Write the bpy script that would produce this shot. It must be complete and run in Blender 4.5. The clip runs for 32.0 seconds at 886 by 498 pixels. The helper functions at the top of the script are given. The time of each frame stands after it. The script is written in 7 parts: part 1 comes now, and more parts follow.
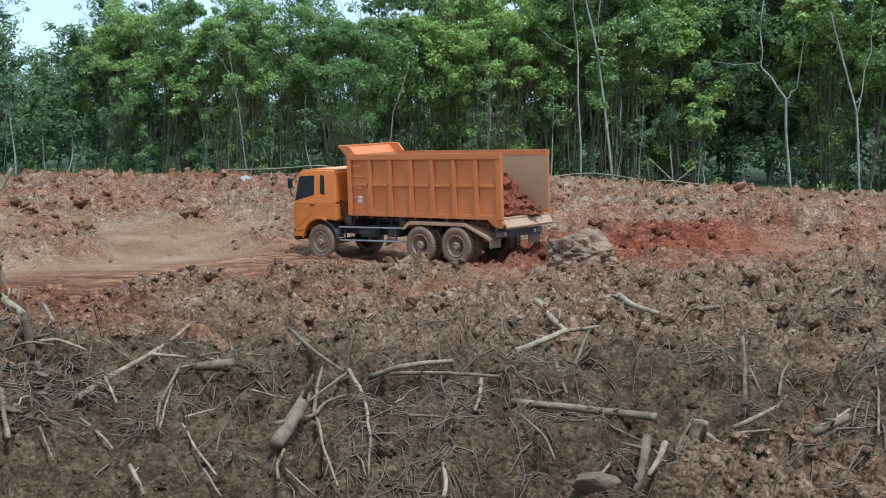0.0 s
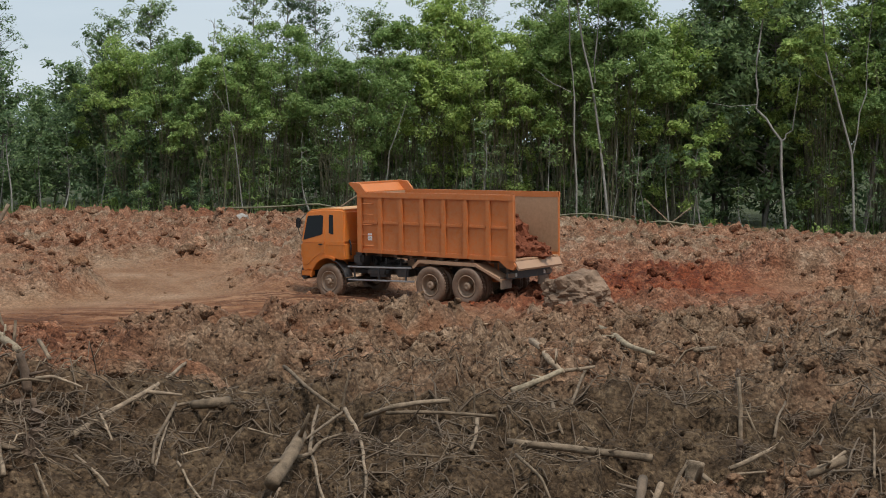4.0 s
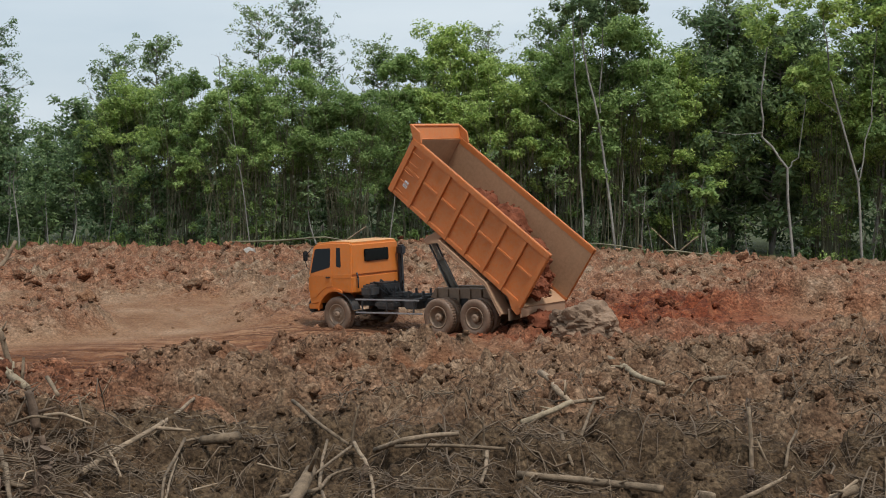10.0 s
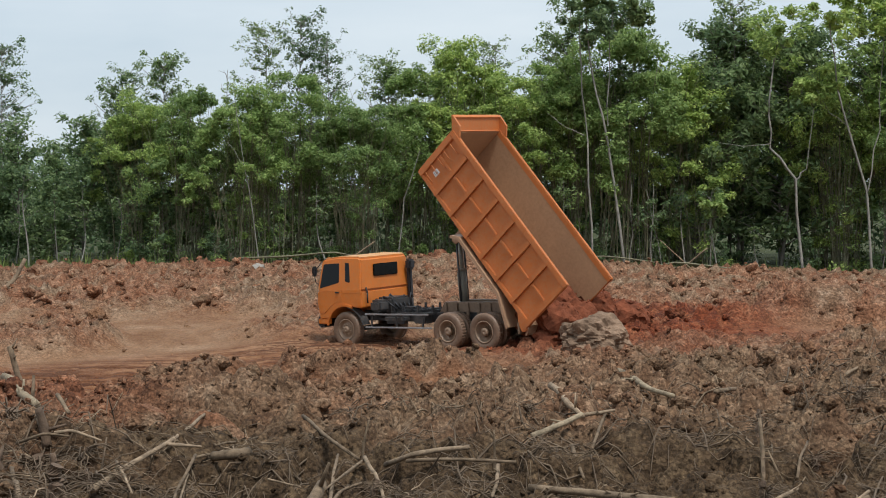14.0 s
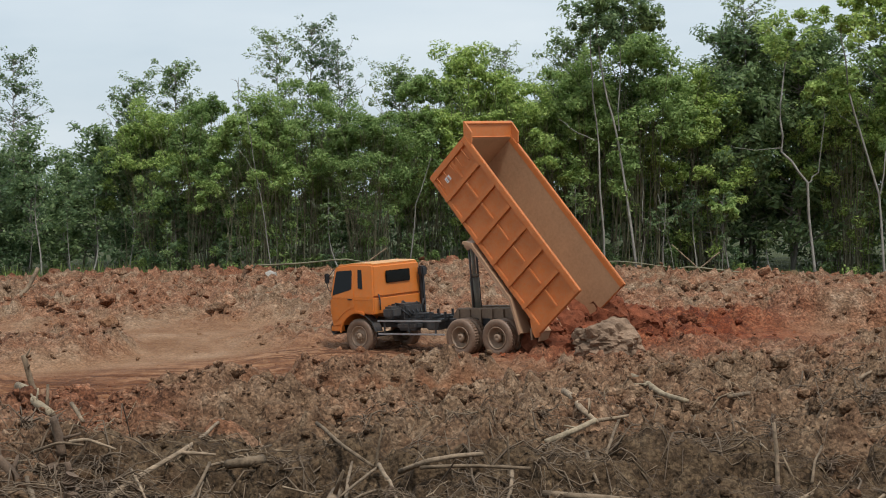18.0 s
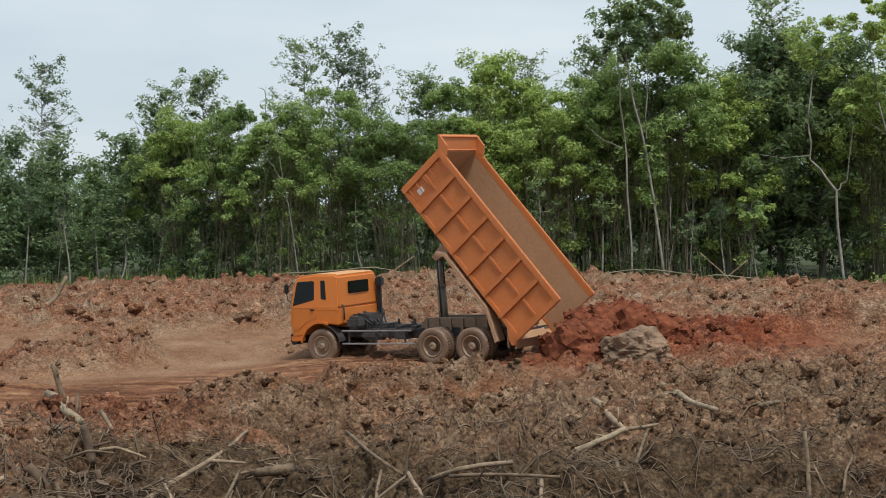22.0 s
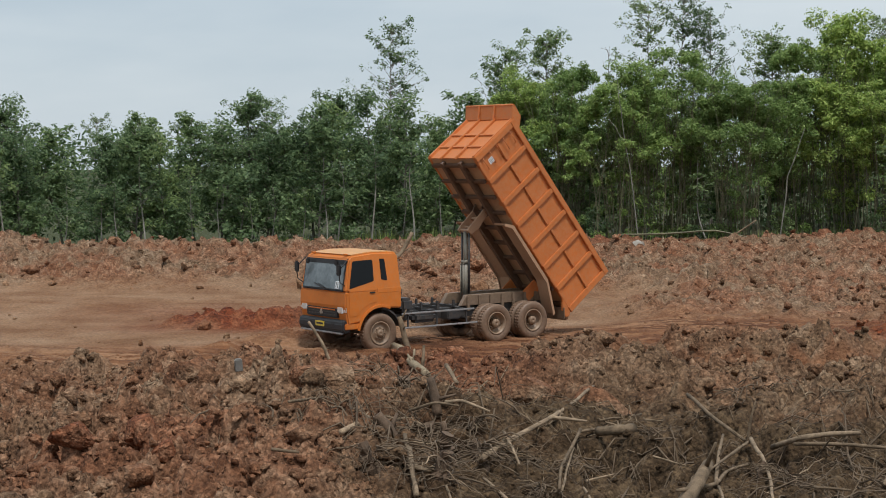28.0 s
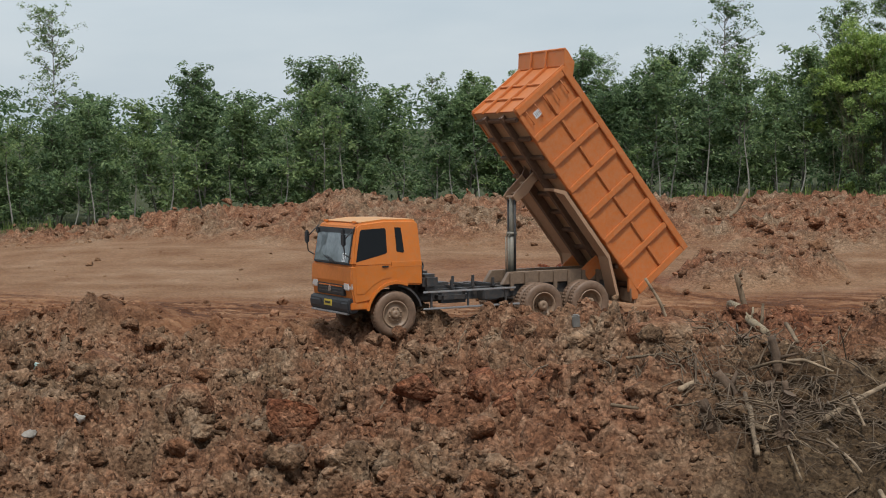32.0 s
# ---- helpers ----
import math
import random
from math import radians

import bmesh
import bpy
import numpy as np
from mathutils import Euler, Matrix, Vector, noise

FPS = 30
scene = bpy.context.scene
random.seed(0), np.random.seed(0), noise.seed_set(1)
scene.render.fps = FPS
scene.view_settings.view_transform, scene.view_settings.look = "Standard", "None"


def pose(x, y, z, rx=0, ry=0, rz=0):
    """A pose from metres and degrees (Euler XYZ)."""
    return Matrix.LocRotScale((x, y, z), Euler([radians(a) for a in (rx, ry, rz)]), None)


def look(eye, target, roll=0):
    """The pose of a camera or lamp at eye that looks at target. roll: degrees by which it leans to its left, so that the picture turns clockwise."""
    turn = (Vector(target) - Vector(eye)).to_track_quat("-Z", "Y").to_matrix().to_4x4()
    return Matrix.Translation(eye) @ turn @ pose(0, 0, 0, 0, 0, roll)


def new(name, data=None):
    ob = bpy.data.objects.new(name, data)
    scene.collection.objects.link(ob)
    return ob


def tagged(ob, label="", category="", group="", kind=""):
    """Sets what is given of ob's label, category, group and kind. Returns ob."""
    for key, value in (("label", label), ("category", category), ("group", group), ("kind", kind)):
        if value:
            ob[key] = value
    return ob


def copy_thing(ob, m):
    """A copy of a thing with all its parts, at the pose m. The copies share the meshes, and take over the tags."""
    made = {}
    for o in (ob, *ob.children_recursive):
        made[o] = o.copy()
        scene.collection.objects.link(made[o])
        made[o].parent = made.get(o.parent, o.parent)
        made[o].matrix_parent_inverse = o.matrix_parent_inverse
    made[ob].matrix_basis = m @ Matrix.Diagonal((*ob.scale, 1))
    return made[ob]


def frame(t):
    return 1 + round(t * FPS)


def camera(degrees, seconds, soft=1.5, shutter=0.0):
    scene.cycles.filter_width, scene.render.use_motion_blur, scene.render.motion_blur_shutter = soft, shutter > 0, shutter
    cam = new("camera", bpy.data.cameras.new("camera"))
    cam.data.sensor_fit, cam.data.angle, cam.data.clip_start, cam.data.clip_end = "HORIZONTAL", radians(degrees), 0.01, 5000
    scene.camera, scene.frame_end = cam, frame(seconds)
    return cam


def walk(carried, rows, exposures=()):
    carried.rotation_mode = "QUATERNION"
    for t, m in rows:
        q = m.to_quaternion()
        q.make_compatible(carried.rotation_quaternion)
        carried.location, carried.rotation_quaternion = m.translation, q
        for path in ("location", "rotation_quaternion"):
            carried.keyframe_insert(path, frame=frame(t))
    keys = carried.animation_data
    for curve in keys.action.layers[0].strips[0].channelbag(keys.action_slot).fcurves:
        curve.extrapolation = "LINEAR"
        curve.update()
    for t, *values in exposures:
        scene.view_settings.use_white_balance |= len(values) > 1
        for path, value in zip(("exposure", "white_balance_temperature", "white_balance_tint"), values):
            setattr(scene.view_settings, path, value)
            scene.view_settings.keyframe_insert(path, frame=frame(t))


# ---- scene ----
# camera: held by hand on a bank, swinging slowly to the left
cam = camera(29.58, 32.0, soft=1.0)
PATH = [
    (0.0, pose(0.100, 0.039, 4.600, 84.921, -0.134, -0.352)),
    (0.5, pose(0.108, 0.037, 4.593, 85.015, -0.078, -0.350)),
    (1.0, pose(0.118, 0.010, 4.610, 85.278, -0.326, -0.486)),
    (1.5, pose(0.121, 0.001, 4.611, 85.708, -0.724, -0.676)),
    (2.0, pose(0.102, -0.006, 4.611, 86.099, -0.899, -0.766)),
    (2.5, pose(0.079, -0.004, 4.620, 86.162, -0.855, -0.709)),
    (3.0, pose(0.062, -0.003, 4.614, 86.187, -0.735, -0.651)),
    (3.5, pose(0.065, -0.011, 4.610, 86.223, -0.640, -0.574)),
    (5.5, pose(0.067, -0.011, 4.624, 86.326, -0.176, -0.276)),
    (6.0, pose(0.070, 0.002, 4.621, 86.351, -0.092, -0.204)),
    (6.5, pose(0.069, -0.007, 4.619, 86.382, 0.007, -0.145)),
    (7.0, pose(0.075, -0.005, 4.620, 86.416, 0.131, -0.067)),
    (7.5, pose(0.075, 0.001, 4.618, 86.434, 0.253, 0.006)),
    (8.0, pose(0.072, 0.016, 4.621, 86.506, 0.332, 0.057)),
    (8.5, pose(0.067, 0.017, 4.624, 86.732, 0.315, 0.015)),
    (9.0, pose(0.075, 0.009, 4.626, 86.906, 0.304, -0.016)),
    (9.5, pose(0.074, 0.012, 4.632, 87.114, 0.192, -0.144)),
    (10.0, pose(0.059, 0.015, 4.631, 87.320, 0.133, -0.293)),
    (10.5, pose(0.065, -0.009, 4.633, 87.401, 0.178, -0.276)),
    (11.0, pose(0.065, -0.005, 4.629, 87.435, 0.324, -0.202)),
    (11.5, pose(0.060, 0.015, 4.632, 87.488, 0.366, -0.155)),
    (12.0, pose(0.062, 0.007, 4.629, 87.605, 0.361, -0.180)),
    (12.5, pose(0.062, 0.010, 4.625, 87.710, 0.381, -0.205)),
    (13.0, pose(0.053, 0.028, 4.624, 87.744, 0.466, -0.163)),
    (13.5, pose(0.063, 0.016, 4.626, 87.778, 0.546, -0.079)),
    (14.0, pose(0.058, 0.018, 4.618, 87.817, 0.668, -0.014)),
    (14.5, pose(0.060, 0.020, 4.624, 87.844, 0.778, 0.053)),
    (16.5, pose(0.056, 0.003, 4.624, 87.956, 0.991, 0.261)),
    (17.0, pose(0.045, 0.017, 4.625, 87.966, 0.903, 0.242)),
    (17.5, pose(0.048, 0.015, 4.622, 87.990, 1.000, 0.299)),
    (18.0, pose(0.041, -0.002, 4.632, 88.024, 1.076, 0.368)),
    (18.5, pose(0.025, 0.006, 4.643, 88.041, 1.165, 0.436)),
    (19.0, pose(0.023, 0.009, 4.643, 88.080, 1.262, 0.511)),
    (19.5, pose(0.009, 0.035, 4.639, 88.092, 1.349, 0.568)),
    (20.0, pose(0.009, 0.025, 4.647, 88.166, 1.085, 0.800)),
    (20.5, pose(-0.001, 0.016, 4.637, 88.227, 0.842, 1.036)),
    (21.0, pose(-0.003, 0.021, 4.631, 88.259, 0.927, 1.124)),
    (21.5, pose(-0.002, 0.033, 4.633, 88.285, 1.010, 1.195)),
    (22.0, pose(-0.007, 0.021, 4.635, 88.317, 1.138, 1.266)),
    (22.5, pose(-0.017, 0.027, 4.633, 88.345, 1.214, 1.335)),
    (23.0, pose(-0.022, 0.011, 4.630, 88.246, 0.086, 2.099)),
    (23.5, pose(-0.029, -0.003, 4.630, 88.079, -0.344, 2.978)),
    (24.0, pose(-0.055, 0.029, 4.626, 87.919, -0.523, 4.105)),
    (24.5, pose(-0.053, 0.010, 4.628, 87.859, -0.591, 4.883)),
    (25.0, pose(-0.070, 0.008, 4.621, 87.760, -0.723, 5.721)),
    (25.5, pose(-0.077, -0.001, 4.622, 87.474, -0.741, 6.991)),
    (27.5, pose(-0.134, -0.028, 4.620, 87.185, 0.139, 11.709)),
    (28.0, pose(-0.143, -0.035, 4.623, 87.138, 0.325, 12.778)),
    (28.5, pose(-0.159, -0.031, 4.617, 87.044, 0.426, 13.907)),
    (29.0, pose(-0.173, -0.031, 4.610, 86.926, 0.478, 14.887)),
    (29.5, pose(-0.184, -0.048, 4.611, 86.662, 0.587, 15.901)),
    (30.0, pose(-0.191, -0.051, 4.605, 86.377, 0.696, 17.008)),
    (30.5, pose(-0.212, -0.054, 4.599, 86.181, 0.762, 18.198)),
    (31.0, pose(-0.232, -0.055, 4.605, 86.123, 0.858, 19.512)),
    (31.5, pose(-0.255, -0.063, 4.602, 86.011, 0.725, 21.517)),
    (32.0, pose(-0.282, -0.091, 4.602, 85.810, 0.878, 23.983)),
]
walk(cam, PATH, exposures=[(0.0, 0.57, 5200, 2), (0.7, 0.57, 5200, 2), (1.3, 0.44, 5500, 8), (1.9, -0.12, 5950, 8), (2.4, -0.05, 6250, 10), (5.5, 0.05, 6400, 10), (10.4, 0.06, 6400, 10), (11.0, -0.24, 6400, 10), (11.6, 0.0, 6400, 10), (12.4, 0.05, 6400, 10), (13.0, 0.13, 6400, 10), (21.0, 0.13, 6500, 10), (25.0, 0.0, 6500, 10), (28.0, -0.06, 6500, 10), (30.0, -0.06, 6500, 10), (31.0, 0.06, 6500, 10), (32.0, -0.08, 6500, 10)])

# ---- light: an overcast sky ----
SUN_EL, SUN_AZ = radians(66), radians(150)


def build_light():
    world = bpy.data.worlds.new("world")
    scene.world = world
    world.use_nodes = True
    nt = world.node_tree
    nt.nodes.clear()
    out = nt.nodes.new("ShaderNodeOutputWorld")
    bg = nt.nodes.new("ShaderNodeBackground")
    sky = nt.nodes.new("ShaderNodeTexSky")
    sky.sky_type = "NISHITA"
    sky.sun_disc = False
    sky.sun_elevation = SUN_EL
    sky.sun_rotation = SUN_AZ
    sky.air_density, sky.dust_density, sky.ozone_density = 1.0, 2.0, 1.5
    co = nt.nodes.new("ShaderNodeTexCoord")
    mp = nt.nodes.new("ShaderNodeMapping")
    mp.inputs["Scale"].default_value = (2.2, 2.2, 9.0)
    no = nt.nodes.new("ShaderNodeTexNoise")
    no.inputs["Scale"].default_value = 1.6
    no.inputs["Detail"].default_value = 5.0
    ramp = nt.nodes.new("ShaderNodeValToRGB")
    ramp.color_ramp.elements[0].position, ramp.color_ramp.elements[1].position = 0.35, 0.7
    ramp.color_ramp.elements[0].color = (5.55, 6.55, 7.35, 1)
    ramp.color_ramp.elements[1].color = (7.25, 8.0, 8.5, 1)
    mix = nt.nodes.new("ShaderNodeMix")
    mix.data_type = "RGBA"
    mix.inputs[0].default_value = 0.86
    nt.links.new(co.outputs["Generated"], mp.inputs[0])
    nt.links.new(mp.outputs[0], no.inputs["Vector"])
    nt.links.new(no.outputs["Fac"], ramp.inputs[0])
    nt.links.new(sky.outputs[0], mix.inputs[6])
    nt.links.new(ramp.outputs[0], mix.inputs[7])
    nt.links.new(mix.outputs[2], bg.inputs[0])
    bg.inputs[1].default_value = 0.1
    nt.links.new(bg.outputs[0], out.inputs[0])
    sun = bpy.data.lights.new("sun", "SUN")
    sun.energy, sun.angle, sun.color = 2.75, radians(9), (1.0, 0.985, 0.955)
    ob = new("sun", sun)
    d = Vector((math.sin(SUN_AZ) * math.cos(SUN_EL), math.cos(SUN_AZ) * math.cos(SUN_EL), math.sin(SUN_EL)))
    ob.matrix_world = look(d * 50, (0, 0, 0))


build_light()

# ---- materials ----
def nodes(name):
    m = bpy.data.materials.new(name)
    m.use_nodes = True
    nt = m.node_tree
    return m, nt, nt.nodes["Principled BSDF"]


def coords(nt, scale=1.0, kind="Object"):
    co = nt.nodes.new("ShaderNodeTexCoord")
    mp = nt.nodes.new("ShaderNodeMapping")
    mp.inputs["Scale"].default_value = (scale, scale, scale) if not isinstance(scale, tuple) else scale
    nt.links.new(co.outputs[kind], mp.inputs[0])
    return mp.outputs[0]


def noise_tex(nt, vec, scale, detail=4.0, rough=0.6):
    n = nt.nodes.new("ShaderNodeTexNoise")
    n.inputs["Scale"].default_value, n.inputs["Detail"].default_value, n.inputs["Roughness"].default_value = scale, detail, rough
    nt.links.new(vec, n.inputs["Vector"])
    return n.outputs["Fac"]


def ramp(nt, fac, stops):
    r = nt.nodes.new("ShaderNodeValToRGB")
    el = r.color_ramp.elements
    while len(el) < len(stops):
        el.new(0.5)
    for e, (p, c) in zip(el, stops):
        e.position, e.color = p, (*c, 1) if len(c) == 3 else c
    nt.links.new(fac, r.inputs[0])
    return r.outputs[0]


def mix(nt, fac, a, b, blend="MIX"):
    n = nt.nodes.new("ShaderNodeMix")
    n.data_type, n.blend_type = "RGBA", blend
    for sock, v in ((n.inputs[0], fac), (n.inputs[6], a), (n.inputs[7], b)):
        if isinstance(v, (int, float)):
            sock.default_value = v
        elif isinstance(v, tuple):
            sock.default_value = (*v, 1) if len(v) == 3 else v
        else:
            nt.links.new(v, sock)
    return n.outputs[2]


def mathn(nt, op, a, b=0.0):
    n = nt.nodes.new("ShaderNodeMath")
    n.operation = op
    for sock, v in zip(n.inputs, (a, b)):
        if isinstance(v, (int, float)):
            sock.default_value = v
        else:
            nt.links.new(v, sock)
    return n.outputs[0]


def bump(nt, bsdf, height, strength, dist):
    b = nt.nodes.new("ShaderNodeBump")
    b.inputs["Strength"].default_value, b.inputs["Distance"].default_value = strength, dist
    nt.links.new(height, b.inputs["Height"])
    nt.links.new(b.outputs[0], bsdf.inputs["Normal"])


def attr(nt, name, out="Fac"):
    a = nt.nodes.new("ShaderNodeAttribute")
    a.attribute_name = name
    return a.outputs[out]


def soil_colour(nt, vec, red, dark, tan, brown=0.0):
    """Clay in its states: broken pinkish clay, red fresh clay, dark topsoil, packed tan ground, grey-brown mixed clay."""
    big, mid, fine = noise_tex(nt, vec, 0.4, 4, 0.55), noise_tex(nt, vec, 2.4, 5, 0.6), noise_tex(nt, vec, 15.0, 4, 0.6)
    base = ramp(nt, mid, [(0.34, (0.133, 0.054, 0.026)), (0.5, (0.212, 0.101, 0.056)), (0.66, (0.296, 0.169, 0.103))])
    grey = ramp(nt, mid, [(0.34, (0.127, 0.078, 0.046)), (0.5, (0.188, 0.123, 0.075)), (0.66, (0.282, 0.207, 0.141))])
    base = mix(nt, ramp(nt, big, [(0.44, (0, 0, 0)), (0.60, (0.85, 0.85, 0.85))]), base, grey)
    redc = ramp(nt, mid, [(0.34, (0.090, 0.021, 0.009)), (0.5, (0.165, 0.043, 0.017)), (0.68, (0.235, 0.084, 0.039))])
    darkc = ramp(nt, mid, [(0.32, (0.044, 0.027, 0.014)), (0.5, (0.076, 0.048, 0.026)), (0.68, (0.122, 0.082, 0.047))])
    tanc = ramp(nt, big, [(0.32, (0.186, 0.093, 0.046)), (0.5, (0.248, 0.139, 0.077)), (0.68, (0.305, 0.192, 0.118))])
    brownc = ramp(nt, mid, [(0.34, (0.094, 0.055, 0.031)), (0.5, (0.150, 0.093, 0.054)), (0.66, (0.221, 0.150, 0.093))])
    c = mix(nt, tan, base, tanc)
    c = mix(nt, brown, c, brownc)
    c = mix(nt, dark, c, darkc)
    c = mix(nt, red, c, redc)
    grain = ramp(nt, fine, [(0.34, (0.60, 0.58, 0.56)), (0.5, (1.0, 1.0, 1.0)), (0.66, (1.38, 1.38, 1.36))])
    c = mix(nt, mathn(nt, "SUBTRACT", 0.95, mathn(nt, "MULTIPLY", tan, 0.35)), c, grain, "MULTIPLY")
    # crumbs: each its own tone at random, for contrast that the shadows lack
    v = nt.nodes.new("ShaderNodeTexVoronoi")
    v.inputs["Scale"].default_value = 17.0
    nt.links.new(vec, v.inputs["Vector"])
    sep = nt.nodes.new("ShaderNodeSeparateColor")
    nt.links.new(v.outputs["Color"], sep.inputs[0])
    crumb_tone = ramp(nt, sep.outputs[0], [(0.0, (0.56, 0.54, 0.52)), (0.5, (0.94, 0.94, 0.94)), (1.0, (1.42, 1.41, 1.40))])
    return mix(nt, mathn(nt, "SUBTRACT", 0.85, mathn(nt, "MULTIPLY", tan, 0.35)), c, crumb_tone, "MULTIPLY"), fine


def knobs(nt, vec, scale):
    """Relief of crumbly soil: knobs with creases between them, and grit on top."""
    v = nt.nodes.new("ShaderNodeTexVoronoi")
    v.inputs["Scale"].default_value = scale
    n = nt.nodes.new("ShaderNodeTexNoise")
    n.inputs["Scale"].default_value, n.inputs["Detail"].default_value = scale * 0.6, 3.0
    nt.links.new(vec, n.inputs["Vector"])
    warp = nt.nodes.new("ShaderNodeVectorMath")
    warp.operation = "MULTIPLY_ADD"
    warp.inputs[1].default_value = (1.3 / scale, 1.3 / scale, 1.3 / scale)
    nt.links.new(n.outputs["Color"], warp.inputs[0])
    nt.links.new(vec, warp.inputs[2])
    nt.links.new(warp.outputs[0], v.inputs["Vector"])
    h = mathn(nt, "MULTIPLY", v.outputs["Distance"], -0.9)
    return mathn(nt, "ADD", h, mathn(nt, "MULTIPLY", noise_tex(nt, vec, scale * 2.2, 4, 0.6), 0.6))


def mat_ground():
    m, nt, b = nodes("clay_ground")
    vec = coords(nt)
    c, fine = soil_colour(nt, vec, attr(nt, "red"), attr(nt, "dark"), attr(nt, "tan"), attr(nt, "brown"))
    streak = noise_tex(nt, coords(nt, (0.22, 2.4, 1.0)), 1.1, 6, 0.62)
    rut = ramp(nt, streak, [(0.38, (0.075, 0.030, 0.014)), (0.48, (0.175, 0.080, 0.038)), (0.6, (0.285, 0.160, 0.088))])
    rut = mix(nt, 0.9, rut, ramp(nt, noise_tex(nt, vec, 1.7, 5, 0.65), [(0.36, (0.55, 0.42, 0.36)), (0.5, (1.0, 0.95, 0.9)), (0.64, (1.35, 1.3, 1.25))]), "MULTIPLY")
    c = mix(nt, mathn(nt, "MULTIPLY", attr(nt, "track"), 0.85), c, rut)
    c = mix(nt, attr(nt, "green"), c, ramp(nt, fine, [(0.3, (0.03, 0.04, 0.015)), (0.7, (0.08, 0.085, 0.035))]))
    nt.links.new(c, b.inputs["Base Color"])
    b.inputs["Roughness"].default_value = 0.92
    b.inputs["Specular IOR Level"].default_value = 0.2
    bump(nt, b, knobs(nt, vec, 9.0), 0.9, 0.07)
    return m


def mat_soil(name, red, dark, tan, brown=0.0):
    """Lumps of soil. A name in place of a number takes that value from the mesh."""
    m, nt, b = nodes(name)
    vec = coords(nt)
    c, fine = soil_colour(nt, vec, *[attr(nt, v) if isinstance(v, str) else v for v in (red, dark, tan, brown)])
    geo = nt.nodes.new("ShaderNodeNewGeometry")
    c = mix(nt, 1.0, c, ramp(nt, geo.outputs["Random Per Island"], [(0.0, (0.74, 0.72, 0.70)), (0.6, (1.03, 1.02, 1.0)), (1.0, (1.34, 1.33, 1.32))]), "MULTIPLY")
    nt.links.new(c, b.inputs["Base Color"])
    b.inputs["Roughness"].default_value = 0.93
    b.inputs["Specular IOR Level"].default_value = 0.2
    bump(nt, b, knobs(nt, vec, 14.0), 0.9, 0.05)
    return m


def mat_plain(name, colour, rough=0.7, metal=0.0, vary=0.25, scale=3.0, bumpy=0.0, spec=0.5, each=False):
    """A painted, wooden or metal surface with grain and wear at two scales."""
    m, nt, b = nodes(name)
    vec = coords(nt)
    n1, n2 = noise_tex(nt, vec, scale, 5), noise_tex(nt, vec, scale * 9, 4)
    lo, hi = tuple(x * (1 - vary) for x in colour), tuple(min(1, x * (1 + vary)) for x in colour)
    c = ramp(nt, n1, [(0.3, lo), (0.7, hi)])
    c = mix(nt, vary, c, ramp(nt, n2, [(0.35, (0.7, 0.7, 0.7)), (0.65, (1.15, 1.15, 1.15))]), "MULTIPLY")
    if each:
        info = nt.nodes.new("ShaderNodeObjectInfo")
        c = mix(nt, 1.0, c, ramp(nt, info.outputs["Random"], [(0.0, (0.6, 0.57, 0.53)), (0.6, (0.9, 0.88, 0.85)), (1.0, (1.25, 1.22, 1.18))]), "MULTIPLY")
    nt.links.new(c, b.inputs["Base Color"])
    b.inputs["Roughness"].default_value, b.inputs["Metallic"].default_value = rough, metal
    b.inputs["Specular IOR Level"].default_value = spec
    if bumpy:
        bump(nt, b, n2, bumpy, 0.02)
    return m


def mat_leaf(name, colours, trans=0.25):
    m, nt, b = nodes(name)
    geo = nt.nodes.new("ShaderNodeNewGeometry")
    info = nt.nodes.new("ShaderNodeObjectInfo")
    c = ramp(nt, geo.outputs["Random Per Island"], colours)
    c = mix(nt, 0.75, c, ramp(nt, info.outputs["Random"], [(0.0, (0.62, 0.68, 0.72)), (0.5, (1.0, 1.0, 1.0)), (1.0, (1.32, 1.22, 1.02))]), "MULTIPLY")
    nt.links.new(c, b.inputs["Base Color"])
    b.inputs["Roughness"].default_value = 0.6
    b.inputs["Specular IOR Level"].default_value = 0.3
    tr = nt.nodes.new("ShaderNodeBsdfTranslucent")
    nt.links.new(c, tr.inputs[0])
    ms = nt.nodes.new("ShaderNodeMixShader")
    ms.inputs[0].default_value = trans
    nt.links.new(b.outputs[0], ms.inputs[1])
    nt.links.new(tr.outputs[0], ms.inputs[2])
    nt.links.new(ms.outputs[0], nt.nodes["Material Output"].inputs[0])
    return m


M_GROUND = mat_ground()
M_CLOD = mat_soil("broken_clay", 0.08, 0.0, 0.1)
M_CLOD_RED = mat_soil("red_clay", 0.6, 0.0, 0.0)
M_CLOD_MIX = mat_soil("broken_soil", "red", "dark", "tan", "brown")
M_BAMBOO_LEAF = mat_leaf("bamboo_leaf", [(0.0, (0.15, 0.235, 0.07)), (0.5, (0.29, 0.405, 0.125)), (1.0, (0.46, 0.56, 0.20))], 0.5)
# tree leaves lightened to stand in for the haze over the wood
M_TREE_LEAF = mat_leaf("tree_leaf", [(0.0, (0.075, 0.125, 0.06)), (0.5, (0.165, 0.245, 0.108)), (1.0, (0.29, 0.38, 0.18))], 0.5)
M_GRASS = mat_leaf("grass_blade", [(0.0, (0.08, 0.12, 0.03)), (1.0, (0.2, 0.26, 0.08))], 0.2)
M_BARK = mat_plain("pale_bark", (0.2, 0.18, 0.15), 0.9, 0, 0.35, 2.0, 0.4)
M_PALEBARK = mat_plain("pale_smooth_bark", (0.25, 0.235, 0.20), 0.9, 0, 0.4, 2.5, 0.4)
M_PALEWOOD = mat_plain("pale_stripped_wood", (0.30, 0.235, 0.155), 0.9, 0, 0.45, 4.0, 0.5, 0.2)
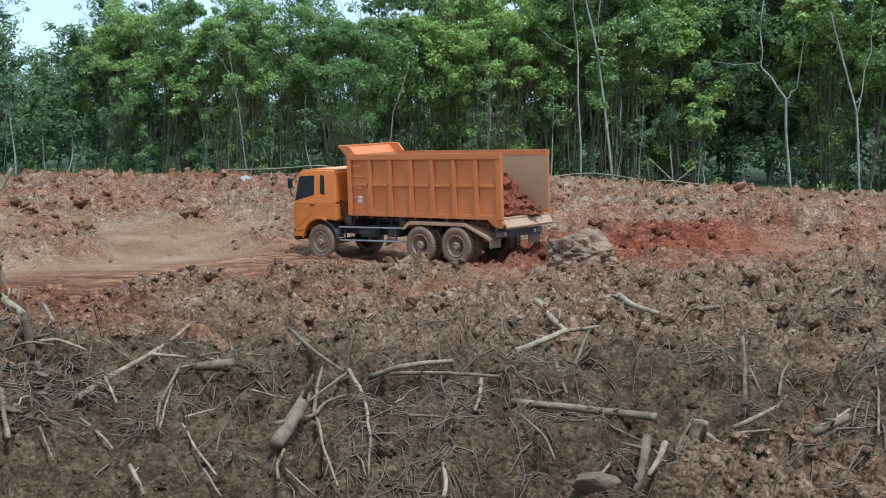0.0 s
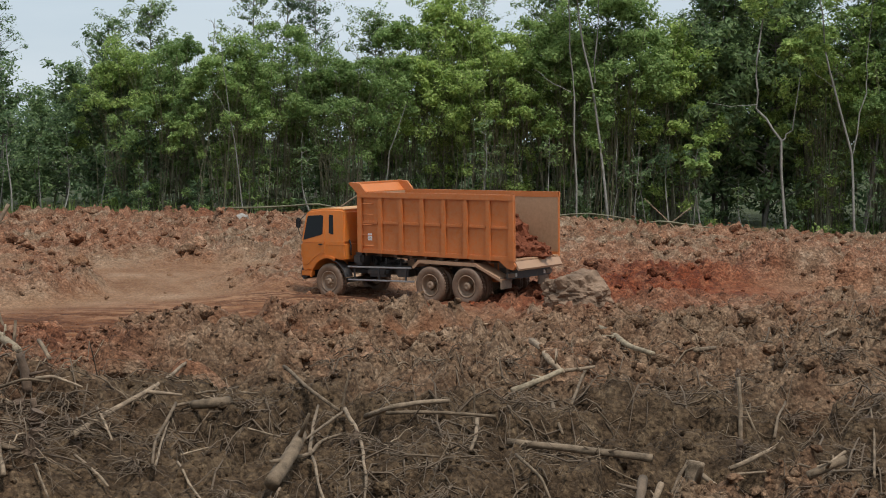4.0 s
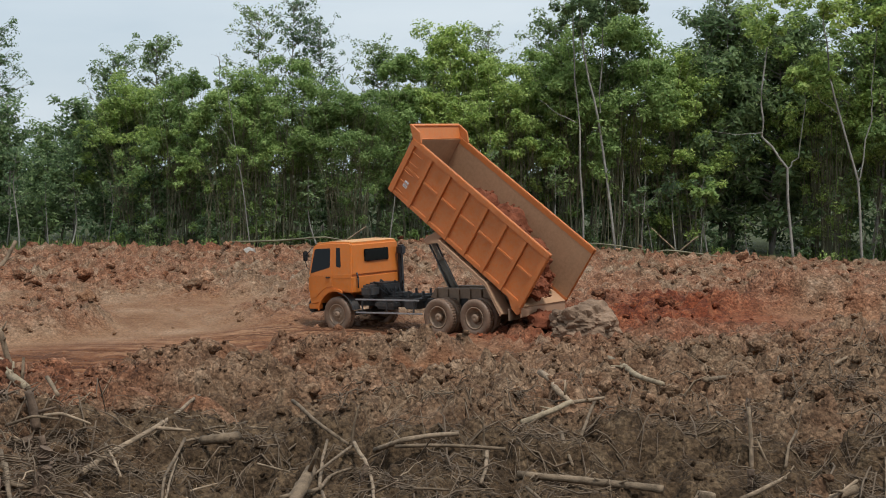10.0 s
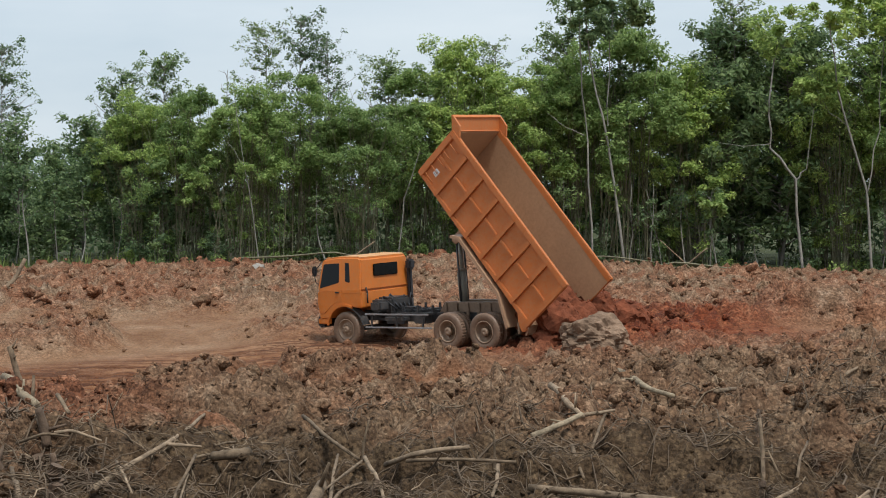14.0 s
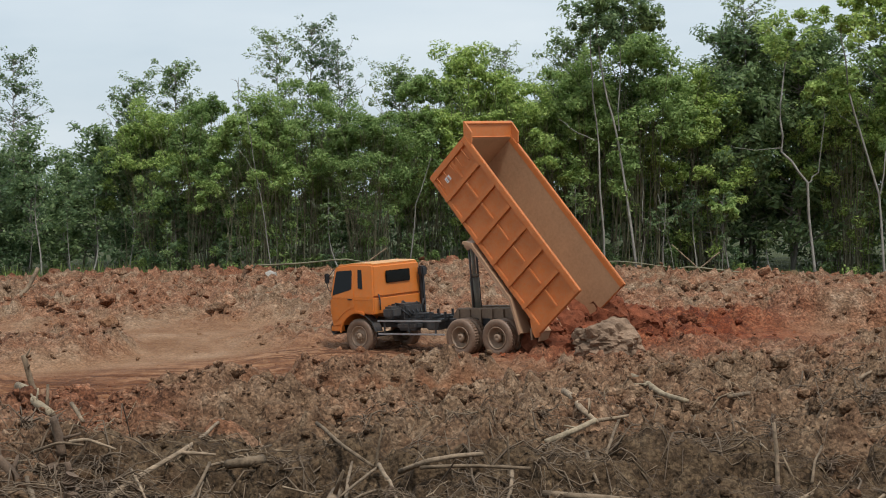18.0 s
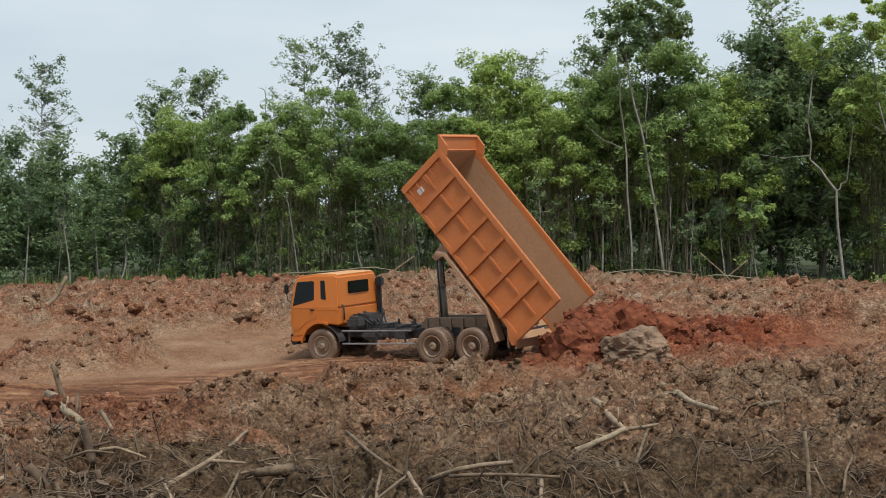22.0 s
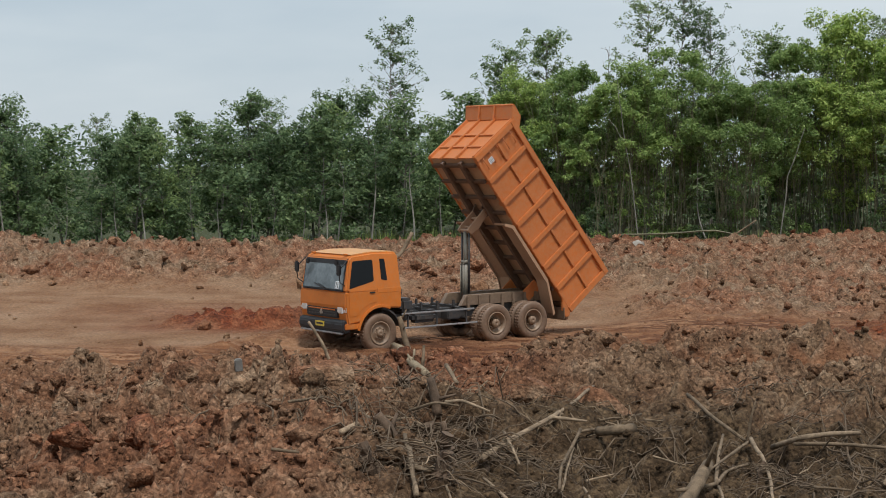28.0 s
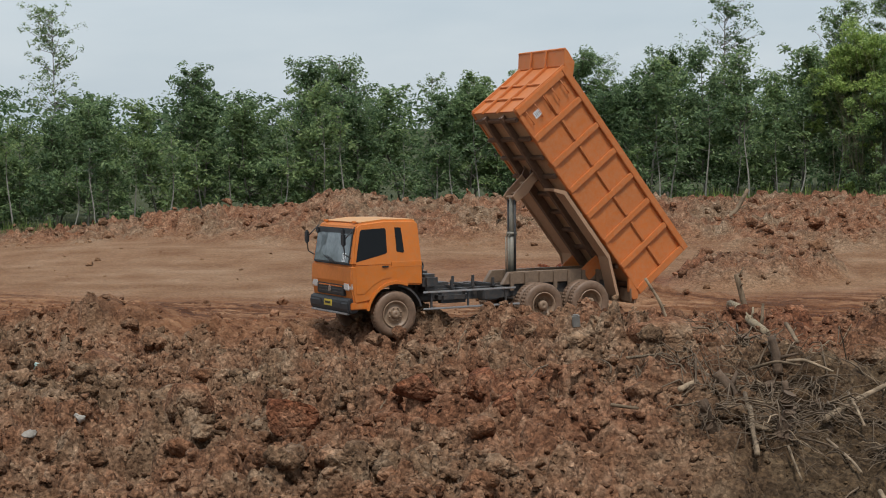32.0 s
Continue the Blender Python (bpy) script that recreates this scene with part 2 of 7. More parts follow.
M_CULM = mat_plain("bamboo_culm", (0.17, 0.155, 0.09), 0.6, 0, 0.5, 1.2)
M_STUMP = mat_plain("wet_dark_stump", (0.125, 0.08, 0.05), 0.85, 0, 0.4, 4.0, 0.6)
M_WOOD = mat_plain("dead_wood", (0.25, 0.185, 0.125), 0.9, 0, 0.5, 5.0, 0.6, 0.3, True)
M_ROOT = mat_plain("dirty_roots", (0.135, 0.094, 0.060), 0.95, 0, 0.4, 3.0, 0.5)
M_LOAD = mat_plain("fresh_red_load", (0.18, 0.056, 0.027), 0.95, 0, 0.5, 4.0, 1.0, 0.2)

# ---- mesh helpers ----
def part(name, bm, material, parent=None, label="", smooth=False):
    me = bpy.data.meshes.new(name)
    bm.to_mesh(me)
    bm.free()
    me.materials.append(material)
    if smooth:
        me.polygons.foreach_set("use_smooth", [True] * len(me.polygons))
    ob = new(name, me)
    if parent:
        ob.parent = parent
    return tagged(ob, label)


def mesh_np(name, verts, faces, material, parent=None, smooth=False):
    """A mesh object from arrays: verts (n, 3), faces (m, 3 or 4)."""
    me = bpy.data.meshes.new(name)
    verts, faces = np.asarray(verts, np.float32), np.asarray(faces, np.int32)
    k = faces.shape[1]
    me.vertices.add(len(verts))
    me.vertices.foreach_set("co", verts.ravel())
    me.loops.add(faces.size)
    me.loops.foreach_set("vertex_index", faces.ravel())
    me.polygons.add(len(faces))
    me.polygons.foreach_set("loop_start", np.arange(0, faces.size, k, dtype=np.int32))
    me.polygons.foreach_set("loop_total", np.full(len(faces), k, np.int32))
    if smooth:
        me.polygons.foreach_set("use_smooth", np.ones(len(faces), bool))
    me.update(calc_edges=True)
    me.materials.append(material)
    ob = new(name, me)
    if parent:
        ob.parent = parent
    return ob


def hash2(i, j, seed):
    h = (i.astype(np.int64) * 374761393 + j.astype(np.int64) * 668265263 + seed * 974711) & 0x7FFFFFFF
    h = ((h ^ (h >> 13)) * 1274126177) & 0x7FFFFFFF
    return ((h ^ (h >> 16)) & 0xFFFF) / 65535.0


def vnoise(x, y, seed=0):
    i, j = np.floor(x), np.floor(y)
    u, v = x - i, y - j
    u, v = u * u * (3 - 2 * u), v * v * (3 - 2 * v)
    a, b, c, d = (hash2(i + p, j + q, seed) for p, q in ((0, 0), (1, 0), (0, 1), (1, 1)))
    return (a * (1 - u) + b * u) * (1 - v) + (c * (1 - u) + d * u) * v


def fbm(x, y, seed=0, octaves=4):
    s, amp, tot = 0.0, 1.0, 0.0
    for k in range(octaves):
        s = s + amp * vnoise(x * 2 ** k, y * 2 ** k, seed + k)
        tot += amp
        amp *= 0.55
    return s / tot


def blocks(x, y, seed=0):
    """Broken blocks: 0 in the cracks between them to about 1 on their tops, each of its own height and tilt."""
    i, j = np.floor(x), np.floor(y)
    f1, f2 = np.full(np.shape(x), 9.0), np.full(np.shape(x), 9.0)
    rnd, ox, oy = np.zeros(np.shape(x)), np.zeros(np.shape(x)), np.zeros(np.shape(x))
    for p in (-1, 0, 1):
        for q in (-1, 0, 1):
            dx, dy = x - i - p - hash2(i + p, j + q, seed), y - j - q - hash2(i + p, j + q, seed + 7)
            d = np.hypot(dx, dy)
            near = d < f1
            f2 = np.where(near, f1, np.minimum(f2, d))
            rnd, ox, oy = np.where(near, hash2(i + p, j + q, seed + 13), rnd), np.where(near, dx, ox), np.where(near, dy, oy)
            f1 = np.where(near, d, f1)
    tilt = ox * (rnd * 7 % 1 - 0.5) * 1.3 + oy * (rnd * 13 % 1 - 0.5) * 1.3
    return np.clip((f2 - f1) / 0.3, 0, 1) ** 0.7 * (0.15 + 0.85 * rnd + tilt - 0.35 * f1)


def step(a, b, x):
    t = np.clip((x - a) / (b - a), 0, 1)
    return t * t * (3 - 2 * t)


def blob(x, y, cx, cy, rx, ry, turn=0.0):
    c, s = math.cos(turn), math.sin(turn)
    u, v = (x - cx) * c + (y - cy) * s, -(x - cx) * s + (y - cy) * c
    return np.exp(-((u / rx) ** 2 + (v / ry) ** 2))


# ---- the ground ----
def edge(x):
    """How far the wood comes nearer than its straight edge."""
    return np.interp(x, (-95, -70, -52, -42, -34), (42, 30, 17, 5, 0))


def zones(x, y):
    """How far each place is packed pad, rutted track, red clay, dark topsoil, grass (0 to 1)."""
    w = 2.0 * (fbm(x * 0.22, y * 0.22, 3) - 0.5)
    pad = step(-3.0 + 3 * w, -7.0 + 3 * w, x + 0.12 * (y - 50)) * step(43.5 + 2 * w, 46 + 2 * w, y) * step(63 + 3 * w, 58 + 3 * w, y)
    pad = np.maximum(pad, step(-13, -17, x) * step(35 + 3 * w, 40 + 3 * w, y) * step(63 + 3 * w, 58 + 3 * w, y))
    pad = np.maximum(pad, 0.85 * step(0.3, 0.6, blob(x, y, 11.2, 48.4, 4.2, 2.0) + 0.25 * w))
    far = np.interp(x, (-28, -18, -11, -4), (41.5, 43.0, 47.0, 52.0)) + w
    near = np.interp(x, (-20, -13), (32.4, 35.5)) + 2 * w
    track = step(near, near + 2.5, y) * step(far + 1.0, far - 3.0, y) * step(3.5 + w, -1 + w, x)
    mound = np.maximum(blob(x, y, -5.6, 38.4, 1.7, 1.5), blob(x, y, -1.4, 38.8, 2.5, 1.4)) + 0.15 * w
    track = track * (1 - step(0.25, 0.5, mound))
    pad = pad * (1 - step(0.3, 0.6, blob(x, y, -12.6, 52.0, 2.6, 4.6) + 0.2 * w))
    red = np.clip(1.2 * blob(x, y, 7.4, 50.0, 2.7, 3.2) + 0.9 * blob(x, y, 3.4, 47.0, 2.2, 2.6) + 0.8 * blob(x, y, 0.5, 45.5, 6, 2.2)
                  + 0.75 * blob(x, y, -8, 40.5, 7, 1.6) + 0.3 * blob(x, y, -11, 25, 2.5, 3) + 0.5 * blob(x, y, -8, 34, 3, 2.5)
                  + 0.35 * blob(x, y, 12.0, 48, 2.4, 1.8) + 1.3 * blob(x, y, -17.5, 48.6, 3.2, 1.9, 0.25) + 0.4 * blob(x, y, -21, 52, 4, 2.4) + 0.5 * blob(x, y, -18, 84, 14, 2) + 0.55 * blob(x, y, 4, 85, 16, 1.8) + 0.5 * blob(x, y, -50, 85, 22, 1.8), 0, 1)
    heap = step(0.35, 0.7, blob(x, y, -17.5, 48.6, 2.8, 1.4, 0.25))
    pad, track = pad * (1 - 0.9 * heap), track * (1 - 0.9 * heap)
    red = np.clip(red * (0.45 + 1.1 * fbm(x * 0.8, y * 0.8, 11)), 0, 1)
    dark = step(32 + 4 * w, 28 + 4 * w, y + 0.2 * x) * step(-8.2 + 3 * w, -5.0 + 3 * w, x + 0.1 * (y - 20))
    dark = dark * (1 - 0.85 * step(0.35, 0.7, blob(x, y, 5.0, 22.6, 2.2, 1.7) + 0.15 * w))
    green = step(84, 90, y + edge(x) + 4 * w)
    return pad, track, red, dark, green


def tyre_marks(x, y):
    """Shallow marks of turning wheels across the packed ground."""
    runs = sum(np.exp(-((x + 4.4 + 0.30 * (y - 50) + o + 0.004 * (y - 50) ** 2) / 0.16) ** 2) for o in (0.0, 0.55, 2.0, 2.7, 4.3, 6.1))
    arcs = sum(np.exp(-((np.hypot(x + 20.0, (y - 66.0) * 1.3) - r) / 0.22) ** 2) for r in (12.0, 12.7, 14.4, 15.2, 17.1))
    return np.clip(runs * step(50, 53, y) * step(72, 66, y) + arcs * step(44, 47, y) * step(60, 56, y), 0, 1)


def browned(x, y, track, red):
    """How far the clay is grey-brown and mixed with topsoil: all along the near bank."""
    w = 2.0 * (fbm(x * 0.3, y * 0.3, 83) - 0.5)
    near = step(46 + 5 * w, 38 + 5 * w, y) * step(-11 + 4 * w, -6 + 4 * w, x + 0.3 * (y - 34))
    left = 0.5 * step(-6, -10, x) * step(39 + 4 * w, 33 + 4 * w, y)
    return np.clip(np.maximum(near, left) * (0.3 + 0.75 * fbm(x * 0.7, y * 0.7, 85)), 0, 1) * (1 - 0.9 * track) * (1 - 0.9 * red)


def height(x, y):
    x, y = np.asarray(x, float), np.asarray(y, float)
    pad, track, red, dark, green = zones(x, y)
    flat = np.clip(np.maximum(pad, track * 0.92), 0, 1)
    wood = step(88, 96, y + edge(x))
    rough = (1 - flat) * (1 - 0.9 * wood) * step(11, 15, y)
    rim = np.interp(x, (-95, -50, -32, -22, -15, -6, 1, 10, 15, 22, 40), (-1.0, -0.9, -0.3, 0.25, 0.35, 0.45, 0.6, 0.0, -0.35, -0.65, -0.7))
    z = rim * step(58, 84, y + edge(x))
    # broken clay in blocks of four sizes, with sharp gaps between them
    wx, wy = x + 0.35 * fbm(x * 1.3, y * 1.3, 21), y + 0.35 * fbm(x * 1.3, y * 1.3, 23)
    lump = 0.34 * blocks(wx * 0.8, wy * 0.8, 31) * (0.2 + 1.1 * fbm(x * 0.3, y * 0.3, 33)) + 0.27 * blocks(wx * 1.9, wy * 1.9, 41) + 0.13 * blocks(wx * 3.9, wy * 3.9, 51) + 0.03 * blocks(wx * 7.7, wy * 7.7, 53)
    big = 0.55 * (fbm(x * 0.16, y * 0.16, 5, 3) - 0.45) + 0.45 * (fbm(x * 0.45, y * 0.45, 6, 3) - 0.5)
    near_clods = 1 + 0.35 * step(-6, -10, x) * step(40, 34, y) + 0.35 * step(-6, -4, x) * step(42, 38, y) * (1 - dark)
    far = step(56, 64, y) * step(88, 82, y)
    lump = lump * (1 + 0.25 * far) + 0.35 * far * blocks(wx * 0.42, wy * 0.42, 36) * fbm(x * 0.2, y * 0.2, 37)
    z = z + rough * (lump * (1.1 - 0.35 * dark) * near_clods + big * (1 - 0.4 * dark) - 0.3 * step(-8, -12, x) * step(38, 34, y) - 0.55 * step(-11, -16, x) * step(36, 32, y) - 0.03)
    z = z - flat * (0.06 + 0.2 * step(-4.5, -7.5, x) * step(55, 50, y) * (0.35 + 0.65 * step(35, 41, y))) + flat * (0.05 * (fbm(x * 0.7, y * 0.7, 8) - 0.5) + (0.02 + 0.10 * track) * lump)
    z = z - 0.055 * pad * tyre_marks(x, y) * (0.4 + fbm(x * 1.1, y * 1.1, 76))
    # wheel ruts along the track
    ridges = np.abs(vnoise(x * 0.35 + 2, (y - 0.1 * x) * 2.2, 71) - 0.5) * 2
    line = y - 42.0 - 0.10 * x - 0.5 * np.sin(x * 0.21)
    ruts = sum(np.exp(-((line - o) / 0.22) ** 2) for o in (-2.4, -0.5, 0.5, 1.4, 2.5, 4.6))
    z = z + track * 0.03 * ridges * (0.3 + fbm(x * 0.4, y * 0.4, 73)) + track * (0.04 * (fbm(x * 0.5, y * 3.0, 9) - 0.5) - 0.15 * ruts * (0.5 + fbm(x * 0.9, y * 0.9, 10)))
    # heaps at the far left, the fresh tip, the near bank and the bank on which the camera stands
    ridge = blob(x, y, -33, 68, 15.5, 4.5) * (0.55 + 0.9 * fbm(x * 0.35, y * 0.35, 15)) * (0.7 + 0.6 * np.abs(np.sin(x * 0.42 + 1.3 * fbm(x * 0.2, y * 0.2, 4))))
    z = z + 1.0 * ridge
    z = z + 0.55 * blob(x, y, 8.2, 51.5, 3.6, 3.0) + 0.35 * blob(x, y, 4.4, 46.8, 1.4, 1.2) + 0.5 * blob(x, y, -5.1, 34.0, 1.7, 1.2)
    # the small eroded cliff beside the red tip, and hollows washed out under the near bank
    gully = 0.35 * vnoise(x * 2.6, y * 0 + 3, 91)
    z = z + 0.75 * step(50.6, 51.3, y + 0.12 * (x - 12) + gully) * step(58, 53, y) * step(9.5, 11, x) * step(17.5, 15.5, x)
    pit = np.maximum(0, fbm(x * 0.62, y * 0.5, 93, 3) - 0.55)
    lip = 26.8 + 3.2 * (fbm(x * 0.45, y * 0 + 5, 95) - 0.5) + 0.6 * (fbm(x * 2.0, y * 2.0, 97) - 0.5)
    z = z - 0.38 * dark * step(lip + 0.12, lip - 0.12, y) + 0.3 * dark * step(19, 24, y) * (fbm(x * 0.8, y * 0.8, 99) - 0.5)
    z = z - 4.0 * pit * dark * step(17, 20, y) * step(33, 30, y)
    z = z + 0.42 * blob(x, y, -5.6, 38.2, 1.5, 1.1) + 0.36 * blob(x, y, -1.4, 38.6, 2.2, 1.0)
    z = z + 0.9 * blob(x, y, 10.5, 33, 3.0, 3.5) + 0.45 * blob(x, y, -6.5, 28.2, 1.8, 1.5) + 0.55 * blob(x, y, -10.5, 30.5, 2.2, 1.4)
    z = z + 0.3 * blob(x, y, -19, 29.5, 4.5, 1.6) + 0.55 * blob(x, y, -24.5, 34.0, 2.0, 1.4) + 0.35 * blob(x, y, -12.3, 34.2, 2.0, 1.0)
    z = z - 2.0 * step(26.5, 16.5, y) * (0.35 + 0.65 * step(-9, -6, x)) + 0.18 * dark * (fbm(x * 0.9, y * 0.35, 17) - 0.5)
    return z * step(10, 14, y) + 3.0 * step(11, 4.5, y) - 1.3 * step(14, 10, y) * step(4.5, 11, y)


def stain(ob, x, y, repeat=1):
    """Stores on each corner of ob what kind of soil lies at its place x, y (one place for each run of corners)."""
    pad, track, red, dark, green = zones(x, y)
    red_all = np.maximum(red, track * (0.36 + 0.5 * blob(x, y, -3, 42, 10, 4)))
    for name, v in (("red", red_all), ("dark", dark), ("tan", np.maximum(pad, 0.6 * track)), ("green", green), ("track", np.maximum(track, 0.4 * pad * tyre_marks(x, y))), ("brown", browned(x, y, track, red))):
        a = ob.data.attributes.new(name, "FLOAT", "POINT")
        a.data.foreach_set("value", np.repeat(v, repeat).astype(np.float32))


def build_ground():
    t_in = np.arange(-0.84, 0.32, 0.0021)
    grow = 0.0021 * 1.2 ** np.arange(1, 52)
    tang = np.concatenate([(t_in[0] - np.cumsum(grow))[::-1], t_in, t_in[-1] + np.cumsum(grow)])
    y_in = np.concatenate([14 * 1.0026 ** np.arange(0, 420), 14 * 1.0026 ** 420 * 1.0045 ** np.arange(0, 192)])
    y_out = y_in[-1] * 1.12 ** np.arange(1, 32)
    y_back = 14 - np.cumsum(0.35 * 1.17 ** np.arange(0, 42))
    ys = np.concatenate([y_back[::-1], y_in, y_out])
    yy, tt = np.meshgrid(ys, tang, indexing="ij")
    xx = tt * np.maximum(yy, 14)
    zz = height(xx, yy)
    n, m = xx.shape
    idx = np.arange(n * m).reshape(n, m)
    faces = np.stack([idx[:-1, :-1], idx[:-1, 1:], idx[1:, 1:], idx[1:, :-1]], -1).reshape(-1, 4)
    ob = mesh_np("ground", np.stack([xx, yy, zz], -1).reshape(-1, 3), faces, M_GROUND)
    stain(ob, xx.ravel(), yy.ravel())
    return tagged(ob, "broken red-brown clay ground of a clearing with a packed track", "ground", kind="structure")


ground = build_ground()


def gz(x, y):
    return float(height(np.array([x]), np.array([y]))[0])

# ---- the wood ----
def tube(points, radii, seg=6):
    """Verts and quads of a round rod along points."""
    v, f = [], []
    for k, (p, r) in enumerate(zip(points, radii)):
        a = Vector(points[min(k + 1, len(points) - 1)]) - Vector(points[max(k - 1, 0)])
        q = a.to_track_quat("Z", "Y")
        for s in range(seg):
            w = 2 * math.pi * s / seg
            v.append(tuple(Vector(p) + q @ Vector((r * math.cos(w), r * math.sin(w), 0))))
    for k in range(len(points) - 1):
        for s in range(seg):
            f.append((k * seg + s, k * seg + (s + 1) % seg, (k + 1) * seg + (s + 1) % seg, (k + 1) * seg + s))
    return v, f


def tubes(rods, seg=6):
    vs, fs = [], []
    for pts, rad in rods:
        v, f = tube(pts, rad, seg)
        o = len(vs)
        vs += v
        fs += [tuple(i + o for i in q) for q in f]
    return vs, fs


def leaves_at(rng, centres, radii, count, size, droop=0.3):
    """Many small folded leaves scattered in clumps round the centres. Returns verts and quads."""
    centres, radii = np.asarray(centres, float), np.asarray(radii, float)
    k = rng.integers(0, len(centres), count)
    d = rng.normal(size=(count, 3))
    d /= np.linalg.norm(d, axis=1)[:, None]
    pos = centres[k] + d * (radii[k] * rng.random(count) ** 0.3)[:, None] * np.array([1, 1, 0.75])
    up = rng.normal(size=(count, 3)) * 0.55 + d * 0.5 + np.array([0, 0, 0.95])
    a = np.cross(up, rng.normal(size=(count, 3))) + np.array([0, 0, -0.3 * droop])
    a /= np.linalg.norm(a, axis=1)[:, None]
    b = np.cross(a, up)
    b /= np.linalg.norm(b, axis=1)[:, None]
    s = (size * (0.6 + 0.8 * rng.random(count)))[:, None]
    v = np.stack([pos - a * s, pos + b * s * 0.42, pos + a * s, pos - b * s * 0.42], 1).reshape(-1, 3)
    return v, np.arange(count * 4).reshape(-1, 4)


def bamboo(seed, high):
    """A clump of leaning culms whose tops hang over in leafy plumes, with dark gaps between the plumes."""
    rng = np.random.default_rng(seed)
    root = new("bamboo_clump")
    rods, centres, radii = [], [], []
    for k in range(76):
        a, lean = rng.random() * 6.283, rng.random() ** 0.7
        bx, by = math.cos(a) * 1.5 * lean, math.sin(a) * 1.1 * lean
        h = high * (0.62 + 0.36 * rng.random())
        out = (1.2 + 1.6 * rng.random()) * lean
        ex, ey = bx + math.cos(a) * out + rng.normal() * 0.5, by + math.sin(a) * out * 0.9 + rng.normal() * 0.3
        tilt = rng.normal() * 0.7
        at = lambda u: (bx + (ex - bx) * u ** 2.2 - tilt * (1 - u), by + (ey - by) * u ** 2.2, h * u * (1 - 0.09 * lean * u * u))
        rods.append(([at(s / 6) for s in range(7)], [0.019 * (1 - 0.6 * s / 6) for s in range(7)]))
        for u in (0.08, 0.2, 0.3, 0.42, 0.52):
            if rng.random() < 0.10:
                x, y, z = at(u)
                centres.append((x + rng.normal() * 0.4, y + rng.normal() * 0.4, z))
                radii.append(0.25 + 0.3 * rng.random())
    for k in range(46):  # plumes over a dome, the outer ones hanging lower
        a, r = rng.random() * 6.283, rng.random() ** 0.6
        z = high * (0.98 - 0.40 * r ** 2.2 - 0.22 * rng.random())
        px, py, w = math.cos(a) * r * 3.1, math.sin(a) * r * 2.4, 0.5 + 0.45 * rng.random()
        for j in range(6):
            d = rng.normal(size=3) * w * 0.5
            centres.append((px + d[0], py + d[1], z + 0.55 * d[2] - 0.25 * (d[0] ** 2 + d[1] ** 2)))
            radii.append(w * (0.3 + 0.35 * rng.random()))
    v, f = tubes(rods, 5)
    mesh_np("thicket", v, f, M_CULM, root, True)
    tagged(root.children[-1], kind="stuff")
    v, f = leaves_at(rng, centres, radii, 28000, 0.085, 0.6)
    mesh_np("crown", v, f, M_BAMBOO_LEAF, root)
    return root


def broadleaf(seed, high, spread, bare, count, size, leaf, trunk=0.12, limbs=20, lean=0.35, name="tree", clump=0.42, bark=None):
    """A tree with a tapered trunk, limbs and an uneven crown that begins at the share bare of its height."""
    rng = np.random.default_rng(seed)
    root = new(name)
    sway = rng.normal(size=2) * lean
    stem = lambda u: (sway[0] * math.sin(u * 2.6) + 0.25 * sway[1] * math.sin(u * 7), sway[1] * math.sin(u * 2.0), high * u)
    rods = [([stem(s / 9) for s in range(10)], [trunk * (1 - 0.85 * s / 9) for s in range(10)])]
    centres, radii = [], []
    for k in range(limbs):
        u = bare + (0.98 - bare) * rng.random()
        p, a = stem(u), rng.random() * 6.283
        ln = spread * (0.3 + 0.8 * rng.random()) * (1.12 - 0.65 * (u - bare) / (1 - bare))
        tip = (p[0] + math.cos(a) * ln, p[1] + math.sin(a) * ln, min(p[2] + ln * (0.25 + 0.6 * rng.random()), high * 1.02))
        mid = tuple((p[i] + tip[i]) / 2 + rng.normal() * 0.12 for i in range(3))
        rods.append(([p, mid, tip], [trunk * 0.35, trunk * 0.22, trunk * 0.08]))
        for q, r in ((tip, 0.75), (mid, 0.6)):
            centres.append(q)
            radii.append(r * min(spread, 2.6) * clump * (0.5 + 0.8 * rng.random()))
    v, f = tubes(rods, 6)
    mesh_np("trunk", v, f, bark or M_BARK, root, True)
    if count:
        v, f = leaves_at(rng, centres, radii, count, size, 0.2)
        mesh_np("crown", v, f, leaf, root)
    return root


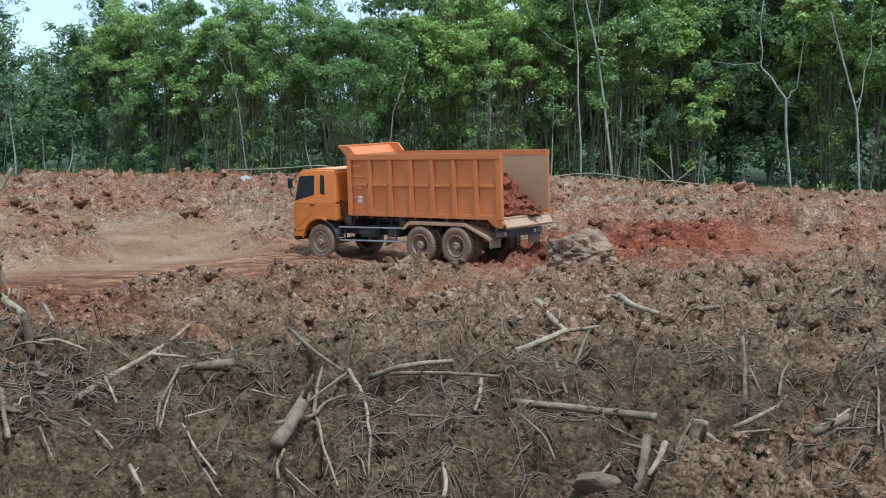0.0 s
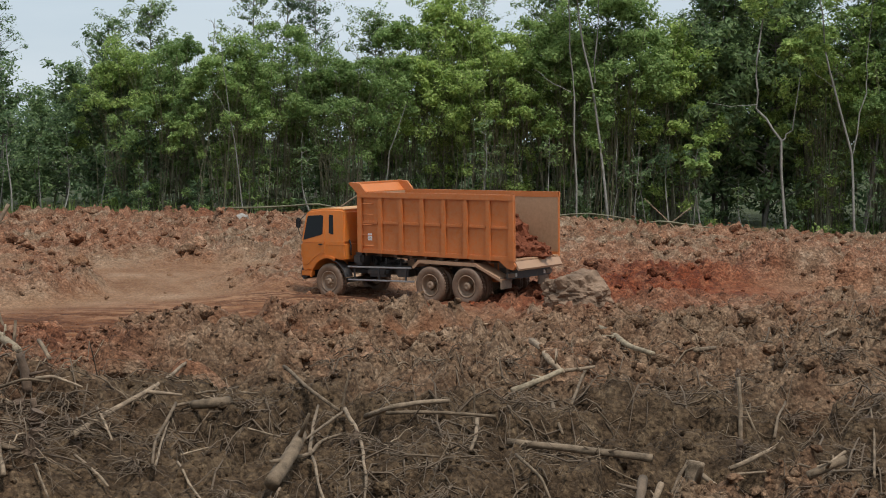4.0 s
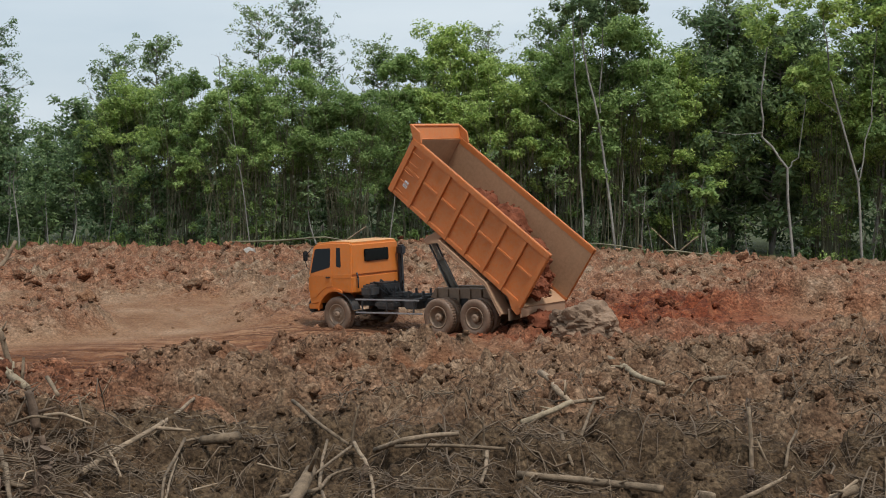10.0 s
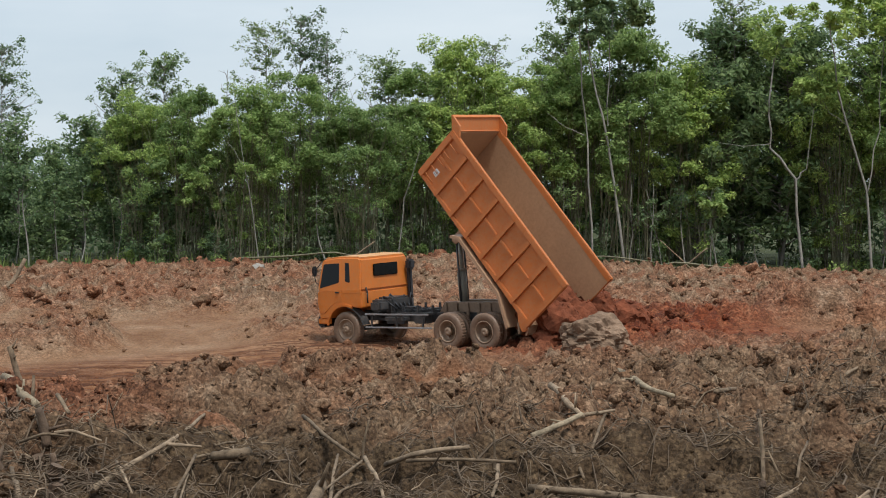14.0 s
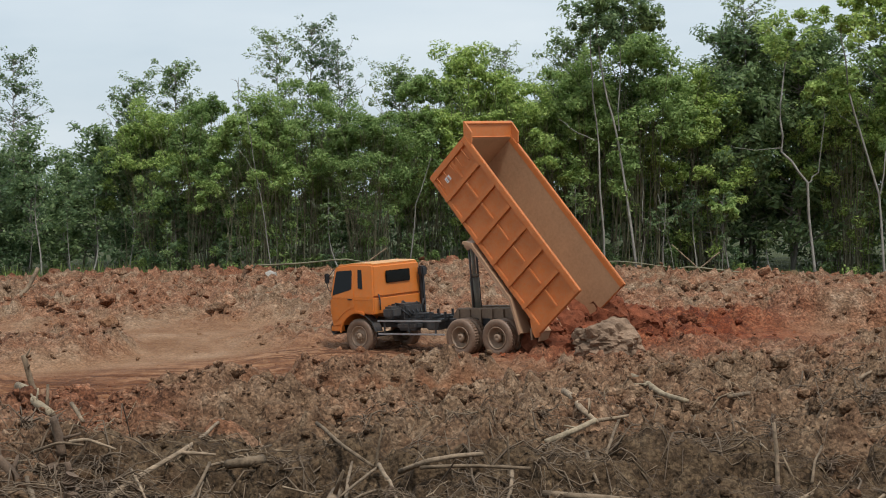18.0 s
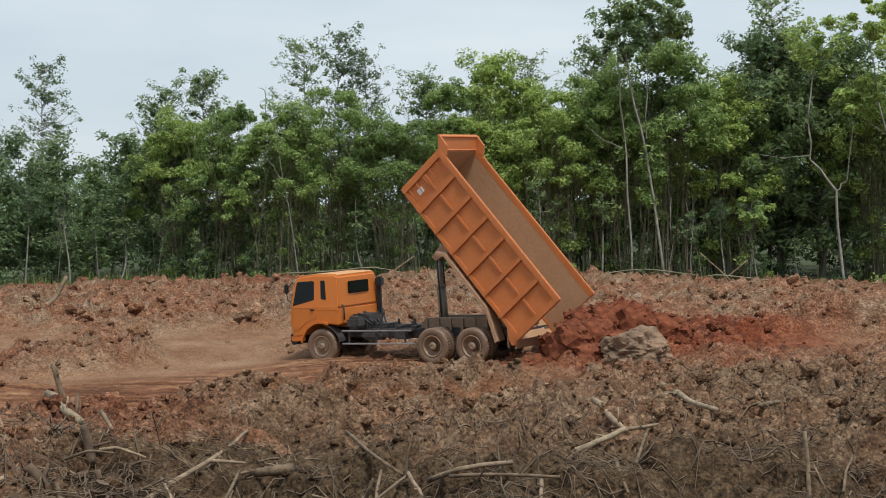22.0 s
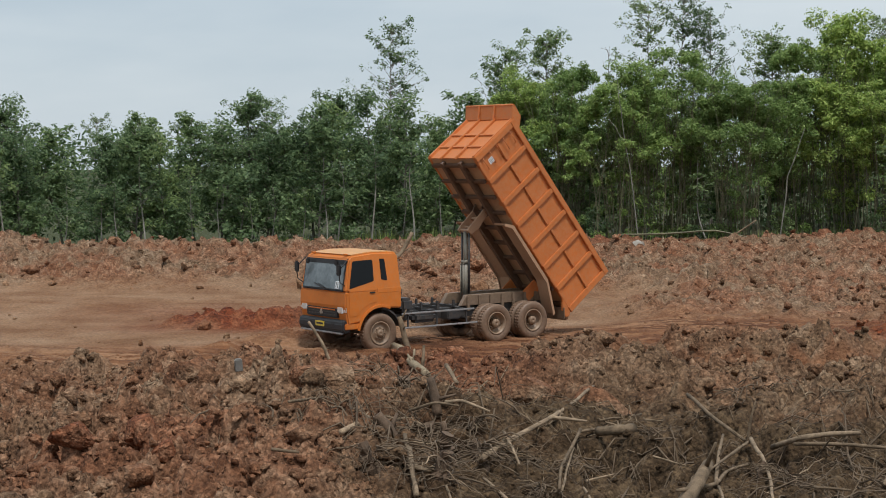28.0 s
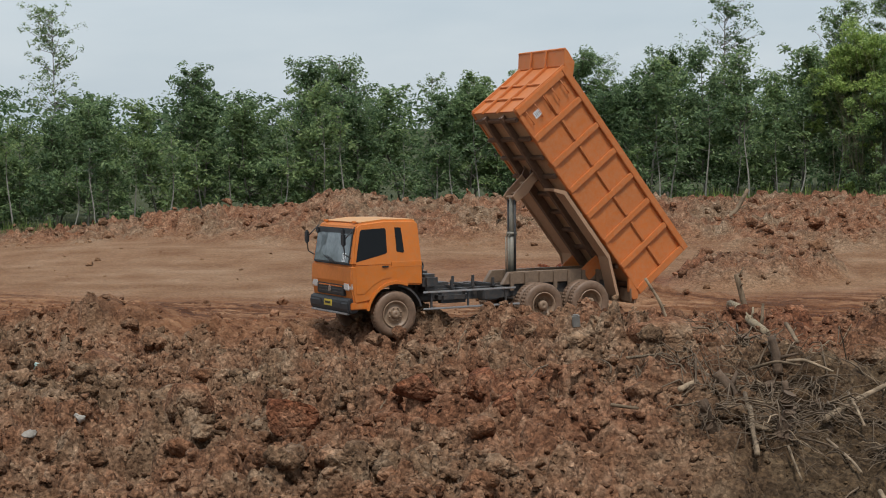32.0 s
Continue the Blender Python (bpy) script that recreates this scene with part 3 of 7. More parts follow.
def build_forest():
    rng = random.Random(5)
    kinds = {
        "bamboo": [bamboo(s, 9.4) for s in (1, 2, 3, 4)],
        "wood": [broadleaf(s, 8.6, 2.6, 0.1, 5000, 0.145, M_TREE_LEAF, 0.09, 46, clump=0.36) for s in (11, 12, 13, 14)],
        "light_wood": [broadleaf(s, 8.6, 2.6, 0.25, 5000, 0.135, M_BAMBOO_LEAF, 0.09, 46, clump=0.36) for s in (15, 16, 17)],
        "tall": [broadleaf(s, 14.0, 3.0, 0.5, 6400, 0.115, M_TREE_LEAF, 0.10, 80, 0.6, clump=0.25) for s in (21, 22, 23)],
        "thin": [broadleaf(s, 13.2, 2.5, 0.52, 3400, 0.09, M_TREE_LEAF, 0.06, 70, 0.4, clump=0.2) for s in (24, 25)],
        "fresh": [broadleaf(s, 14.5, 3.2, 0.45, 7500, 0.13, M_BAMBOO_LEAF, 0.10, 44, 0.6, clump=0.3) for s in (27,)],
        "round": [broadleaf(s, 9.4, 2.3, 0.5, 5200, 0.115, M_TREE_LEAF, 0.1, 70, 0.4, clump=0.27) for s in (51, 52)],
        "sapling": [broadleaf(s, 4.6, 0.9, 0.45, 300, 0.11, M_TREE_LEAF, 0.05, 9, 0.5, bark=M_PALEBARK) for s in (31, 32, 33)],
        "shrub": [broadleaf(s, 3.4, 1.6, 0.05, 1100, 0.14, M_TREE_LEAF, 0.04, 22, 0.2, "shrub") for s in (34, 35)],
        "bare": [broadleaf(41, 11.6, 1.8, 0.55, 0, 0.1, M_TREE_LEAF, 0.07, 26, 0.4)],
    }
    words = {
        "bamboo": ("dense bamboo clump with drooping yellow-green leaves beside the clearing", "bamboo", "bamboo along the clearing"),
        "wood": ("dark green broad-leaved tree at the edge of the wood", "tree", "trees of the wood"),
        "light_wood": ("light green broad-leaved tree behind the bamboo", "tree", "trees of the wood"),
        "tall": ("tall slim tree with a pale trunk and dark crown", "tree", "tall trees above the wood"),
        "thin": ("tall thin tree with sparse open foliage against the sky", "tree", "tall trees above the wood"),
        "fresh": ("tall tree with fresh light green leaves", "tree", "tall trees above the wood"),
        "round": ("tree with a dense rounded dark green crown over the wood", "tree", "tall trees above the wood"),
        "sapling": ("thin pale sapling with sparse leaves before the wood", "sapling", "saplings before the wood"),
        "shrub": ("low dark green shrub under the trees", "shrub", "undergrowth"),
        "bare": ("leafless grey tree standing behind the bamboo", "tree", "tall trees above the wood"),
    }
    used = {k: 0 for k in kinds}

    def plant(kind, x, y, scale=1.0):
        src = kinds[kind][used[kind] % len(kinds[kind])]
        y -= float(edge(x))
        m = pose(x, y, gz(x, y) - 0.1, 0, 0, rng.uniform(0, 360))
        if used[kind] < len(kinds[kind]):
            ob = src
            ob.matrix_basis = m
        else:
            ob = copy_thing(src, m)
        ob.scale = (scale, scale, scale * rng.uniform(0.95, 1.05))
        used[kind] += 1
        tagged(ob, *words[kind])

    # bamboo, thick on the far side and thinning out to the right
    x = -16.5
    while x < 31:
        if x < 13.8 or x > 19.5:
            plant("bamboo", x + rng.uniform(-0.4, 0.4), 90 + rng.uniform(-1.2, 1.2) + (2.0 if x < -13 else 0), rng.uniform(0.95, 1.08) * (0.95 if x < -12 else 1.04 if x < -3 else 1.14 if x < 6 else 1.25))
        x += rng.uniform(2.7, 3.4)
    # the broad-leaved wood, three rows deep
    for y0, gap, x0, x1 in ((95.5, 2.6, -92, -17), (99.5, 2.8, -95, -14), (95.0, 4.0, -15, 36), (92.4, 2.2, 13.6, 19.6), (104, 4.0, -98, 38)):
        x = x0
        while x < x1:
            rise = float(np.interp(x, (-95, -70, -58, -46, -36, -26, -18, -12, 0, 8, 16, 40), (0.84, 0.84, 0.85, 0.86, 0.9, 0.94, 0.94, 0.92, 0.96, 1.15, 1.45, 1.55)))
            plant("light_wood" if -15 < x and not 12 < x < 19.5 and rng.random() < 0.75 else "wood", x + rng.uniform(-0.8, 0.8), y0 + rng.uniform(-1.3, 1.3), rng.uniform(0.82, 1.1) * rise)
            x += gap * rng.uniform(0.75, 1.25)
    for kind, tx, ty, sc in (
        ("thin", -26.2, 101, 1.0), ("tall", -20.0, 106, 0.86), ("tall", -16.8, 107, 0.87), ("thin", -10.6, 103, 1.03), ("thin", -8.4, 103.5, 1.08), ("thin", -6.9, 103, 1.0),
        ("bare", -13.0, 103, 1.0), ("tall", -3.4, 105, 0.9), ("thin", 0.6, 104, 1.0), ("thin", 3.4, 105, 0.98), ("tall", 7.6, 93.0, 0.98),
        ("tall", 10.6, 92, 1.02), ("thin", 16.0, 94, 1.2), ("fresh", 23.4, 90, 1.05), ("tall", 24.5, 92, 1.05), ("fresh", 26.5, 91, 1.1), ("tall", 21.0, 93, 1.02), ("tall", 14.4, 94, 0.98), ("tall", 17.0, 95, 1.0), ("fresh", 28, 89, 1.05),
        ("tall", 18.8, 93, 0.98), ("round", -48.6, 106, 1.02), ("round", -54, 103, 0.95), ("round", -50.4, 107, 0.98), ("round", -38, 100, 0.92), ("round", -34.6, 99, 0.98), ("thin", -60.5, 103, 1.0), ("round", -70, 105, 0.95),
        ("thin", -44, 104, 0.62), ("thin", -36, 108, 0.74), ("round", -31.5, 106, 1.0),
    ):
        plant(kind, tx, ty, sc)
    x = -84
    while x < -17:
        plant("sapling", x, 90.5 + rng.uniform(-1.5, 1.5), rng.uniform(0.75, 1.25))
        x += rng.uniform(1.0, 2.0)
    x = -86
    while x < 34:
        plant("shrub", x, (93.0 if x < -17 else 92.5) + rng.uniform(-1.0, 1.0), rng.uniform(0.75, 1.3))
        x += rng.uniform(2.6, 3.8)
    for tx, ty in ((6.2, 86.5), (10.8, 86), (14.2, 86.5), (12.6, 86.8), (16.5, 87), (22.6, 86.3), (-15.2, 88.5), (-6, 87), (3.0, 86.2)):
        plant("sapling", tx, ty, rng.uniform(0.6, 1.1))
    x = -15.0
    while x < 31:
        plant("shrub", x, 88.3 + rng.uniform(-0.6, 0.9), rng.uniform(0.3, 0.6))
        x += rng.uniform(3.0, 6.5)
    # woods behind, too deep to tell apart
    g = np.random.default_rng(77)
    cx, cy = g.uniform(-110, 50, 900), g.uniform(107, 120, 900)
    cen = np.stack([cx, cy - edge(cx), 0.6 + g.random(900) ** 0.8 * np.interp(cx, (-60, -20, 5), (5.8, 6.4, 8.0))], 1)
    v, f = leaves_at(g, cen, np.full(900, 1.7), 60000, 0.25, 0.2)
    tagged(mesh_np("far_wood", v, f, M_TREE_LEAF), "deep dark green wood closing the view", "wood", kind="stuff")
    # grass and weeds along the edge
    n = 6000
    gx = g.uniform(-90, 34, n)
    gy = 88.5 + g.normal(size=n) * 1.6 - edge(gx)
    keep = (gx < -15) | (g.random(n) < 0.25)
    gx, gy = gx[keep], gy[keep]
    n = len(gx)
    gzv = height(gx, gy)
    a, h = g.random(n) * 6.283, 0.25 + 0.5 * g.random(n)
    w = 0.03
    p0 = np.stack([gx - w * np.cos(a), gy - w * np.sin(a), gzv - 0.05], 1)
    p1 = np.stack([gx + w * np.cos(a), gy + w * np.sin(a), gzv - 0.05], 1)
    p2 = np.stack([gx + 0.25 * h * np.sin(a * 3), gy + 0.25 * h * np.cos(a * 3), gzv + h], 1)
    tagged(mesh_np("grass", np.stack([p0, p1, p2], 1).reshape(-1, 3), np.arange(3 * n).reshape(-1, 3), M_GRASS), "rough green grass along the edge of the wood", "grass", kind="stuff")


def marked_tree(x, y, stems, crowns, count, leaf, label, radius=0.11):
    """A tree of its own shape: stems are rods of (sideways, up) points from its foot; crowns are (sideways, up, radius)."""
    rng = np.random.default_rng(int(abs(x) * 100))
    root = new("tree")
    root.matrix_basis = pose(x, y, gz(x, y) - 0.1)
    rods = []
    for k, st in enumerate(stems):
        pts = []
        for (a, h), (c, i) in zip(st, st[1:]):
            pts += [(a + (c - a) * u + rng.normal() * 0.04, rng.normal() * 0.08, h + (i - h) * u) for u in (0, 0.33, 0.67)]
        pts.append((st[-1][0], 0.0, st[-1][1]))
        r = radius * (0.62 if k == 0 else 0.32 if k == 1 else 0.16)
        rods.append((pts, [r * (1 - 0.65 * j / len(pts)) for j in range(len(pts))]))
    v, f = tubes(rods, 7)
    mesh_np("trunk", v, f, M_PALEBARK, root, True)
    if crowns:
        cen, rad = [], []
        for cx, cz, r in crowns:
            for k in range(14):
                d = rng.normal(size=3) * r * 0.5
                cen.append((cx + d[0], d[1], cz + d[2] * 0.7))
                rad.append(r * (0.16 + 0.2 * rng.random()))
        v, f = leaves_at(rng, cen, rad, count, 0.14, 0.2)
        mesh_np("crown", v, f, leaf, root)
    return tagged(root, label, "tree", "pale trunks at the edge of the wood")


build_forest()
marked_tree(7.76, 86.3, [[(0, 0), (-0.25, 6.5), (-0.56, 10.2), (-0.6, 13.0)], [(-0.39, 6.8), (-1.3, 7.2), (-2.29, 7.95)]], [(-0.4, 13.2, 1.5), (0.4, 12.2, 1.1)], 1900, M_TREE_LEAF, "slim tree with a pale trunk and one long side limb", 0.09)
marked_tree(9.37, 86.4, [[(0, 0), (-0.84, 6.8), (-1.59, 10.0), (-1.9, 13.2)], [(-0.85, 7.3), (-0.67, 10.5), (-0.5, 14.0)]], [(-1.8, 13.4, 1.5), (-0.4, 14.2, 1.5), (0.6, 13.2, 1.2)], 3400, M_TREE_LEAF, "forked grey tree with a dark crown", 0.12)
marked_tree(18.51, 86.2, [[(0, 0), (-0.37, 5.0), (-1.56, 6.6), (-1.73, 9.0), (-1.2, 12.0)], [(-0.37, 4.9), (0.15, 5.5), (0.6, 8.5)], [(-1.6, 6.8), (-3.0, 6.7), (-4.2, 6.9)]], [(-1.2, 12.4, 1.8), (0.6, 9.6, 1.5)], 3400, M_BAMBOO_LEAF, "bent grey tree with a crooked stem", 0.13)
marked_tree(22.16, 86.2, [[(0, 0), (-0.32, 4.6), (-1.6, 8.9), (-1.93, 10.6), (-2.2, 13.5)], [(-0.32, 4.6), (0.29, 7.7), (0.41, 9.2), (0.6, 13.0)], [(-1.3, 7.9), (-2.2, 8.6), (-2.9, 9.8)]], [(-2.0, 13.6, 1.7), (0.6, 13.4, 1.6), (-0.6, 14.6, 1.4)], 5200, M_BAMBOO_LEAF, "pale forked tree with fresh green leaves", 0.12)
marked_tree(-9.4, 86.6, [[(0, 0), (-0.5, 3.8), (-1.0, 6.9), (-1.2, 8.6)], [(-0.7, 5.0), (-1.6, 6.3)]], [], 0, M_TREE_LEAF, "thin bare pale stem before the bamboo", 0.055)
marked_tree(9.6, 85.9, [[(0, 0), (0.1, 3.0), (0.15, 5.2)]], [], 0, M_TREE_LEAF, "thin bare pale stem before the bamboo", 0.045)
marked_tree(11.35, 85.8, [[(0, 0), (-0.5, 2.4), (-0.9, 4.4)]], [], 0, M_TREE_LEAF, "thin bare pale stem before the bamboo", 0.04)
marked_tree(-2.3, 86.3, [[(0, 0), (0.4, 3.2), (1.2, 5.6)]], [], 0, M_TREE_LEAF, "thin bare pale stem before the bamboo", 0.06)
marked_tree(13.73, 86.0, [[(0, 0), (0.1, 2.4), (0.0, 4.2)]], [(0.0, 3.7, 0.75)], 750, M_BAMBOO_LEAF, "young tree with bright fresh green leaves", 0.035)

# ---- the dump truck: x forward, y to its left, z up, from the ground under the front axle ----
def mat_paint(name, colour, dust, amount):
    """Old lacquer under a film of clay dust that thickens in patches and runs."""
    m, nt, b = nodes(name)
    vec = coords(nt)
    n1, n2 = noise_tex(nt, vec, 1.3, 6, 0.65), noise_tex(nt, vec, 11.0, 5, 0.7)
    streak = noise_tex(nt, coords(nt, (7.0, 7.0, 1.2)), 2.0, 4)
    base = ramp(nt, n1, [(0.3, tuple(x * 0.88 for x in colour)), (0.7, tuple(min(1, x * 1.1) for x in colour))])
    f = mathn(nt, "MULTIPLY", ramp(nt, n2, [(0.35, (0, 0, 0)), (0.75, (1, 1, 1))]), mathn(nt, "ADD", mathn(nt, "MULTIPLY", streak, 0.6), 0.5))
    c = mix(nt, mathn(nt, "MULTIPLY", f, amount), base, dust)
    nt.links.new(c, b.inputs["Base Color"])
    nt.links.new(mathn(nt, "ADD", mathn(nt, "MULTIPLY", f, 0.35), 0.38), b.inputs["Roughness"])
    b.inputs["Specular IOR Level"].default_value = 0.4
    bump(nt, b, n2, 0.12, 0.01)
    return m


DUST = (0.30, 0.19, 0.12)
M_CAB = mat_paint("orange_lacquer", (0.62, 0.165, 0.016), (0.42, 0.24, 0.12), 0.45)
M_BED = mat_paint("faded_orange_paint", (0.56, 0.155, 0.032), (0.48, 0.24, 0.12), 0.7)
# dusty roof, its colour also paled for the sky's reflection
M_ROOF = mat_paint("dusty_sky_paled_roof", (0.58, 0.25, 0.06), (0.56, 0.38, 0.22), 1.0)
# worn and clay-smeared, with warm bounced light mixed into the colours
M_BEDIN = mat_paint("worn_bounce_warmed_steel", (0.39, 0.225, 0.125), (0.56, 0.345, 0.205), 0.8)
# dark brown with paler patches, for the parts under the bed floor
M_BEDUND = mat_paint("dark_underside_steel", (0.10, 0.055, 0.035), (0.20, 0.12, 0.075), 0.8)
M_STEEL = mat_paint("dark_chassis_steel", (0.035, 0.04, 0.045), (0.16, 0.11, 0.075), 0.6)
M_MUDSTEEL = mat_paint("mud_coated_steel", (0.16, 0.11, 0.075), (0.30, 0.2, 0.13), 0.9)
M_RAIL = mat_paint("grey_guard_rail", (0.28, 0.29, 0.3), DUST, 0.7)
M_TYRE = mat_paint("muddy_tyre_rubber", (0.15, 0.096, 0.064), (0.27, 0.165, 0.105), 1.0)
M_RIM = mat_paint("muddy_wheel_rim", (0.24, 0.165, 0.11), (0.33, 0.21, 0.13), 1.0)
M_BLACK = mat_plain("black_plastic", (0.02, 0.02, 0.022), 0.55, 0, 0.2)
M_GLASS = mat_plain("tinted_window_glass", (0.008, 0.009, 0.010), 0.06, 0, 0.1, spec=0.2)
# opaque: sky reflection and pale interior are put into the base colour
M_SHIELD = mat_plain("sky_paled_windscreen", (0.17, 0.20, 0.21), 0.06, 0, 0.5, 0.9)
M_LAMP = mat_plain("clear_lamp_lens", (0.75, 0.76, 0.76), 0.15, 0.3, 0.1)
M_CHROME = mat_plain("dull_chrome", (0.5, 0.5, 0.5), 0.3, 0.9, 0.2)
M_WHITE = mat_plain("white_sticker", (0.75, 0.77, 0.78), 0.5, 0, 0.08)
M_YELLOW = mat_plain("yellow_plate", (0.65, 0.48, 0.06), 0.5, 0, 0.1)
M_CYL = mat_paint("dusty_hoist_steel", (0.19, 0.18, 0.15), (0.34, 0.27, 0.19), 0.7)
M_ARM = mat_paint("pale_dusty_hoist_frame", (0.42, 0.245, 0.145), (0.38, 0.25, 0.16), 0.7)
AX_MID, AX_REAR, HINGE_X, HINGE_Z = -3.87, -5.17, -6.08, 1.12


def box(bm, x0, x1, y0, y1, z0, z1, m=None):
    vs = [bm.verts.new(m @ Vector((x, y, z)) if m else (x, y, z)) for x in (x0, x1) for y in (y0, y1) for z in (z0, z1)]
    for q in ((0, 1, 3, 2), (4, 6, 7, 5), (0, 4, 5, 1), (2, 3, 7, 6), (0, 2, 6, 4), (1, 5, 7, 3)):
        bm.faces.new([vs[i] for i in q])


def slab(bm, outline, y0, y1):
    """An outline of (x, z) points extruded from y0 to y1; either may be a function of z."""
    f0 = y0 if callable(y0) else (lambda z: y0)
    f1 = y1 if callable(y1) else (lambda z: y1)
    a = [bm.verts.new((x, f0(z), z)) for x, z in outline]
    b = [bm.verts.new((x, f1(z), z)) for x, z in outline]
    bm.faces.new(a)
    bm.faces.new(b[::-1])
    for i in range(len(a)):
        j = (i + 1) % len(a)
        bm.faces.new((a[j], a[i], b[i], b[j]))


def soft(bm, width=0.015, seg=2):
    bmesh.ops.recalc_face_normals(bm, faces=bm.faces)
    sharp = [e for e in bm.edges if len(e.link_faces) == 2 and e.calc_face_angle(0) > 0.5]
    bmesh.ops.bevel(bm, geom=sharp, offset=width, segments=seg, affect="EDGES", clamp_overlap=True)
    return bm


def boxpart(name, dims, material, parent, label="", bevel=0.012, m=None):
    b = bmesh.new()
    box(b, *dims, m)
    return part(name, soft(b, bevel), material, parent, label)


def lathe(bm, profile, seg=36):
    """A closed ring of (radius, y) points turned about the y axis."""
    rings = []
    for s in range(seg):
        w = 2 * math.pi * s / seg
        rings.append([bm.verts.new((r * math.cos(w), y, r * math.sin(w))) for r, y in profile])
    n = len(profile)
    for s in range(seg):
        a, b = rings[s], rings[(s + 1) % seg]
        for k in range(n):
            bm.faces.new((a[k], a[(k + 1) % n], b[(k + 1) % n], b[k]))
    bmesh.ops.recalc_face_normals(bm, faces=bm.faces)


def rod(bm, p, q, r, seg=10):
    p, q = Vector(p), Vector(q)
    m = Matrix.Translation((p + q) / 2) @ (q - p).to_track_quat("Z", "Y").to_matrix().to_4x4()
    bmesh.ops.create_cone(bm, cap_ends=True, segments=seg, radius1=r, radius2=r, depth=(q - p).length, matrix=m)


def rodpart(name, pts, r, material, parent, label="", seg=10):
    b = bmesh.new()
    for p, q in zip(pts, pts[1:]):
        rod(b, p, q, r, seg)
    return part(name, b, material, parent, label, True)


def tyre_mesh(bm, y0, width=0.27):
    h = width / 2
    prof = [(0.30, -h * 0.75), (0.36, -h * 0.95), (0.44, -h), (0.495, -h * 0.92), (0.52, -h * 0.72), (0.525, -h * 0.3), (0.525, h * 0.3), (0.52, h * 0.72), (0.495, h * 0.92), (0.44, h), (0.36, h * 0.95), (0.30, h * 0.75)]
    lathe(bm, [(r, y + y0) for r, y in prof], 40)
    for k in range(40):  # tread blocks
        w = 2 * math.pi * (k + 0.5) / 40
        for s in (-1, 1):
            m = Matrix.Rotation(-w, 4, "Y") @ Matrix.Translation((0.525, y0 + s * h * 0.36, 0))
            box(bm, -0.02, 0.002, -h * 0.3, h * 0.3, -0.026, 0.026, m)


def make_wheel(truck, x, side, double):
    """One wheel: side is 1 on the left of the truck, -1 on its right; a double one carries two tyres."""
    w = new("wheel")
    w.parent = truck
    w.location = (x, side * (0.99 if not double else 0.86), 0.525)
    for y in ((0,) if not double else (-0.155, 0.155)):
        b = bmesh.new()
        tyre_mesh(b, y, 0.27)
        part("tyre", b, M_TYRE, w, "mud-caked black tyre", True)
    s, o = side, 0.155 * side if double else 0
    b = bmesh.new()
    if double:  # dished rim
        prof = [(0.31, 0.10), (0.315, 0.125), (0.285, 0.125), (0.265, 0.03), (0.22, -0.03), (0.0005, -0.03), (0.0005, -0.06), (0.24, -0.06), (0.29, 0.02)]
    else:
        prof = [(0.31, 0.10), (0.315, 0.125), (0.285, 0.12), (0.262, 0.06), (0.20, 0.05), (0.165, 0.085), (0.0005, 0.085), (0.0005, 0.02), (0.24, 0.02), (0.29, 0.03)]
    lathe(b, [(r, s * y + o) for r, y in prof], 32)
    part("rim", b, M_RIM, w, "mud-coloured steel rim", True)
    b = bmesh.new()
    hub = [(0.0005, -0.05), (0.115, -0.05), (0.115, 0.10), (0.095, 0.125), (0.0005, 0.125)] if double else [(0.0005, 0.07), (0.105, 0.07), (0.1, 0.12), (0.07, 0.15), (0.0005, 0.15)]
    lathe(b, [(r, s * y + o) for r, y in hub], 20)
    part("hub", b, M_RIM, w, "", True)
    for k in range(8):
        a = 2 * math.pi * k / 8
        y = o + s * (-0.02 if double else 0.08)
        rodpart("wheel_nut", [(0.15 * math.cos(a), y, 0.15 * math.sin(a)), (0.15 * math.cos(a), y + s * 0.035, 0.15 * math.sin(a))], 0.017, M_RIM, w, "", 6)
    return w


def cab_w(z):
    """Half the width of the cab at the height z: upright to the belt line, then leaning in."""
    return 1.13 if z < 1.66 else 1.13 - 0.105 * (z - 1.66) / 0.95


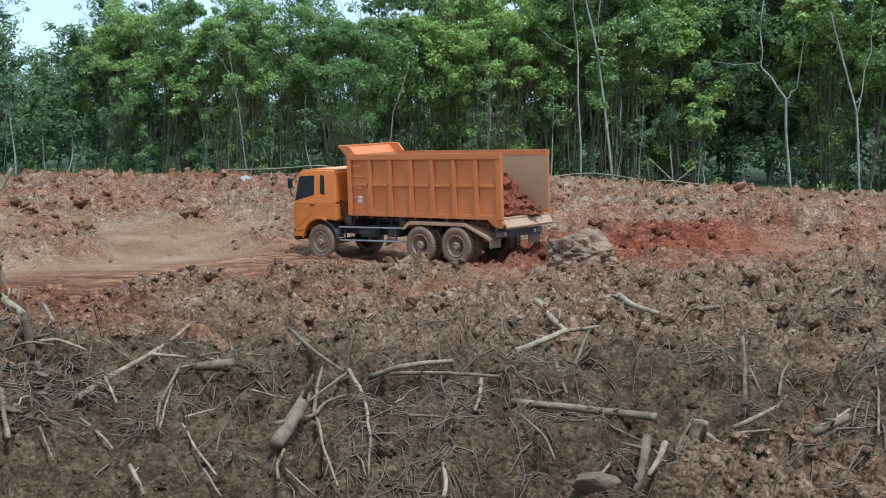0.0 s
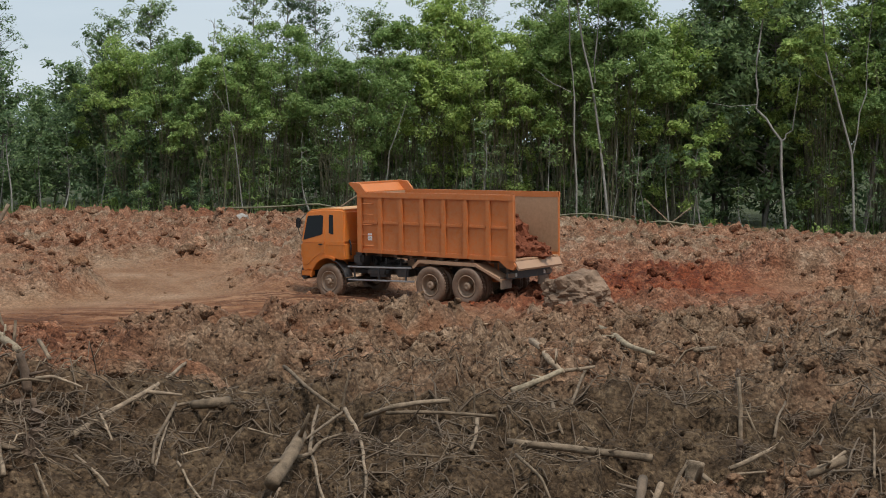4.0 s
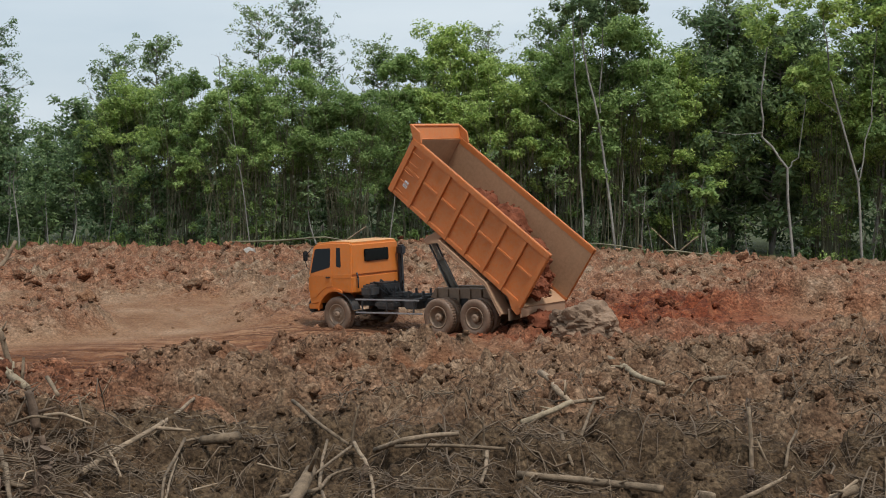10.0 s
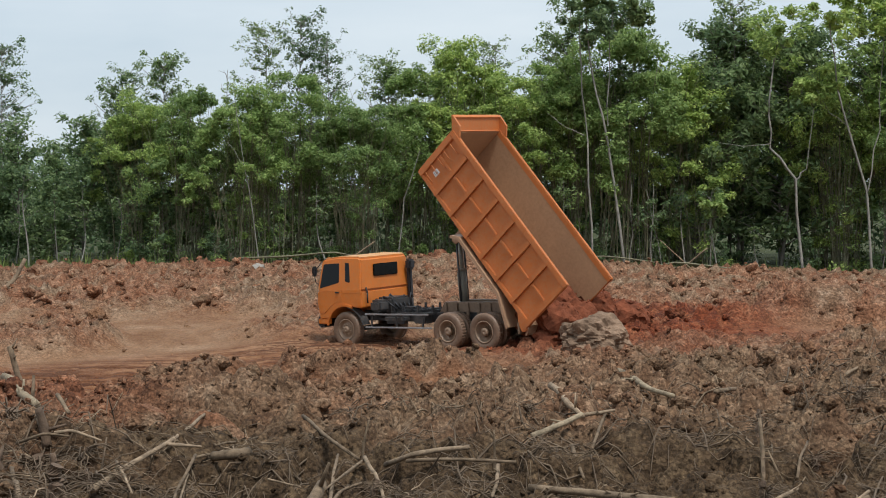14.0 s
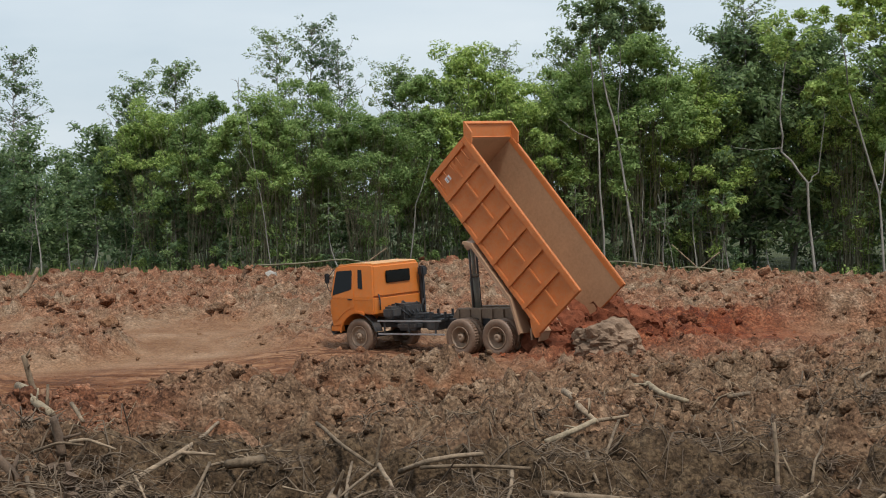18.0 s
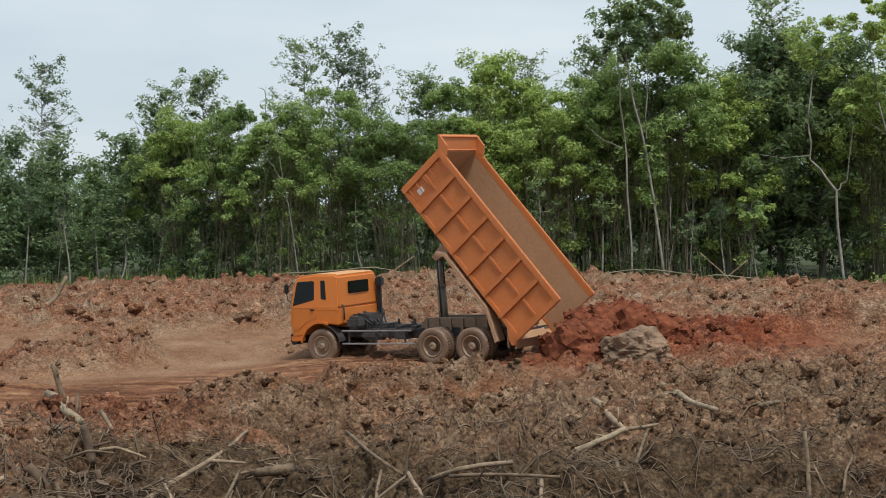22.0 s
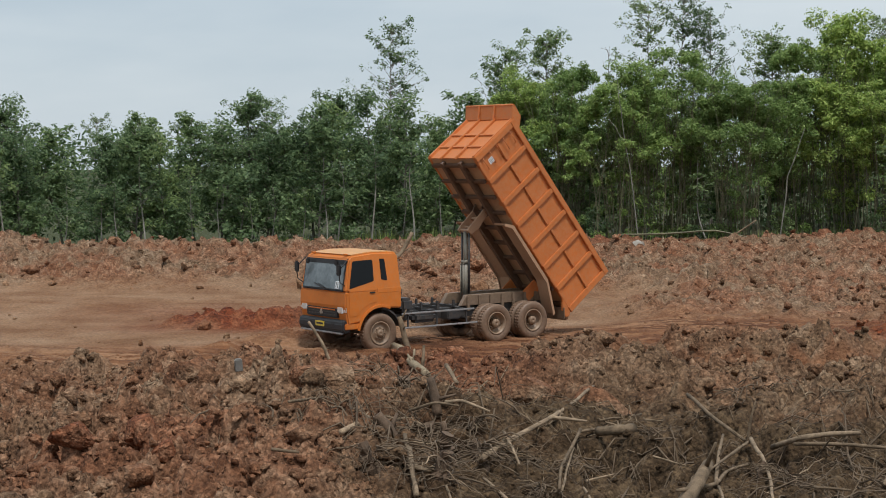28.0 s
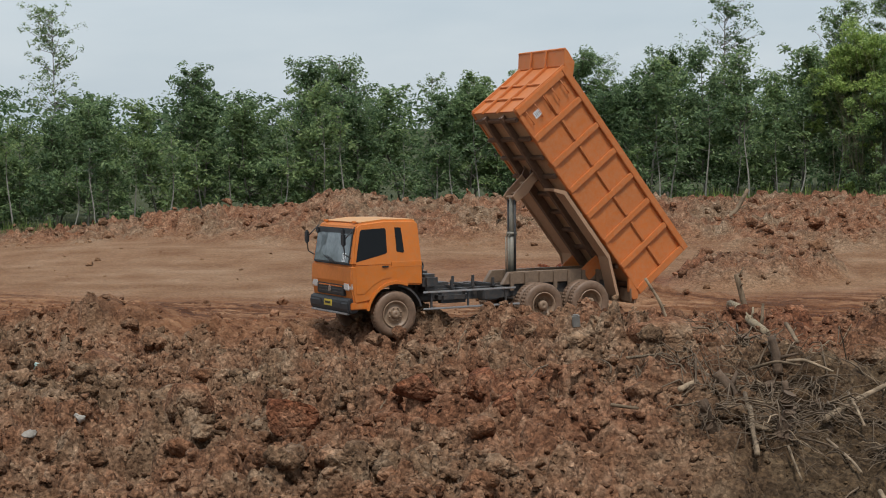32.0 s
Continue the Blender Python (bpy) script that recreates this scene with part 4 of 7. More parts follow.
def build_cab(truck):
    arch = [(0.70 * math.cos(a), 0.50 + 0.72 * math.sin(a)) for a in [math.pi * k / 12 for k in range(1, 12)]]
    low = [(1.02, 0.80), (1.10, 1.30), (1.08, 1.66), (-0.68, 1.66), (-0.68, 1.16)] + [(x, z) for x, z in arch[::-1] if x > -0.32 and z > 0.8]
    b = bmesh.new()
    slab(b, low, 1.13, -1.13)
    part("cab", soft(b, 0.035, 3), M_CAB, truck, "orange cab body")
    cab = truck.children[-1]
    up = [(1.08, 1.664), (0.93, 2.50), (0.84, 2.60), (0.2, 2.665), (-0.5, 2.65), (-0.63, 2.60), (-0.68, 1.664)]
    b = bmesh.new()
    slab(b, up, lambda z: cab_w(z), lambda z: -cab_w(z))
    part("cab_top", soft(b, 0.045, 3), M_CAB, cab)
    # thin skin added over the cab top to carry the sky-paled colour
    b = bmesh.new()
    slab(b, [(0.80, 2.61), (0.82, 2.625), (0.2, 2.685), (-0.5, 2.668), (-0.58, 2.64), (-0.56, 2.62), (0.2, 2.66)], -0.96, 0.96)
    part("roof", soft(b, 0.006, 1), M_ROOF, cab, "dusty orange roof skin, paled by a painted sky sheen")
    for s in (1, -1):
        side = lambda z, o: (lambda zz: s * (cab_w(zz) + o))
        # door skin with its window, quarter light, handle, wheel-arch lip and lower step panel
        b = bmesh.new()
        slab(b, [(0.90, 1.666), (0.975, 1.666), (0.84, 2.47), (0.80, 2.53), (0.13, 2.55), (0.10, 1.666)], side(0, -0.02), side(0, 0.010))
        slab(b, [(0.78, 1.02), (0.975, 1.02), (0.985, 1.664), (0.10, 1.664), (0.10, 1.36), (0.32, 1.33), (0.55, 1.21)], side(0, -0.02), side(0, 0.010))
        door = part("door", soft(b, 0.008, 2), M_CAB, truck, "orange cab door with a tinted window")
        b = bmesh.new()
        slab(b, [(0.965, 1.74), (0.83, 2.42), (0.79, 2.46), (0.22, 2.48), (0.19, 2.44), (0.19, 1.93), (0.25, 1.90)], side(0, 0.0), side(0, 0.016))
        part("door_window", soft(b, 0.006, 1), M_GLASS, door, "dark tinted side window")
        b = bmesh.new()
        slab(b, [(-0.05, 1.95), (-0.03, 2.49), (-0.19, 2.48), (-0.24, 1.93), (-0.20, 1.91)], side(0, 0.0), side(0, 0.008))
        part("quarter_window", soft(b, 0.006, 1), M_GLASS, cab, "narrow dark quarter window")
        boxpart("door_handle", (0.17, 0.34, s * 1.135 if s > 0 else -1.165, s * 1.165 if s > 0 else -1.135, 1.60, 1.64), M_BLACK, door, "black handle")
        b = bmesh.new()
        ring = [math.pi * (0.06 + 0.58 * k / 14) for k in range(15)]
        slab(b, [(0.74 * math.cos(a), 0.50 + 0.79 * math.sin(a)) for a in ring] + [(0.68 * math.cos(a), 0.50 + 0.71 * math.sin(a)) for a in ring[::-1]], s * 1.10, s * 1.165)
        part("wheel_arch", soft(b, 0.012, 2), M_CAB, cab)
        b = bmesh.new()
        slab(b, [(-0.70 * math.cos(a), 0.50 + 0.70 * math.sin(a)) for a in [0.25 + 1.2 * k / 8 for k in range(9)]] + [(-0.66 * math.cos(a), 0.50 + 0.66 * math.sin(a)) for a in [0.25 + 1.2 * k / 8 for k in range(8, -1, -1)]], s * 0.80, s * 1.10)
        part("mudguard", b, M_STEEL, truck, "dark front mudguard")
        boxpart("step_panel", (0.64, 1.10, s * 1.125 if s < 0 else 1.0, s * 1.0 if s < 0 else 1.125, 0.68, 0.84), M_CAB, cab, "", 0.02)
        b = bmesh.new()
        slab(b, [(0.09, 1.60), (0.09, 1.72), (-0.665, 1.72), (-0.665, 1.60)], side(0, -0.02), side(0, 0.004))
        part("belt_panel", soft(b, 0.004, 1), M_CAB, cab)
        # mirrors on bent arms before the windscreen
        y = s * 1.04
        rodpart("mirror_arm", [(1.0, y, 1.80), (1.20, y, 1.92), (1.24, y * 1.02, 2.22), (0.93, y * 0.98, 2.52)], 0.014, M_BLACK, truck, "", 6)
        boxpart("mirror", (1.20, 1.26, y - 0.10, y + 0.10, 2.10, 2.40), M_BLACK, truck, "black door mirror", 0.03)
        boxpart("wide_mirror", (1.06, 1.11, y - 0.09 - s * 0.33, y + 0.09 - s * 0.33, 2.34, 2.49), M_BLACK, truck, "", 0.03)
        boxpart("headlamp", (1.02, 1.115, min(s * 0.74, s * 1.02), max(s * 0.74, s * 1.02), 1.10, 1.29), M_LAMP, truck, "clear headlamp", 0.03)
        boxpart("corner_lamp", (1.0, 1.085, min(s * 1.03, s * 1.115), max(s * 1.03, s * 1.115), 1.12, 1.28), M_LAMP, truck, "", 0.02)
        rodpart("wiper", [(1.115, s * 0.08 + 0.25, 1.70), (1.075, s * 0.08 - 0.32, 1.84)], 0.014, M_BLACK, truck, "black wiper", 5)
        boxpart("roof_marker", (0.80, 0.90, s * 0.78 - 0.05, s * 0.78 + 0.05, 2.60, 2.645), M_CAB, cab, "", 0.012)
    # windscreen, grille, bumper and plate
    m = pose(1.005, 0, 2.09, 0, -10.1, 0)
    boxpart("windscreen", (-0.02, 0.022, -0.97, 0.97, -0.39, 0.37), M_SHIELD, cab, "broad curved windscreen with sky reflection painted into its colour", 0.02, m)
    boxpart("windscreen_seal", (-0.03, 0.012, -1.01, 1.01, -0.425, 0.405), M_BLACK, cab, "", 0.02, m)
    boxpart("sun_strip", (0.0, 0.026, -0.95, 0.95, 0.28, 0.36), M_BLACK, cab, "", 0.004, m)
    card = boxpart("window_card", (0.0, 0.028, 0.62, 0.80, -0.36, -0.16), M_WHITE, cab, "white card with two dark bars", 0.004, m)
    for y in (0.655, 0.735):
        boxpart("card_bar", (0.02, 0.032, y, y + 0.03, -0.33, -0.19), M_BLACK, card, "", 0.001, m)
    boxpart("grille", (1.02, 1.112, -0.76, 0.76, 0.97, 1.22), M_BLACK, truck, "black front grille with dull bars", 0.02)
    g = truck.children[-1]
    for z in (1.03, 1.10, 1.165):
        boxpart("grille_bar", (1.08, 1.122, -0.66, 0.66, z, z + 0.03), M_CAB if z > 1.15 else M_STEEL, g, "", 0.008)
    b = bmesh.new()
    for a in (90, 210, 330):
        bmesh.ops.create_cone(b, cap_ends=True, segments=4, radius1=0.045, radius2=0.045, depth=0.02, matrix=Matrix.Translation((1.13, 0.04 * math.cos(radians(a)), 1.10 + 0.04 * math.sin(radians(a)))) @ Matrix.Rotation(math.pi / 2, 4, "Y"))
    part("badge", b, M_CHROME, g, "plain silver badge")
    b = bmesh.new()
    slab(b, [(0.90, 0.60), (1.10, 0.58), (1.17, 0.66), (1.17, 0.84), (1.12, 0.93), (0.90, 0.93)], -1.08, 1.08)
    bumper = part("bumper", soft(b, 0.03, 3), M_BLACK, truck, "black dented front bumper")
    boxpart("bumper_strip", (1.08, 1.18, -1.02, 1.02, 0.56, 0.605), M_RAIL, bumper, "scuffed grey lower strip", 0.02)
    plate = boxpart("number_plate", (1.16, 1.182, -0.22, 0.2, 0.72, 0.86), M_YELLOW, bumper, "yellow number plate with a dark bar", 0.006)
    boxpart("plate_bar", (1.17, 1.188, -0.16, 0.15, 0.77, 0.82), M_BLACK, plate, "", 0.002)
    for y in (-0.55, 0.5):
        boxpart("fog_lamp", (1.15, 1.18, y, y + 0.2, 0.72, 0.84), M_BLACK, bumper, "", 0.02)
    # back of the cab: ribbed panel, window, air duct, engine top
    boxpart("rear_window", (-0.70, -0.66, -0.54, 0.54, 2.06, 2.42), M_GLASS, cab, "dark rear window", 0.02)
    boxpart("air_duct", (-0.84, -0.70, -1.06, -0.90, 1.05, 2.40), M_BLACK, truck, "black upright air intake duct", 0.04)
    boxpart("duct_head", (-0.92, -0.70, -1.10, -0.84, 2.16, 2.46), M_BLACK, truck, "", 0.05)
    boxpart("engine", (-1.25, -0.55, -0.42, 0.42, 0.75, 1.42), M_STEEL, truck, "greasy dark engine behind the cab", 0.06)
    boxpart("gearbox", (-1.9, -1.2, -0.28, 0.28, 0.70, 1.12), M_STEEL, truck, "", 0.08)
    for k in range(6):
        rodpart("hose", [(-0.72 - 0.09 * k, 0.62 - 0.2 * k, 1.05), (-0.78 - 0.1 * k, 0.6 - 0.2 * k, 1.38 + 0.06 * (k % 3)), (-1.15, 0.5 - 0.22 * k, 1.30 + 0.05 * (k % 2)), (-1.4, 0.42 - 0.15 * k, 1.08)], 0.028, M_BLACK, truck, "", 7)
    boxpart("air_filter", (-1.2, -0.8, 0.45, 0.95, 1.02, 1.38), M_STEEL, truck, "", 0.08)
    rodpart("cab_latch", [(-0.70, 0.92, 1.75), (-0.78, 0.96, 1.60), (-0.74, 0.92, 1.30)], 0.025, M_BLACK, truck, "", 6)
    return cab


def build_chassis(truck):
    for s in (1, -1):
        b = bmesh.new()
        slab(b, [(0.9, 0.76), (0.9, 0.98), (-6.45, 1.0), (-6.45, 0.76), (-3.0, 0.70)], s * 0.34, s * 0.42)
        part("frame_rail", soft(b, 0.008, 1), M_STEEL, truck, "dark steel frame rail")
        b = bmesh.new()
        slab(b, [(-3.1, 1.005), (-3.3, 1.30), (-6.25, 1.30), (-6.5, 1.1), (-6.5, 1.005)], s * 0.36, s * 0.50)
        part("subframe", soft(b, 0.012, 1), M_MUDSTEEL, truck, "mud-coated steel subframe")
        for k in range(8):
            x = -3.35 - 0.4 * k
            boxpart("gusset", (x - 0.05, x + 0.05, min(s * 0.5, s * 0.55), max(s * 0.5, s * 0.55), 0.86, 1.27), M_MUDSTEEL, truck, "", 0.008)
        # guard rails, posts, tank and battery box
        for z, x1 in ((0.98, -3.15), (0.60, -3.25)):
            boxpart("guard_rail", (x1, -0.72, s * 1.06 - 0.018, s * 1.06 + 0.018, z - 0.024, z + 0.024), M_RAIL, truck, "grey side guard rail", 0.012)
        for x in (-0.95, -1.9, -2.9):
            boxpart("guard_post", (x - 0.03, x + 0.03, min(s * 0.42, s * 1.05), max(s * 0.42, s * 1.05), 0.93, 1.0), M_STEEL, truck, "", 0.008)
            boxpart("guard_post", (x - 0.025, x + 0.025, s * 1.02 - 0.02, s * 1.02 + 0.02, 0.58, 0.98), M_STEEL, truck, "", 0.006)
        boxpart("mudflap", (-6.35, -6.32, s * 0.62 if s > 0 else -1.12, 1.12 if s > 0 else s * 0.62, 0.48, 0.80), M_MUDSTEEL, truck, "mud-caked rubber mudflap", 0.006)
        boxpart("tail_lamp", (-6.56, -6.48, s * 0.86 - 0.14, s * 0.86 + 0.14, 0.78, 0.90), M_MUDSTEEL, truck, "mud-covered tail lamp", 0.015)
        boxpart("reverse_lamp", (-6.55, -6.47, s * 0.66 - 0.045, s * 0.66 + 0.045, 0.79, 0.89), M_LAMP, truck, "clear reversing lamp", 0.012)
    boxpart("fuel_tank", (-2.05, -1.25, 0.50, 0.88, 0.68, 0.96), M_STEEL, truck, "dark grey fuel tank", 0.09)
    boxpart("battery_box", (-2.85, -2.4, 0.50, 0.84, 0.70, 0.95), M_STEEL, truck, "dark battery box", 0.03)
    boxpart("air_tank", (-2.8, -1.3, -0.95, -0.50, 0.60, 0.95), M_STEEL, truck, "", 0.09)
    for x in (-1.6, -2.2, -2.8, -3.4, -4.5, -5.6, -6.4):
        boxpart("cross_member", (x - 0.05, x + 0.05, -0.34, 0.34, 0.78, 0.95), M_STEEL, truck, "", 0.01)
    for x in (-1.75, -2.3, -2.85):
        boxpart("frame_bracket", (x - 0.04, x + 0.04, -0.55, 0.55, 1.0, 1.06), M_STEEL, truck, "", 0.01)
        for s in (1, -1):
            boxpart("bracket_post", (x - 0.03, x + 0.03, s * 0.5 - 0.03, s * 0.5 + 0.03, 1.04, 1.20), M_STEEL, truck, "", 0.008)
    for x in (AX_MID, AX_REAR):
        rodpart("axle", [(x, -0.95, 0.525), (x, 0.95, 0.525)], 0.09, M_MUDSTEEL, truck, "", 12)
        b = bmesh.new()
        bmesh.ops.create_uvsphere(b, u_segments=14, v_segments=10, radius=0.24, matrix=Matrix.Translation((x, 0, 0.53)))
        part("differential", b, M_MUDSTEEL, truck, "", True)
    rodpart("axle", [(0, -0.95, 0.5), (0, 0.95, 0.5)], 0.07, M_STEEL, truck, "", 10)
    for s in (1, -1):
        b = bmesh.new()
        slab(b, [(-3.75, 0.66), (-4.52, 0.80), (-5.29, 0.66), (-5.29, 0.60), (-4.52, 0.66), (-3.75, 0.60)], s * 0.46, s * 0.56)
        part("leaf_spring", b, M_MUDSTEEL, truck, "")
    rodpart("propeller_shaft", [(-1.9, 0, 0.85), (-3.7, 0, 0.6)], 0.05, M_STEEL, truck, "", 8)
    boxpart("rear_bar", (-6.52, -6.44, -1.0, 1.0, 0.74, 0.94), M_STEEL, truck, "dark rear cross bar", 0.015)


def build_bed(truck):
    """The tipping body in its own space: x forward from the hinge, z up."""
    bed = new("dump_bed")
    bed.parent = truck
    F, R, W, B = 4.93, -0.70, 1.08, 0.16
    top = lambda x: 1.89 + 0.05 * (F - x) / (F - R)
    for s in (1, -1):
        b = bmesh.new()
        slab(b, [(F, B), (F, top(F)), (R, top(R)), (R, B + 0.02)], s * (W - 0.075), s * (W - 0.045))
        wall = part("side_wall", b, M_BED, bed, "faded orange steel side wall with ribs")
        b = bmesh.new()
        slab(b, [(F - 0.06, B + 0.05), (F - 0.06, top(F) - 0.03), (R + 0.02, top(R) - 0.03), (R + 0.02, B + 0.05)], s * (W - 0.085), s * (W - 0.077))
        part("liner", b, M_BEDIN, bed, "worn clay-smeared inner wall in a bounce-warmed tone")
        y0, y1 = (W - 0.045, W + 0.012) if s > 0 else (-W - 0.012, -W + 0.045)
        xs = [F - 0.09 - k * (F - R - 0.18) / 7 for k in range(8)]
        for k, x in enumerate(xs):
            w = 0.075 if k not in (0, 7) else 0.09
            b = bmesh.new()
            slab(b, [(x - w, B - 0.02), (x + w, B - 0.02), (x + w * 0.92, top(x) - 0.16), (x - w * 0.92, top(x) - 0.16)], y0, y1 + 0.012 * s * (s > 0) - (0.012 if s < 0 else 0) * 0)
            part("rib", soft(b, 0.012, 2), M_BED, wall)
            if 0 < k < 7:
                b = bmesh.new()  # foot of the rib, wrapped under the chamfer
                slab(b, [(x - w, B - 0.015), (x + w, B - 0.015), (x + w, B + 0.10), (x - w, B + 0.10)], s * (W - 0.22), s * (W + 0.022))
                part("rib_foot", soft(b, 0.015, 2), M_BED, wall)
            if k < 7:
                xm0, xm1 = xs[k + 1] + 0.085, x - 0.085
                zm = B + 0.50 * (top(x) - B)
                b = bmesh.new()
                slab(b, [(xm0, zm - 0.05), (xm1, zm - 0.05), (xm1, zm + 0.05), (xm0, zm + 0.05)], y0, y1 - 0.006 * s)
                part("stiffener", soft(b, 0.02, 2), M_BED, wall)
        for nm, z0, z1, o in (("top_rail", -0.17, 0.0, 0.03), ("bottom_rail", None, None, 0.0)):
            b = bmesh.new()
            if z0 is not None:
                slab(b, [(F, top(F) + z0), (F, top(F) + z1), (R, top(R) + z1), (R, top(R) + z0)], s * (W - 0.09), s * (W + o))
            else:
                slab(b, [(F, B - 0.03), (F, B + 0.09), (R, B + 0.11), (R, B - 0.03)], s * (W - 0.10), s * (W + o))
            part(nm, soft(b, 0.015, 2), M_BED, wall)
        # rear corner that dips under the tail
        b = bmesh.new()
        slab(b, [(R + 0.55, B), (R + 0.05, B), (R - 0.05, 0.02), (R + 0.02, -0.10), (R + 0.25, -0.06)], s * (W - 0.10), s * (W - 0.005))
        part("tail_corner", soft(b, 0.012, 2), M_BED, bed)
        # mudguard that tips with the body
        b = bmesh.new()
        slab(b, [(2.85, -0.17), (2.62, 0.03), (0.62, 0.03), (-0.30, -0.36), (-0.30, -0.39), (0.61, 0.0), (2.60, 0.0), (2.80, -0.19)], s * 0.62, s * 1.12)
        part("rear_mudguard", b, M_ARM, bed, "dusty pale orange mudguard over the rear wheels")
        b = bmesh.new()
        slab(b, [(2.85, -0.17), (2.62, 0.03), (0.62, 0.03), (-0.30, -0.36), (-0.30, -0.44), (0.58, -0.06), (2.58, -0.06), (2.80, -0.23)], s * 1.12 - 0.012, s * 1.12 + 0.012)
        part("mudguard_edge", b, M_ARM, bed)
        boxpart("hinge_plate", (0.25, 0.60, min(s * 0.46, s * 0.52), max(s * 0.46, s * 0.52), -0.52, 0.02), M_BED, bed, "", 0.01)
        # long beams below the floor
        b = bmesh.new()
        slab(b, [(F - 0.1, 0.0), (F - 0.1, B - 0.02), (R + 0.1, B - 0.02), (R + 0.1, -0.06), (2.6, -0.06)], s * 0.36, s * 0.48)
        part("floor_beam", soft(b, 0.01, 1), M_BEDUND, bed, "dark brown long beam under the floor")
        # cheek of the cab guard
        b = bmesh.new()
        slab(b, [(F + 0.02, top(F) - 0.02), (F + 0.30, top(F) + 0.21), (F + 0.26, top(F) + 0.27), (F - 0.10, top(F) + 0.25), (F - 0.32, top(F) + 0.02), (F - 0.3, top(F) - 0.02)], s * (W - 0.05), s * (W + 0.01))
        part("guard_cheek", soft(b, 0.01, 1), M_BED, bed)
    boxpart("floor", (R, F - 0.03, -W + 0.08, W - 0.08, B - 0.012, B + 0.03), M_BEDIN, bed, "worn steel floor smeared with clay", 0.004)
    b = bmesh.new()
    slab(b, [(R, B - 0.02), (R - 0.12, -0.06), (R - 0.10, -0.11), (R + 0.1, B - 0.05)], -W + 0.06, W - 0.06)
    part("tail_lip", b, M_ARM, bed, "clay-caked lip under the tail")
    for k in range(10):
        x = R + 0.35 + k * 0.56
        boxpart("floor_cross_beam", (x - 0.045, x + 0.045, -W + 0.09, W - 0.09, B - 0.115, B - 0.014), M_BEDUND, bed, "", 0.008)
    boxpart("front_wall", (F - 0.045, F - 0.012, -W + 0.03, W - 0.03, B - 0.02, 1.88), M_BED, bed, "orange front wall with crossed ribs", 0.004)
    front = bed.children[-1]
    boxpart("front_liner", (F - 0.062, F - 0.05, -W + 0.09, W - 0.09, B + 0.03, 1.85), M_BEDIN, bed, "worn inner face of the front wall", 0.003)
    for y in (-0.42, 0.28):
        boxpart("front_rib", (F - 0.012, F + 0.05, y - 0.04, y + 0.04, B - 0.1, 1.87), M_BED, front, "", 0.012)
    for z in (0.62, 1.15):
        boxpart("front_bar", (F - 0.012, F + 0.035, -W + 0.05, W - 0.05, z - 0.035, z + 0.035), M_BED, front, "", 0.012)
    for s in (1, -1):
        boxpart("corner_post", (F - 0.05, F + 0.04, s * (W - 0.06) - 0.06, s * (W - 0.06) + 0.06, B - 0.02, 1.90), M_BED, front, "", 0.03)
    b = bmesh.new()
    slab(b, [(F - 0.02, 1.85), (F + 0.02, 1.85), (F + 0.31, 2.10), (F + 0.28, 2.14)], -W, W)
    guard = part("cab_guard", b, M_BED, bed, "orange sloping guard plate over the cab")
    boxpart("guard_rim", (F + 0.23, F + 0.33, -W - 0.01, W + 0.01, 2.09, 2.15), M_BED, guard, "", 0.012)
    for y in (-0.42, 0.28):
        b = bmesh.new()
        slab(b, [(F + 0.02, 1.79), (F + 0.06, 1.79), (F + 0.33, 2.07), (F + 0.30, 2.09)], y - 0.03, y + 0.03)
        part("guard_rib", b, M_BED, guard)
    for k in range(5):  # rungs by the front corner
        z = 0.35 + 0.3 * k
        rodpart("rung", [(F - 0.56, W - 0.05, z), (F - 0.56, W + 0.02, z), (F - 0.20, W + 0.02, z), (F - 0.20, W - 0.05, z)], 0.011, M_BED, bed, "", 6)
    sticker = boxpart("sticker", (F - 0.52, F - 0.36, W - 0.044, W - 0.038, 0.50, 0.70), M_WHITE, bed, "square white sticker", 0.001)
    for k in range(3):
        boxpart("sticker_bar", (F - 0.50, F - 0.38, W - 0.040, W - 0.036, 0.53 + 0.05 * k, 0.55 + 0.05 * k), M_RAIL, sticker, "", 0.0005)
    for s in (1, -1):
        b = bmesh.new()
        slab(b, [(3.3, B - 0.05), (2.9, B - 0.05), (2.95, -0.06), (3.2, -0.06)], s * 0.18 - 0.02, s * 0.18 + 0.02)
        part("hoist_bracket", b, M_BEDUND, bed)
    return bed


